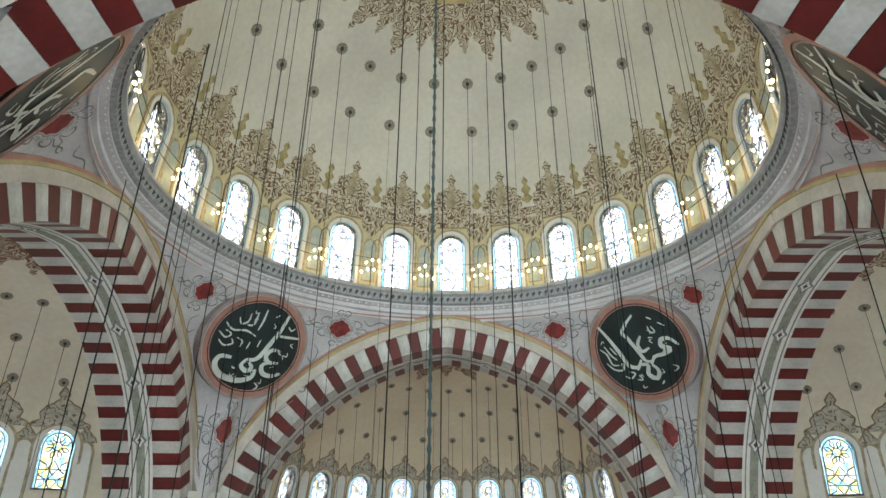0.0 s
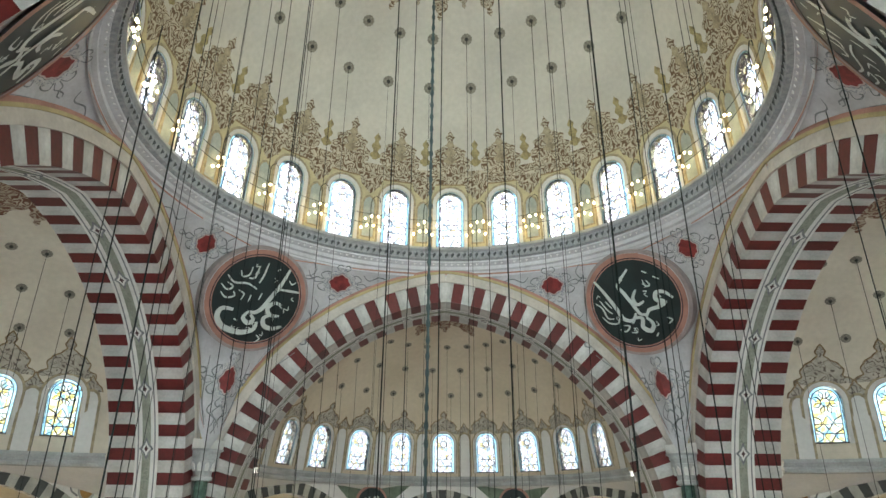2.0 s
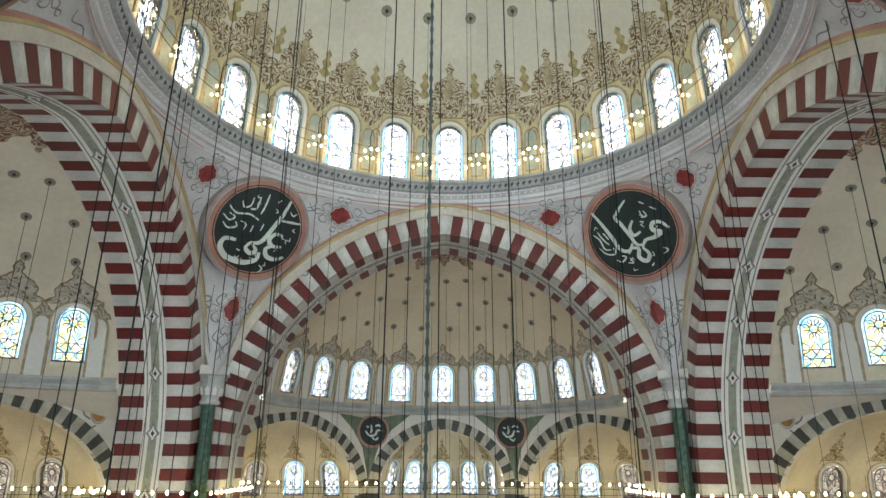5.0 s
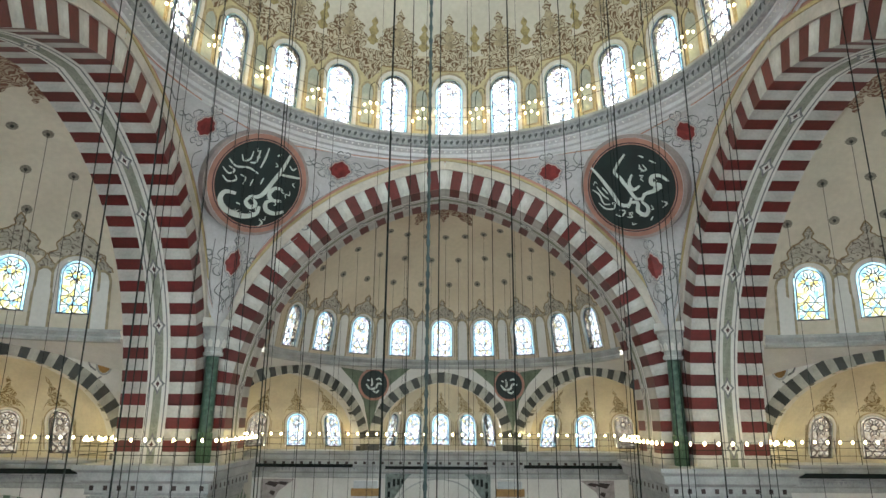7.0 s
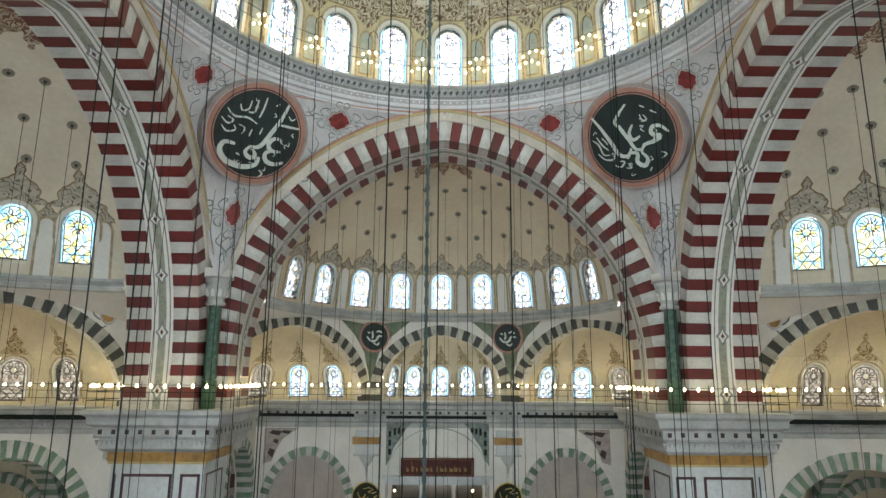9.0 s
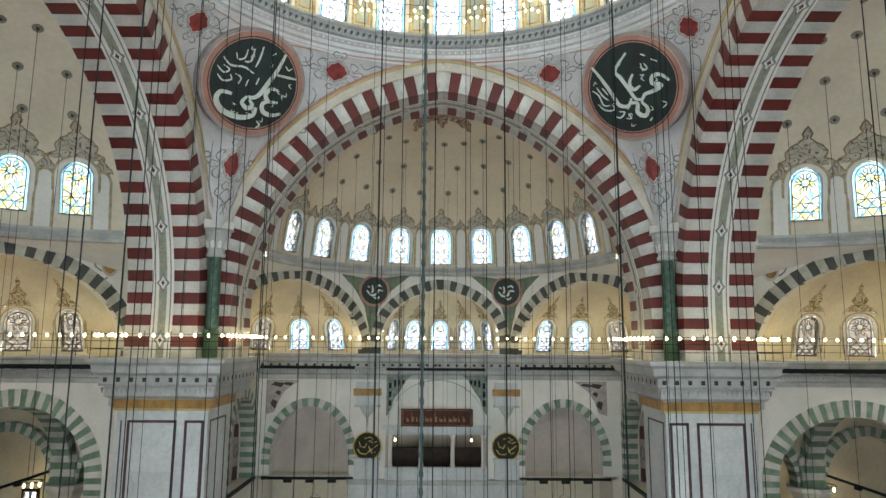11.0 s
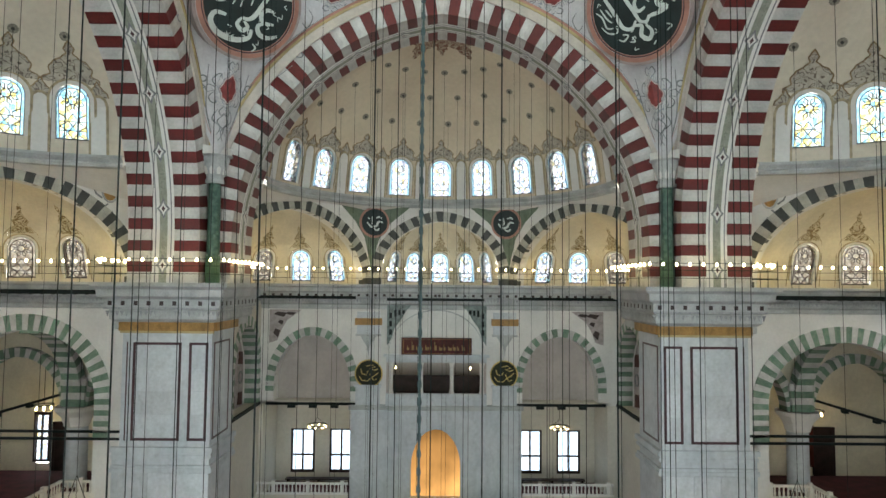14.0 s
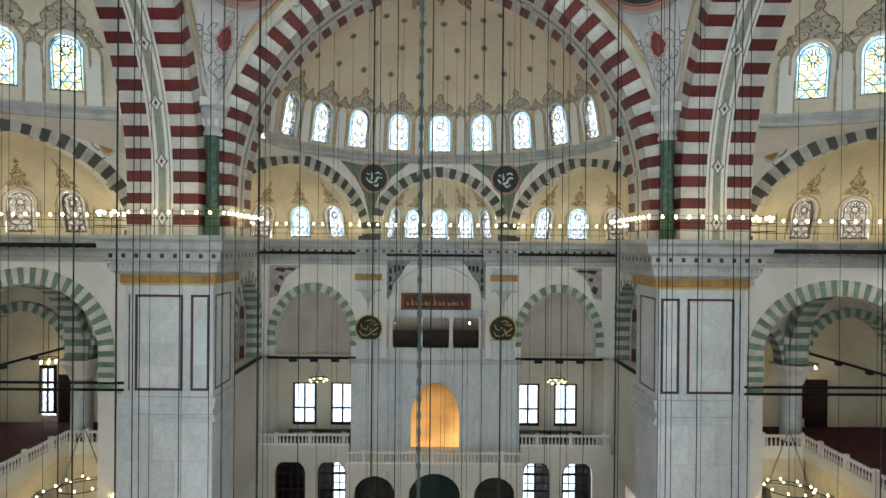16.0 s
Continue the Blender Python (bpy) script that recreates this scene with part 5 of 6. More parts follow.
# side walls of the back bay, seen edge on
for sx in (-1, 1):
    xw = sx * 13.4
    out = -sx                             # local y that points away from the bay
    wm = bay(0) @ Matrix.Translation((xw, 22.9, 0)) @ Matrix.Rotation(radians(90), 4, "Z")
    g = Geo()
    pierced(g, lambda u, z, o: (xw + sx * o, u, z), PE, BV + 0.2, 4.0, 20.0, [(22.9, 2.9, 12.4, 14.6, 18.4)], 1.05, nu=6, nz=1)
    tagged(part("wall_bay_back", g, PLASTER, m=bay(0)), "pale side wall of the back bay", "wall", kind="structure")
    block_arch(wm, "bay_arch", "arch of green and white stone blocks in the side wall", "bay arches", round_path(0, 2.86, 12.45, 14.6, 18.35), 0.7, min(-out * 0.05, out * 1.0), max(-out * 0.05, out * 1.0), 41, (STONE_GREEN, STONE_WHITE))
    inf = thing("painted_infill", wm, "pinkish grey painted infill with dark red lozenges", "wall panel", "painted infills", "structure")
    part("field", Geo().box(-3.6, 3.6, min(out * 1.0, out * 1.15), max(out * 1.0, out * 1.15), 11.6, 19.0), PINKGREY, inf)
    edge = [(x, out * 0.97, z) for x, z in round_path(0, 2.55, 12.45, 14.6, 17.9)]
    part("border", Geo().tube(edge, 0.07, 4), PAINT_WHITE, inf, "white painted border line")
    for u in (-1.75, 0.0, 1.75):
        for z in (13.0, 15.9):
            part("lozenge", Geo().prism([(u - 0.5, z - 0.4), (u - 0.4, z + 0.5), (u + 0.45, z + 0.4), (u + 0.5, z - 0.5)], min(out * 0.96, out * 1.02), max(out * 0.96, out * 1.02)), WOOD_RED, inf)
        part("ring", Geo().tube([(u + 0.42 * math.cos(t), out * 0.98, 14.5 + 0.42 * math.sin(t)) for t in steps(0, 2 * math.pi, 16)], 0.06, 4), FLOWER_EDGE, inf)
    tagged(part("tie_beam_side", Geo().box(xw - 0.1, xw + 0.1, PE, BV, 12.3, 12.5), IRON, m=bay(0)), "dark iron tie beam along the side wall", "beam", "tie beams")

# wall behind the eye, with tall windows added to light the lower nave
g = Geo()
tall = [(x, 0.95, 4.0, 14.0, 15.3) for x in (-10.0, -3.4, 3.4, 10.0)]
pierced(g, lambda u, z, o: (u, BV + o, z), -BW, BW, FLOOR, 19.6, tall, 0.8, nu=8, nz=2)
tagged(part("wall_front", g, PAINT_WHITE, m=bay(2)), "unseen white wall with tall bright openings added as fill light", "wall", kind="structure")
# glow in the added openings, out of view
for x, hw_, sill, spring, top in tall:
    daylight(bay(2) @ Matrix.Translation((x, BV, sill)), 2 * hw_, top - sill, 0.7, True)

# floor, and an unseen outer shell with a roof added to block sky light
tagged(part("floor", Geo().box(-45, 45, -45, 45, FLOOR - 0.3, FLOOR), CARPET, m=CENTRE), "red carpeted floor", "floor", kind="structure")
g = Geo()
g.box(-36, 36, 36, 36.5, FLOOR, 56).box(-36, 36, -36.5, -36, FLOOR, 56).box(-36.5, -36, -36, 36, FLOOR, 56).box(36, 36.5, -36, 36, FLOOR, 56).box(-36.5, 36.5, -36.5, 36.5, 56, 56.5)
tagged(part("sky_block_shell", g, PLASTER, m=CENTRE), "unseen plain shell added to keep the sky's light out", "wall", kind="structure")


# ---- pier faces ----
for side in (1, -1):
    pm = CENTRE @ Matrix.Translation((EAST if side < 0 else 0.0, 0, 0)) @ Matrix.Diagonal((side, 1, 1, 1))
    face = thing("pier_facing", pm, "grey marble pier facing with purple framed panels and an ochre band", "pier", "pier facings", "structure")
    part("band", Geo().box(-PB - 0.15, -PX + 0.15, PF - 0.2, PF, 18.84, 19.28).box(-PX, -PX + 0.2, PF + 0.002, PE + 0.15, 18.842, 19.278), GOLD, face, "ochre painted band")
    part("band_shade", Geo().box(-PB - 0.1, -PX + 0.1, PF - 0.14, PF, 18.72, 18.84), BORDER, face)
    def panel(x0, x1, z0, z1):
        g = Geo()
        w_ = 0.13
        g.box(x0, x0 + w_, PF - 0.03, PF + 0.02, z0, z1).box(x1 - w_, x1, PF - 0.03, PF + 0.02, z0, z1).box(x0, x1, PF - 0.03, PF + 0.02, z1 - w_, z1).box(x0, x1, PF - 0.03, PF + 0.02, z0, z0 + w_)
        part("panel_frame", g, PANEL_LINE, face, "dark purple marble frame")
        rows = 4
        for i in range(rows):
            part("slab", Geo().box(x0 + w_ + 0.02, x1 - w_ - 0.02, PF - 0.02, PF + 0.02, z0 + w_ + (z1 - z0 - 2 * w_) * i / rows + 0.008, z0 + w_ + (z1 - z0 - 2 * w_) * (i + 1) / rows - 0.008), SLAB, face)
    panel(-15.65, -13.2, 13.3, 18.25)
    panel(-12.8, -11.83, 13.3, 18.25)
    part("corner_line", Geo().box(-PB + 0.22, -PB + 0.28, PF - 0.03, PF + 0.02, 13.3, 18.25), PANEL_LINE, face)
    # panel on the inner return face
    g = Geo()
    y0, y1 = PF + 0.3, 13.7
    for a, b, c, d in ((y0, y0 + 0.1, 13.3, 18.25), (y1 - 0.1, y1, 13.3, 18.25), (y0, y1, 18.15, 18.25), (y0, y1, 13.3, 13.4)):
        g.box(-PX - 0.02, -PX + 0.03, a, b, c, d)
    part("panel_frame", g, PANEL_LINE, face, "dark purple marble frame")
    for z0, z1, o in ((12.75, 13.0, 0.22), (12.6, 12.75, 0.12), (12.45, 12.6, 0.16), (11.95, 12.1, 0.14), (11.75, 11.95, 0.2)):
        part("moulding", Geo().box(-PB - 0.2 - o, -PX + o, PF - o, PF, z0, z1).box(-PX, -PX + o, PF, PE + o, z0, z1), MARBLE, face)
    part("lower_shaft", Geo().box(-PB - 0.34, -PB + 0.6, PF - 0.04, PE, FLOOR, 12.46), MARBLE, face)
    rows = steps(FLOOR, 11.7, 6)
    for i, (z0, z1) in enumerate(zip(rows, rows[1:])):
        xs = [-PB, -15.3 + 0.6 * (i % 2), -13.6 + 0.3 * (i % 2), -PX]
        for x0, x1 in zip(xs, xs[1:]):
            part("slab", Geo().box(x0 + 0.01, x1 - 0.01, PF - 0.05, PF, z0 + 0.01, z1 - 0.01), SLAB, face)

# ---- corner columns ----
for k in range(4):
    m = CENTRE @ Matrix.Rotation(radians(-90 * k), 4, "Z")
    col = thing("corner_column", m @ Matrix.Translation((-12.15, 12.15, 0)), "dark green marble column with a carved white capital", "column", "corner columns", "structure")
    part("shaft", Geo().revolve([(0.34, CORN + 1.5), (0.32, 26.6)], 0, 360, 16), GREEN_MARBLE, col, smooth=True)
    me = Geo().tube([(0, 0, CORN), (0, 0, CORN + 1.45)], 0.07, 6).mesh("flute", FLUTE)
    for i in range(14):
        a = 2 * math.pi * i / 14
        part("flute", me, None, col, m=Matrix.Translation((0.31 * math.cos(a), 0.31 * math.sin(a), 0)))
    foot_ob = part("foot", Geo().revolve([(0.27, CORN), (0.27, CORN + 1.5)], 0, 360, 14), GREEN_MARBLE, col)
    cap = part("capital", Geo().revolve([(0.40, 26.6), (0.52, 26.65), (0.52, 26.8), (0.44, 26.85), (0.46, 27.1), (0.62, 27.5), (0.66, 27.6), (0.60, 27.62), (0.74, 27.85), (0.74, 28.0), (0.9, 28.1)], 0, 360, 12), MARBLE_DARK, col, "carved white capital")
    me = Geo().prism([(-0.09, 0), (0.09, 0), (0.1, 0.3), (0, 0.42), (-0.1, 0.3)], -0.04, 0.02).mesh("leaf", PAINT_WHITE)
    for i in range(10):
        a = 2 * math.pi * i / 10
        part("leaf", me, None, cap, m=Matrix.Rotation(a, 4, "Z") @ Matrix.Translation((0, -0.52, 27.08)) @ Matrix.Rotation(radians(14), 4, "X"))
    # pale gold edged tip of the pendentive over the column
    part("tip", Geo().prism([(-0.85, 28.05), (0.85, 28.05), (1.15, 28.6), (-1.15, 28.6)], -0.2, 0.5), PAINT_WHITE, col, m=Matrix.Rotation(radians(45), 4, "Z"))


# ---- ornament on curved surfaces ----
PALMETTE = ((0, 0.55), (0.12, 0.95), (0.30, 1.0), (0.42, 0.72), (0.52, 0.80), (0.62, 0.40), (0.70, 0.16), (0.78, 0.14), (0.84, 0.24), (0.90, 0.12), (1.0, 0.0))
FINIAL = ((0, 0.3), (0.15, 1.0), (0.32, 0.4), (0.5, 0.85), (0.68, 0.3), (0.8, 0.6), (1.0, 0.0))
DROP = ((0, 1.0), (0.25, 0.8), (0.5, 0.72), (0.75, 0.35), (1.0, 0.0))


def dome_fn(a):
    def fn(x, v, off):
        r = dome_r(v) - off
        t = radians(a) + x / 11.5
        return r * math.sin(t), r * math.cos(t), v - off * 0.5
    return fn


paint = thing("dome_ornament", CENTRE, "brown and gold arabesque ornament painted on the dome", "ornament", kind="structure")
palm = [(44.2 + v, w) for v, w in lobes(2.45, 1.22, PALMETTE)]
core = [(44.75 + v, w) for v, w in lobes(1.35, 0.42, FINIAL)]
fin = [(44.6 + v, w) for v, w in lobes(1.5, 0.34, FINIAL)]
drop = [(43.75 - v, w) for v, w in lobes(1.2, 0.8, DROP)]
me_palm, me_core = patch(palm, dome_fn(0), 0.05, 8).mesh("palmette", ARABESQUE), patch(core, dome_fn(0), 0.08, 4).mesh("palmette_core", BROWN_PALE)
me_fin, me_drop = patch(fin, dome_fn(0), 0.05, 4).mesh("finial", GOLD_PALE), patch(drop, dome_fn(0), 0.06, 6).mesh("drop", ARABESQUE)
panel_rows = [(39.9, 0.30), (41.95, 0.30), (42.15, 0.24), (42.28, 0.15), (42.38, 0.0)]
me_panel = patch(panel_rows, dome_fn(0), 0.05, 2).mesh("painted_panel", PANEL_BLUE)
me_edge = patch([(39.8, 0.38), (42.0, 0.38), (42.25, 0.31), (42.4, 0.2), (42.5, 0.0)], dome_fn(0), 0.03, 2).mesh("panel_border", BROWN_PALE)
for i in range(24):
    r0 = Matrix.Rotation(radians(-(15 * i + 1.0)), 4, "Z")
    r1 = Matrix.Rotation(radians(-(15 * i + 8.5)), 4, "Z")
    part("palmette", me_palm, None, paint, m=r0)
    part("palmette_core", me_core, None, paint, m=r0)
    part("finial", me_fin, None, paint, m=r1)
    part("drop", me_drop, None, paint, m=r1)
    part("painted_panel", me_panel, None, paint, m=r1)
    part("panel_border", me_edge, None, paint, m=r1)
part("band", Geo().revolve([(dome_r(z) - 0.03, z) for z in (43.55, 43.9, 44.35)], 0, 360, 120), ARABESQUE, paint)
part("band_line", Geo().revolve([(dome_r(z) - 0.04, z) for z in (43.48, 43.56)], 0, 360, 120), BROWN, paint)

# crown of the dome
def crown_fn(a):
    def fn(x, v, off):
        # v: distance from the axis
        t = radians(a) + x / max(v, 2.0)
        return (v * math.sin(t), v * math.cos(t), DZ + math.sqrt(DR * DR - v * v) - off)
    return fn


crown = thing("dome_crown", CENTRE, "dark round crown panel with a lobed brown fringe", "ornament", kind="structure")
disc = [(r, DZ + math.sqrt(DR * DR - r * r)) for r in (0.01, 1.0, 2.0, 2.75)]
part("disc", Geo().revolve([(r, z - 0.06) for r, z in disc], 0, 360, 48), BLACKGREEN, crown)
part("ring", Geo().revolve([(r, DZ + math.sqrt(DR * DR - r * r) - 0.07) for r in (2.75, 3.0, 3.3)], 0, 360, 64), BORDER, crown)
part("fringe_ring", Geo().revolve([(r, DZ + math.sqrt(DR * DR - r * r) - 0.05) for r in (3.3, 3.8, 4.3)], 0, 360, 64), ARABESQUE, crown)
FRINGE = ((0, 0.9), (0.15, 1.0), (0.3, 0.75), (0.45, 0.95), (0.6, 0.5), (0.72, 0.55), (0.85, 0.18), (0.92, 0.22), (1.0, 0.0))
long_ = patch([(4.2 + v, w) for v, w in lobes(2.4, 0.72, FRINGE)], crown_fn(0), 0.05, 6).mesh("fringe_lobe", ARABESQUE)
short = patch([(4.2 + v, w) for v, w in lobes(1.8, 0.55, FRINGE)], crown_fn(0), 0.05, 6).mesh("fringe_lobe", ARABESQUE)
for i in range(14):
    part("fringe_lobe", long_, None, crown, m=Matrix.Rotation(-radians(25.714 * i - 4.3), 4, "Z"))
    part("fringe_lobe", short, None, crown, m=Matrix.Rotation(-radians(25.714 * i + 8.5), 4, "Z"))
rnd = random.Random(9)
for i in range(16):
    a = 2 * math.pi * i / 16
    g = Geo().tube([((1.6 + rnd.uniform(0, 0.8)) * math.sin(a + d), (1.6 + rnd.uniform(0, 0.8)) * math.cos(a + d), 52.06) for d in (-0.15, 0, 0.15)], 0.08, 4)
    part("script_stroke", g, SCRIPT, crown)

# rosettes: star on the dome, dark eye, one cable from most of them
star = []
for i in range(24):
    r_ = 0.34 if i % 2 else 0.30
    star.append((r_ * math.cos(2 * math.pi * i / 24), r_ * math.sin(2 * math.pi * i / 24)))
me_star = Geo().prism(star, -0.03, 0.03).mesh("star", STAR)
me_eye = Geo().prism([(0.11 * math.cos(t), 0.11 * math.sin(t)) for t in steps(0, 2 * math.pi, 12)[:-1]], -0.06, 0.0).mesh("eye", STAR_DARK)


def rosette(m, scale=1.0):
    ob = thing("rosette", m @ Matrix.Diagonal((scale, 1, scale, 1)), "small painted star rosette with a dark eye", "rosette", "ceiling rosettes")
    star_ob = part("star", me_star, None, ob)
    part("eye", me_eye, None, star_ob)
    return ob


def surface_pose(p, normal):
    """Local -y looks into the place."""
    y = -Vector(normal).normalized()
    x = Vector((0, 0, 1)).cross(y)
    x = x.normalized() if x.length > 1e-3 else Vector((1, 0, 0))
    z = x.cross(y)
    return Matrix.Translation(p) @ Matrix((x, y, z)).transposed().to_4x4()


def cable(x, y, ztop, zbot, r=0.014):
    r *= 1.1
    g = Geo().tube([(0, 0, zbot), (0, 0, ztop)], r, 5)
    return tagged(part("cable", g, IRON, m=Matrix.Translation((x, y, 0))), "thin dark hanging lamp cable", "cable", "hanging cables")


rnd = random.Random(3)
for rad, off in ((9.5, 8.4), (7.45, 8.2)):
    for i in range(24):
        a = radians(15 * i + off)
        n = Vector((math.sin(a) * rad, math.cos(a) * rad, math.sqrt(DR * DR - rad * rad)))
        p = Vector((X0, YC, DZ)) + n
        rosette(surface_pose(p, -n))
        if not (rad < 8 and i % 4 == 1):
            cable(p.x, p.y, p.z, 2.5, rnd.choice((0.008, 0.010, 0.011, 0.014)))
# the middle chain
chain = thing("centre_chain", Matrix.Translation((X0 - 0.72, YC, 0)), "thick blue grey chain and cable from the dome's crown", "chain")
part("cable", Geo().tube([(0, 0, 3), (0, 0, DZ + DR - 0.2)], 0.05, 6), CHAIN, chain)
part("second_cable", Geo().tube([(0.38, 0.1, 3), (0.38, 0.1, DZ + DR - 0.2)], 0.022, 5), IRON, chain)
link = Geo().tube([(0.06 * math.cos(t), 0, 0.16 * math.sin(t)) for t in steps(0, 2 * math.pi, 8)], 0.022, 4).mesh("link", CHAIN)
for i in range(150):
    part("link", link, None, chain, m=Matrix.Translation((0, 0, 7.5 + 0.29 * i)) @ Matrix.Rotation(radians(90 * (i % 2)), 4, "Z"))

# half dome stars, window heads and crown fringe
HALF_HEAD = ((0, 1.0), (0.10, 1.0), (0.2, 0.72), (0.35, 0.78), (0.5, 0.62), (0.62, 0.30), (0.72, 0.12), (0.82, 0.2), (0.9, 0.12), (1.0, 0.0))
SMALL_HEAD = ((0, 1.0), (0.25, 0.9), (0.5, 0.5), (0.75, 0.2), (1.0, 0.0))


def half_fn(x, v, off):
    p = half_at(math.degrees(x / 10.2), v, -off)
    return p[0], p[1], p[2] - off * 0.3


def half_lines(rows):
    g = Geo()
    for s in (-1, 1):
        g.tube([half_fn(s * w, v, 0.05) for v, w in rows], 0.035, 4)
    return g


head = [(30.62 + v, w) for v, w in lobes(1.5, 1.2, HALF_HEAD)]
small = [(30.62 + v, w) for v, w in lobes(0.75, 0.5, SMALL_HEAD)]
me_head, me_small = patch(head, half_fn, 0.03, 8).mesh("window_head", GREY_ARABESQUE), patch(small, half_fn, 0.03, 6).mesh("small_head", GREY_ARABESQUE)
me_hl, me_sl = half_lines(head).mesh("head_outline", BROWN), half_lines(small).mesh("head_outline", BROWN)
side_head = [(31.2 + v, w) for v, w in lobes(1.75, 1.3, HALF_HEAD)]
me_side_head, me_side_line = patch(side_head, half_fn, 0.03, 8).mesh("window_head", GREY_ARABESQUE), half_lines(side_head).mesh("head_outline", BROWN)
pil_rows = [(27.75, 0.34), (30.2, 0.34), (30.5, 0.26), (30.62, 0.1)]
me_pil = patch(pil_rows, half_fn, 0.07, 2).mesh("flat_pilaster", PAINT_WHITE)
me_pil2 = patch([(27.75, 0.46), (30.25, 0.46), (30.6, 0.36), (30.75, 0.1)], half_fn, 0.04, 2).mesh("pilaster_border", BROWN_PALE)
arch_fringe = [(v, w) for v, w in lobes(1.7, 0.8, FRINGE)]


def crown_half(x, v, off):
    # v: metres down from the open edge's crown along the half dome
    e = radians(84.5) - v / 9.6
    r = HR * math.cos(e)
    t = x / max(r, 2.2)
    return (r + 0.0) * math.sin(t), HD + r * math.cos(t), HZ + HH * math.sin(e) - off


for k in range(4):
    m = bay(k)
    spin = lambda a: Matrix.Translation((0, HD, 0)) @ Matrix.Rotation(radians(-a), 4, "Z") @ Matrix.Translation((0, -HD, 0))
    orn = thing("half_dome_ornament", m, "grey and brown painted ornament over the half dome windows", "ornament", "half dome ornament", "structure")
    angles = SIDE_ANGLES if k in (1, 3) else H_ANGLES
    side_bay = k in (1, 3)
    for a in angles:
        part("window_head", me_side_head if side_bay else me_head, None, orn, m=spin(a))
        part("head_outline", me_side_line if side_bay else me_hl, None, orn, m=spin(a))
    for a in [(p + q) / 2 for p, q in zip(angles, angles[1:])] + [-78.5, 78.5]:
        part("small_head", me_small, None, orn, m=spin(a))
        part("head_outline", me_sl, None, orn, m=spin(a))
        part("flat_pilaster", me_pil, None, orn, m=spin(a))
        part("pilaster_border", me_pil2, None, orn, m=spin(a))
    for i in range(-3, 4):
        me = patch([(0.2 + v, w * (1.0 if i % 2 else 0.8)) for v, w in lobes(2.7 if i % 2 else 2.1, 0.8, FRINGE)], crown_half, 0.05, 6)
        me.v = [tuple(spin(i * 27) @ Vector(p)) for p in me.v]
        part("crown_fringe", me, FRINGE_LACE, orn)
    if k == 2:
        continue
    for rad, st, of in ((8.8, 13.6, 3.3), (7.2, 15.5, 9.0), (5.2, 15.0, 2.0)):
        for i in range(-6, 7):
            a = st * i + of
            if abs(a) > 80:
                continue
            z = HZ + HH * math.sqrt(1 - (rad / HR) ** 2)
            p = Vector((rad * math.sin(radians(a)), HD + rad * math.cos(radians(a)), z))
            n = Vector((p.x / HR ** 2, (p.y - HD) / HR ** 2, (z - HZ) / HH ** 2))
            rosette(m @ surface_pose(p, -n), 0.72)
            if i % 2 == 0 or rad == 7.2:
                q = m @ p
                cable(q.x, q.y, q.z, 2.5, 0.010)

# cables close to the eye, from the near arch
for x, y in ((-5.6, 9.5), (6.3, 8.6), (-4.3, 8.2), (8.4, 12.0), (-7.6, 12.5)):
    cable(X0 + x, y, 33.5, 2.5, 0.011)


# ---- pendentive roundels and flowers ----
def polar(fn, x0, z0, r0, r1, off, n=48, rings=3):
    g = Geo()
    g.grid(lambda t, r: fn(x0 + r * math.cos(t), z0 + r * math.sin(t) * 0.92, off), steps(0, 2 * math.pi, n), steps(r0, r1, rings))
    return g


STROKES_A = (
    (0.16, (1.0, 1.75), (0.85, 1.0), (0.6, 0.3), (0.35, -0.35), (0.1, -0.6), (-0.2, -0.62)),
    (0.15, (1.15, 0.05), (0.8, 0.02), (0.62, -0.3), (0.85, -0.55), (1.3, -0.5)),
    (0.16, (0.95, -0.52), (0.6, -0.75), (0.75, -1.1), (1.2, -1.15), (1.6, -0.95)),
    (0.15, (-0.2, -0.62), (-0.35, -0.95), (-0.05, -1.15), (0.15, -0.95), (-0.05, -0.75)),
    (0.19, (-0.9, -0.7), (-1.4, -0.75), (-1.5, -1.15), (-1.1, -1.55), (-0.3, -1.65), (0.3, -1.4), (0.35, -1.0)),
    (0.09, (0.85, 0.72), (1.85, 0.82)),
    (0.07, (-0.1, 1.75), (-0.12, 1.2), (-0.2, 0.75)), (0.07, (-0.45, 1.5), (-0.48, 0.95), (-0.75, 0.85)), (0.06, (-0.75, 1.4), (-0.78, 1.0), (-1.05, 0.85), (-1.2, 1.1)),
    (0.07, (-1.7, 0.75), (-1.3, 0.5), (-0.7, 0.6), (-0.2, 0.45)), (0.06, (-1.85, 0.3), (-1.5, 0.1), (-1.3, 0.3), (-1.6, 0.42)), (0.06, (-1.75, -0.05), (-1.45, -0.25), (-1.1, -0.1), (-1.2, 0.1)), (0.05, (-1.0, 0.2), (-0.7, 0.1), (-0.75, -0.2)),
    (0.05, (0.1, 0.35), (0.05, 0.0)), (0.05, (-0.35, 0.15), (-0.4, -0.2)), (0.05, (0.4, 1.5), (0.55, 1.65)), (0.05, (1.15, 1.25), (1.35, 1.1), (1.5, 1.25)), (0.06, (0.55, -1.6), (0.75, -1.75), (0.6, -1.95)), (0.05, (-0.75, -1.1), (-0.55, -1.15)),
)
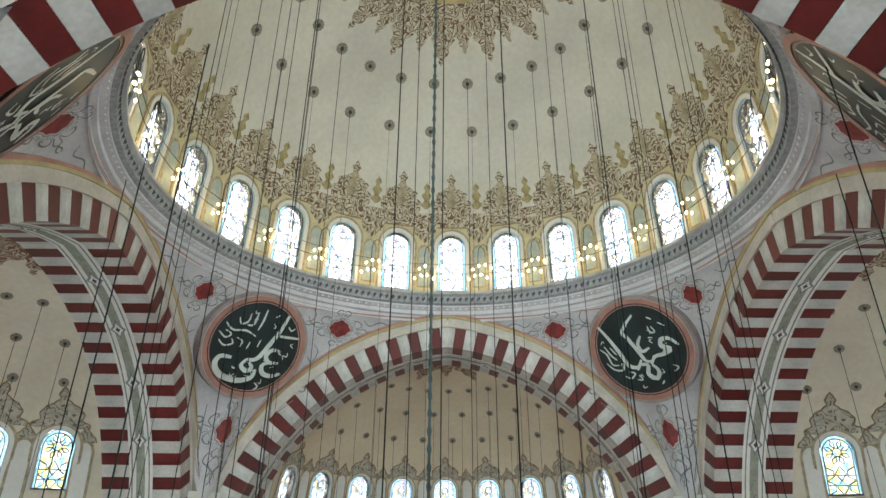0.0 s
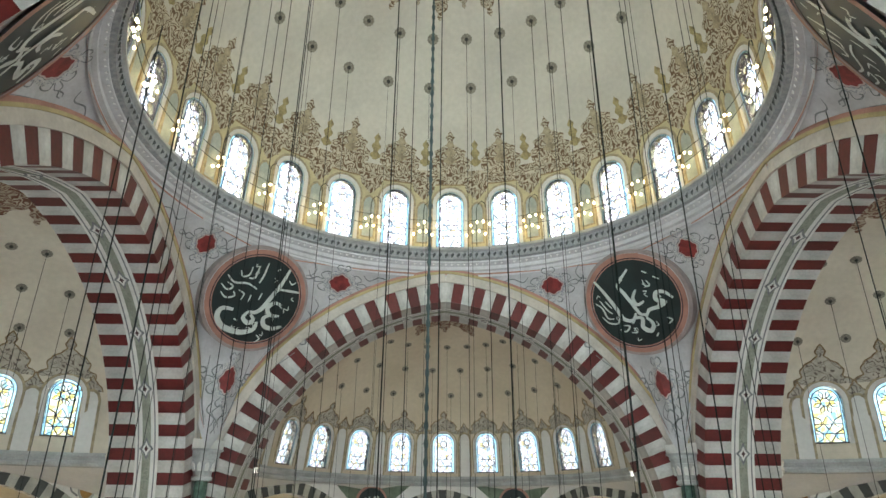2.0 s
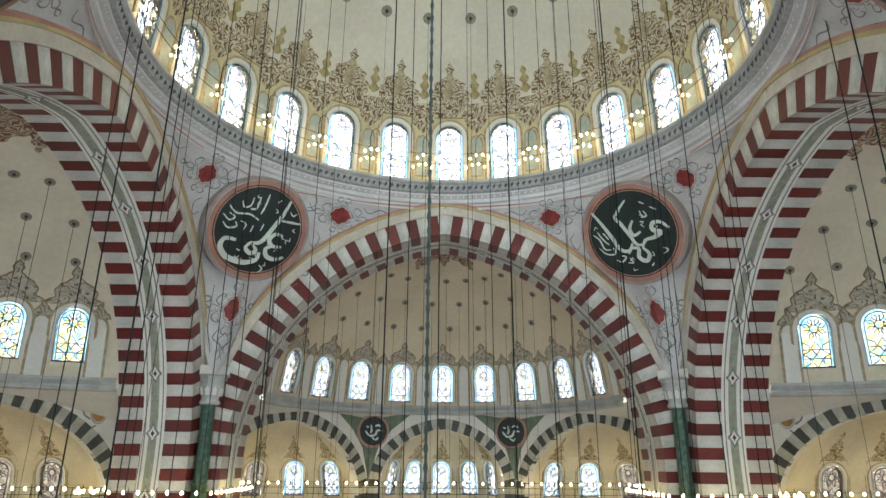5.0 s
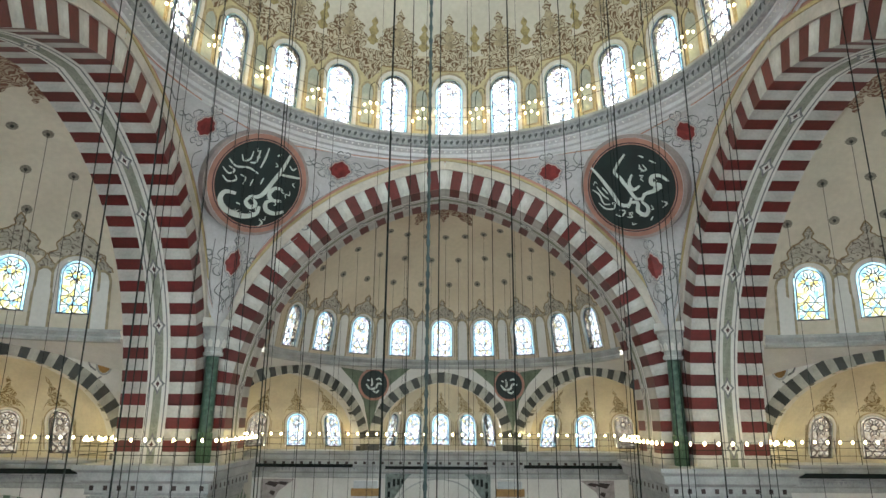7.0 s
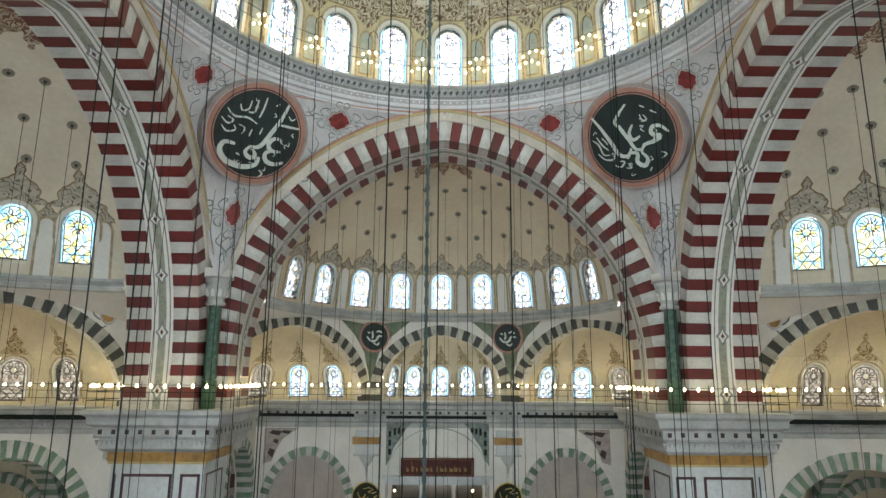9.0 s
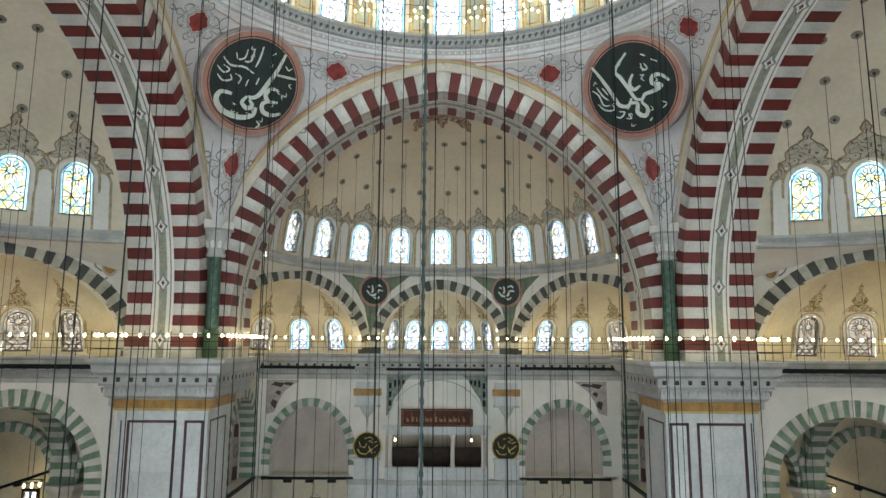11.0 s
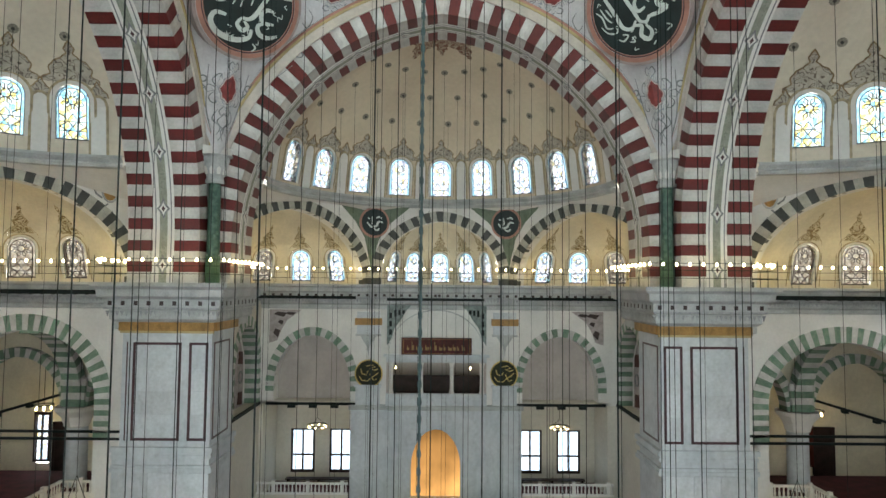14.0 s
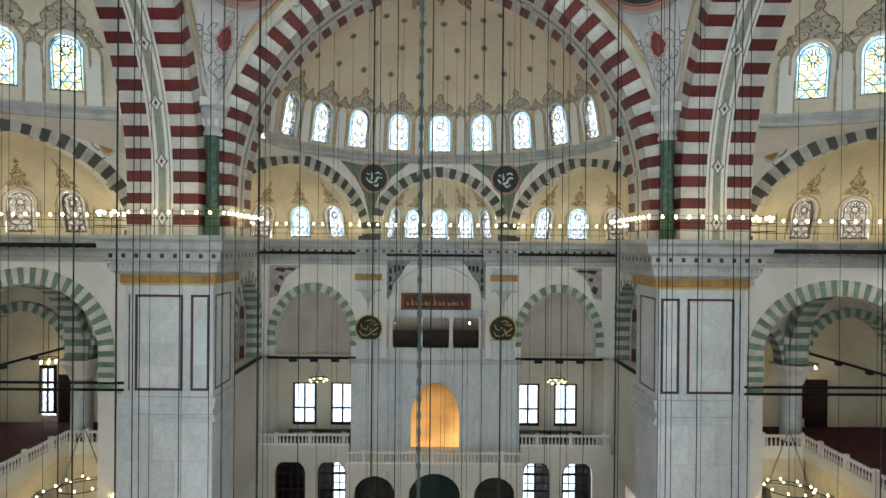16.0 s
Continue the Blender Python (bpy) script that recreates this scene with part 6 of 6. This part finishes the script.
STROKES_B = (
    (0.14, (-1.55, 1.45), (-1.25, 0.8), (-0.95, 0.0), (-0.75, -0.6), (-0.35, -0.75), (-0.1, -0.45)),
    (0.13, (0.2, 1.6), (-0.5, 1.0), (-0.35, 0.6), (-0.12, 0.0), (0.1, -0.55), (0.45, -0.6)),
    (0.15, (1.75, -0.15), (1.45, 0.2), (1.1, 0.25), (1.0, -0.05), (1.35, -0.25), (1.0, -0.4), (0.55, -0.45), (0.3, -0.75)),
    (0.15, (0.3, -0.75), (0.5, -1.1), (0.3, -1.4), (0.0, -1.15), (0.1, -0.75), (-0.3, -0.65)),
    (0.12, (0.25, 0.6), (0.0, 0.25), (0.1, -0.1), (0.45, 0.0)),
    (0.06, (-1.85, 0.4), (-1.6, 0.1), (-1.5, -0.4), (-1.2, -0.5)), (0.06, (-1.6, 0.5), (-1.4, 0.0), (-1.2, -0.25)), (0.06, (-1.75, -0.3), (-1.5, -0.65), (-1.1, -0.75), (-0.95, -0.5)), (0.05, (-1.35, 0.4), (-1.15, 0.0)),
    (0.06, (-1.1, -1.05), (-0.85, -1.2), (-0.6, -1.0), (-0.85, -0.9)), (0.05, (-0.6, -1.3), (-0.35, -1.35), (-0.45, -1.1)),
    (0.06, (0.7, 0.95), (0.75, 0.65), (0.95, 0.65), (0.85, 0.9)), (0.05, (1.2, 1.0), (1.45, 0.8)), (0.05, (0.55, 0.45), (0.75, 0.4)), (0.05, (1.2, -0.95), (1.4, -1.1), (1.15, -1.25)), (0.05, (0.8, 1.35), (1.0, 1.2)), (0.05, (0.45, -1.7), (0.6, -1.55)),
)


for _seed, _name in ((11, "a"), (12, "b")):
    _r = random.Random(_seed)
    extra = []
    while len(extra) < 16:
        x, z = _r.uniform(-1.8, 1.8), _r.uniform(-1.7, 1.7)
        if 0.7 < math.hypot(x, z) < 1.8:
            q = _r.uniform(0, 6.28)
            extra.append((0.035, (x, z), (x + 0.13 * math.cos(q), z + 0.13 * math.sin(q)), (x + 0.2 * math.cos(q + 1.2), z + 0.2 * math.sin(q + 1.2))))
    if _name == "a":
        STROKES_A += tuple(extra)
    else:
        STROKES_B += tuple(extra)


def smooth_line(pts, n=5):
    out = []
    for i in range(len(pts) - 1):
        p0, p1, p2, p3 = (Vector(pts[max(0, min(len(pts) - 1, i + d))]) for d in (-1, 0, 1, 2))
        for j in range(n):
            t = j / n
            out.append(0.5 * (2 * p1 + (p2 - p0) * t + (2 * p0 - 5 * p1 + 4 * p2 - p3) * t * t + (3 * p1 - p0 - 3 * p2 + p3) * t ** 3))
    return out + [Vector(pts[-1])]


def stroke(fn, x0, z0, pts, w, off, scale=1.0, sx=1):
    """A flat brush stroke, wider in its middle."""
    line = smooth_line([(a * scale, b * scale) for a, b in pts])
    g = Geo()
    edge = []
    for i, p in enumerate(line):
        d = (line[min(i + 1, len(line) - 1)] - line[max(i - 1, 0)]).normalized()
        ww = w * scale * (0.55 + 0.6 * math.sin(math.pi * min(1, (i + 0.5) / len(line))))
        n = Vector((-d.y, d.x)) * ww
        edge.append(((p + n), (p - n)))
    for (a, b), (c, d) in zip(edge, edge[1:]):
        g.quad(*(fn(x0 + sx * q.x, z0 + q.y * 0.92, off) for q in (a, b, d, c)))
    return g


FLOWER_OUT = [(0.66 + 0.035 * math.cos(4 * t) + 0.05 * math.cos(8 * t), t) for t in steps(0, 2 * math.pi, 32)]


def flower(parent, fn, x0, z0, sx, sz):
    def ring(k0, k1, off):
        g = Geo()
        for (r0, t0), (r1, t1) in zip(FLOWER_OUT, FLOWER_OUT[1:]):
            g.quad(*(fn(x0 + sx * r * k * math.cos(t), z0 + sz * r * k * math.sin(t), off) for r, t, k in ((r0, t0, k0), (r1, t1, k0), (r1, t1, k1), (r0, t0, k1))))
        return g
    part("flower", ring(0.0, 0.92, 0.09), FLOWER, parent, "red painted flower")
    part("flower_rim", ring(0.92, 1.04, 0.1), PINK_PALE, parent)
    part("flower_edge", ring(1.04, 1.11, 0.09), FLOWER_EDGE, parent)
    part("scroll_field", ring(1.11, 1.62, 0.07), PEND_LACE, parent, "grey blue scrollwork round the flower")
    for s in (-1, 1):
        for q in (-1, 1):
            for curl in ([(1.0, 0.15), (1.3, 0.45), (1.1, 0.75), (0.8, 0.8), (0.9, 0.6)], [(0.2, 1.0), (0.45, 1.25), (0.25, 1.5), (0.05, 1.35)], [(1.05, 0.1), (1.5, 0.2), (1.7, 0.02), (2.0, 0.16), (2.2, 0.05)]):
                part("scroll", stroke(fn, x0, z0, [(s * a * sx, q * b * sz) for a, b in curl], 0.024, 0.08), FLOWER_EDGE, parent)


def edge_line(t, phi0, phi1, w, off):
    """A painted line that follows the pendentive's lower edge."""
    g = Geo()
    def at(phi, d):
        p = pendentive(phi, t)
        q = Vector((math.sin(radians(phi)), math.cos(radians(phi)), 0.4))
        return p - q * off + Vector((0, 0, d))
    ph = steps(phi0, phi1, 40)
    for a, b in zip(ph, ph[1:]):
        g.quad(at(a, 0), at(b, 0), at(b, w), at(a, w))
    return g


for k in range(4):
    m = CENTRE @ Matrix.Rotation(radians(-90 * k), 4, "Z")
    med = thing("roundel", m, "large dark green roundel with pale script strokes and a pink ring", "roundel", "pendentive roundels")
    turn = -1 if k in (0, 2) else 1        # towards the arch in the long axis
    x0, z0 = -0.12 * turn, 35.55
    side_a, side_b, up_a, up_b = (Vector(on_pendentive(x0 + dx, z0 + dz, 0)) for dx, dz in ((-2.5, 0), (2.5, 0), (0, -2.3), (0, 2.3)))
    mid_, across = (side_a + side_b + up_a + up_b) / 4, (side_b - side_a).normalized()
    upward = (up_b - up_a - across * (up_b - up_a).dot(across)).normalized()
    inward = across.cross(upward).normalized()
    inward = inward if inward.dot(Vector((mid_.x, mid_.y, 0))) < 0 else -inward
    board = lambda x, z, off: mid_ + across * x * 1.02 + upward * z * 1.07 + inward * (0.32 + off)
    mdisc = part("disc", polar(board, 0.0, 0.0, 0.0, 2.32, 0.16), BLACKGREEN, med)
    part("line", polar(board, 0.0, 0.0, 2.32, 2.37, 0.18, rings=1), PINK, med)
    part("dark_line", polar(board, 0.0, 0.0, 2.37, 2.44, 0.17, rings=1), PANEL_LINE, med)
    part("pink_ring", polar(board, 0.0, 0.0, 2.44, 2.68, 0.2, rings=2), PINK, med, "pink ring")
    part("rim_edge", Geo().grid(lambda t, o: board(2.86 * math.cos(t), 2.86 * 0.92 * math.sin(t), o), steps(0, 2 * math.pi, 48), (-1.0, 0.12)), MAUVE, med)
    part("outer_ring", polar(board, 0.0, 0.0, 2.68, 2.86, 0.12, rings=2), MAUVE, med, "mauve outer ring")
    for w, *pts in (STROKES_A if k in (3, 1) else STROKES_B):
        part("script_stroke", stroke(board, 0.0, 0.0, pts, w * 0.6, 0.2, 1.14), SCRIPT, mdisc)
    fl = thing("pendentive_paint", m, "red flowers and grey scrolls painted on a pendentive", "ornament", "pendentive paint", "structure")
    flower(fl, on_pendentive, -3.95 - (0.6 if turn < 0 else 0), 37.1, 0.98 if turn < 0 else 0.8, 0.58)
    flower(fl, on_pendentive, 3.95 + (0.6 if turn > 0 else 0), 37.1, 0.98 if turn > 0 else 0.8, 0.58)
    flower(fl, on_pendentive, 0.0, 31.5, 0.55, 0.95)
    for t, w, mat in ((0.955, 0.07, PINK), (0.915, 0.035, FLOWER_EDGE)):
        for p0, p1 in ((9, 43.5), (46.5, 81)):
            part("border_line", edge_line(t, p0, p1, w, 0.05), mat, fl, "painted border line")
    part("ring_line", edge_line(0.05, 0, 90, 0.09, 0.05), PINK, fl, "painted border line")
    for s in (-1, 1):
        for pts in ([(1.0, 32.6), (0.8, 31.0), (0.65, 30.2), (0.4, 29.3)], [(2.9, 33.3), (2.3, 32.7), (1.8, 32.5), (1.3, 32.2), (1.2, 31.8)], [(0.3, 30.5), (0.45, 30.0), (0.1, 29.6), (0.2, 29.2)], [(0.05, 30.3), (-0.25, 29.9), (0.05, 29.4), (-0.1, 28.9)], [(5.9, 37.6), (6.3, 37.4), (6.9, 37.6), (7.5, 37.5)], [(2.5, 37.8), (2.9, 37.5), (2.7, 37.2), (2.45, 37.4)], [(3.4, 36.2), (3.7, 35.9), (3.5, 35.4), (3.2, 35.6)], [(3.2, 34.6), (3.0, 34.1), (2.6, 33.5)]):
            part("scroll", stroke(on_pendentive, 0, 0, [(s * a, b / 0.92) for a, b in pts], 0.024, 0.07), FLOWER_EDGE, fl)
        for cx, cz in ((3.2, 33.9), (1.1, 31.9), (5.1, 36.2)):
            part("ring_mark", polar(on_pendentive, s * cx, cz, 0.12, 0.2, 0.08, 12, 1), FLOWER_EDGE, fl)

# ---- soffit diamonds on the great arches ----
dia = [(-0.3, 0.0), (-0.12, 0.2), (0.0, 0.48), (0.12, 0.2), (0.3, 0.0), (0.12, -0.2), (0.0, -0.48), (-0.12, -0.2)]
me_dia = Geo().prism([(x * 1.15, z * 1.15) for x, z in dia], -0.05, -0.03).mesh("diamond", FLOWER_EDGE)
me_dia2 = Geo().prism([(x * 0.75, z * 0.75) for x, z in dia], -0.06, -0.04).mesh("diamond_core", PAINT_WHITE)
me_dia3 = Geo().prism([(x * 0.35, z * 0.35) for x, z in dia], -0.07, -0.05).mesh("diamond_eye", PANEL_LINE)
for k in range(4):
    orn = thing("soffit_diamonds", bay(k), "painted diamonds along the arch soffit", "ornament", "soffit diamonds", "structure")
    yy = A + BAND + STRIP / 2
    spots = []
    for i in range(7):
        s = 0.9 + 2.95 * i
        if s < ZS - CORN:
            spots.append((-SPAN, CORN + s, 0.0))
        else:
            t = (s - (ZS - CORN)) / RI
            if t < APEX:
                spots.append((CC - RI * math.cos(t), ZS + RI * math.sin(t), t))
    for x, z, t in spots:
        for sx in (1, -1):
            base = Matrix.Diagonal((sx, 1, 1, 1)) @ Matrix.Translation((x, yy, z)) @ Matrix.Rotation(t, 4, "Y") @ Matrix.Rotation(radians(90), 4, "Z")
            for name, me in (("diamond", me_dia), ("diamond_core", me_dia2), ("diamond_eye", me_dia3)):
                part(name, me, None, orn, m=base)

# ---- exedra ornament ----
for k in (0,):
    for sx in (-1, 1):
        m = bay(k) @ Matrix.Translation((sx * 4.95, BV - 0.45, 25.95)) @ Matrix.Rotation(radians(-22 * sx), 4, "Z")
        ob = thing("small_roundel", m, "small dark roundel with pale script strokes between exedra arches", "roundel", "small roundels")
        circ = lambda r: [(r * math.cos(t), r * math.sin(t)) for t in steps(0, 2 * math.pi, 36)[:-1]]
        part("rim", Geo().prism(circ(1.16), -0.02, 0.1), PINK, ob, "pinkish rim")
        sdisc = part("disc", Geo().prism(circ(1.0), -0.06, 0.05), BLACKGREEN, ob)
        flat = lambda x, z, o: (x, -0.07, z)
        for pts, w in (([(-0.6, 0.0), (-0.3, -0.35), (0.1, -0.3), (0.3, 0.05), (0.65, 0.0)], 0.06), ([(-0.2, 0.45), (-0.15, 0.0), (-0.25, -0.15)], 0.05), ([(0.1, 0.35), (0.35, 0.45), (0.55, 0.3)], 0.05), ([(-0.1, -0.5), (0.2, -0.65), (0.35, -0.45)], 0.05), ([(-0.55, 0.35), (-0.35, 0.25)], 0.04)):
            part("script_stroke", stroke(flat, 0, 0, pts, w * 1.3, 0), SCRIPT, sdisc)

# ---- strings of bulbs ----
def bulb_string(name, pts, z, spacing, label, parent_m, wires=True, bracket=0.0):
    ob = thing(name, parent_m, label, "string lights", "light strings")
    line = [Vector((*p, z)) for p in pts]
    part("wire", Geo().tube(line, 0.014, 4), IRON, ob)
    total, rest = 0.0, spacing / 2
    for a, b in zip(line, line[1:]):
        L = (b - a).length
        s = rest
        while s < L:
            q = a + (b - a) * (s / L)
            part("bulb", bulb_mesh, None, ob, m=Matrix.Translation(q + Vector((0, 0, -0.06))))
            s += spacing
        rest = s - L
    return ob


for z, r_, of in ((40.35, 11.75, 0.0), (40.95, 11.75, 3.0)):
    ob = thing("drum_lights", CENTRE, "ring of warm bulbs on a wire before the dome windows", "string lights", "light strings")
    part("wire", Geo().tube([(r_ * math.sin(t), r_ * math.cos(t), z) for t in steps(0, 2 * math.pi, 96)], 0.014, 4), IRON, ob)
    for i in range(24):
        for d in (-2.7, -1.0, 0.8, 2.5):
            a = radians(15 * i + 8.5 + d + of * 0.4)
            part("bulb", bulb_mesh, None, ob, m=Matrix.Translation((r_ * math.sin(a), r_ * math.cos(a), z - 0.12 * abs(d))) @ Matrix.Scale(0.8, 4))
me_hook = Geo().tube([(0, 0, 39.3), (0, 0, 41.6), (0.06, 0, 42.0), (0.3, 0, 42.25), (0.5, 0, 42.1), (0.55, 0, 41.8)], 0.022, 5).mesh("hook", IRON)
for i in range(24):
    a = radians(15 * i + 8.5)
    tagged(part("lamp_hook", me_hook, None, m=CENTRE @ Matrix.Rotation(-a, 4, "Z") @ Matrix.Translation((0, 11.85, 0))), "thin dark iron lamp hook on the dome ledge", "hook", "lamp hooks")


def offset_run(o):
    pts = [Vector(p) for p in run]
    out = []
    for i, p in enumerate(pts):
        d1 = (p - pts[i - 1]).normalized() if i else None
        d2 = (pts[i + 1] - p).normalized() if i < len(pts) - 1 else None
        d1, d2 = d1 or d2, d2 or d1
        n1, n2 = Vector((d1.y, -d1.x)), Vector((d2.y, -d2.x))
        b = (n1 + n2).normalized()
        out.append(tuple(p + b / max(0.3, b.dot(n1)) * o))
    return out


for k in (0, 1):
    m = CENTRE if k == 0 else CENTRE @ Matrix.Translation((EAST, 0, 0)) @ Matrix.Diagonal((-1, 1, 1, 1))
    line = offset_run(0.85)
    bulb_string("cornice_lights", line, 22.5, 0.68, "string of warm bulbs along the cornice railing", m)
    rail = thing("cornice_railing", m, "thin dark iron railing on the cornice", "railing", "cornice railings")
    for z in (21.75, 22.15):
        part("rail", Geo().tube([(*p, z) for p in line], 0.016, 4), IRON, rail)
    for a, b in zip(line, line[1:]):
        a, b = Vector(a), Vector(b)
        n = max(1, int((b - a).length / 1.3))
        for i in range(n):
            p = a + (b - a) * (i / n)
            part("post", Geo().tube([(p.x, p.y, CORN), (p.x, p.y, 22.65)], 0.018, 4), IRON, rail)
    # dark bars and studs on the cornice face
    o1, o2 = offset_run(0.62), offset_run(0.84)
    studs, teeth = Geo(), Geo()
    for size, a, b in zip(CORNICE_SIZE, offset_run(0.5), offset_run(0.5)[1:]):
        a, b = Vector(a), Vector(b)
        lift = lambda z: CORN - (CORN - z) * size
        L = (b - a).length
        d = (b - a) / L
        nrm = Vector((d.y, -d.x))
        n = int(L / 0.62)
        for i in range(n):
            c = a + d * (L * (i + 0.5) / n)
            for geo, z0, z1, w_, dep in ((studs, 20.14, 20.36, 0.1, 0.03),):
                q = [c - d * w_, c + d * w_]
                geo.quad(*[(*(p + nrm * dep), lift(z)) for p, z in ((q[0], z0), (q[1], z0), (q[1], z1), (q[0], z1))])
        n = int(L / 0.24)
        for i in range(n):
            c = a + d * (L * (i + 0.5) / n) - nrm * 0.2
            p0, p1, tip = c - d * 0.11, c + d * 0.11, c + nrm * 0.03
            teeth.quad((*(p0 + nrm * 0.03), lift(19.86)), (*(p1 + nrm * 0.03), lift(19.86)), (*(c + nrm * 0.02), lift(19.55)))
            teeth.quad((*(p0 + nrm * 0.22), lift(20.04)), (*(p1 + nrm * 0.22), lift(20.04)), (*(p1 + nrm * 0.22), lift(19.95)), (*(p0 + nrm * 0.22), lift(19.95)))
    tagged(part("cornice_studs", studs, CARVED_DARK, m=m), "row of small dark studs on the cornice", "cornice ornament", kind="stuff")
    tagged(part("cornice_teeth", teeth, ORNAMENT, m=m), "row of small carved teeth below the cornice", "cornice ornament", kind="stuff")
    tagged(part("cornice_bar", Geo().box(-BV - 3, -18.4, BW - 0.95, BW - 0.78, 20.62, 20.86), IRON, m=m), "long dark light bar on the cornice", "light bar", "light bars")
    tagged(part("cornice_bar", Geo().box(-13.7, -6.2, BV - 0.98, BV - 0.8, 20.2, 20.42), IRON, m=m), "long dark light bar on the cornice", "light bar", "light bars")
tagged(part("cornice_bar", Geo().box(-3.9, 3.3, BV - 0.98, BV - 0.8, 20.1, 20.3), IRON, m=CENTRE), "long dark light bar on the cornice", "light bar", "light bars")

tagged(part("daylight", day, DAY), "bright overcast sky outside the windows", "sky", kind="structure")
tagged(part("daylight_fill", fill_day, DAY_FILL), "fill light added outside the unseen windows beside and behind the eye", "sky", kind="structure")
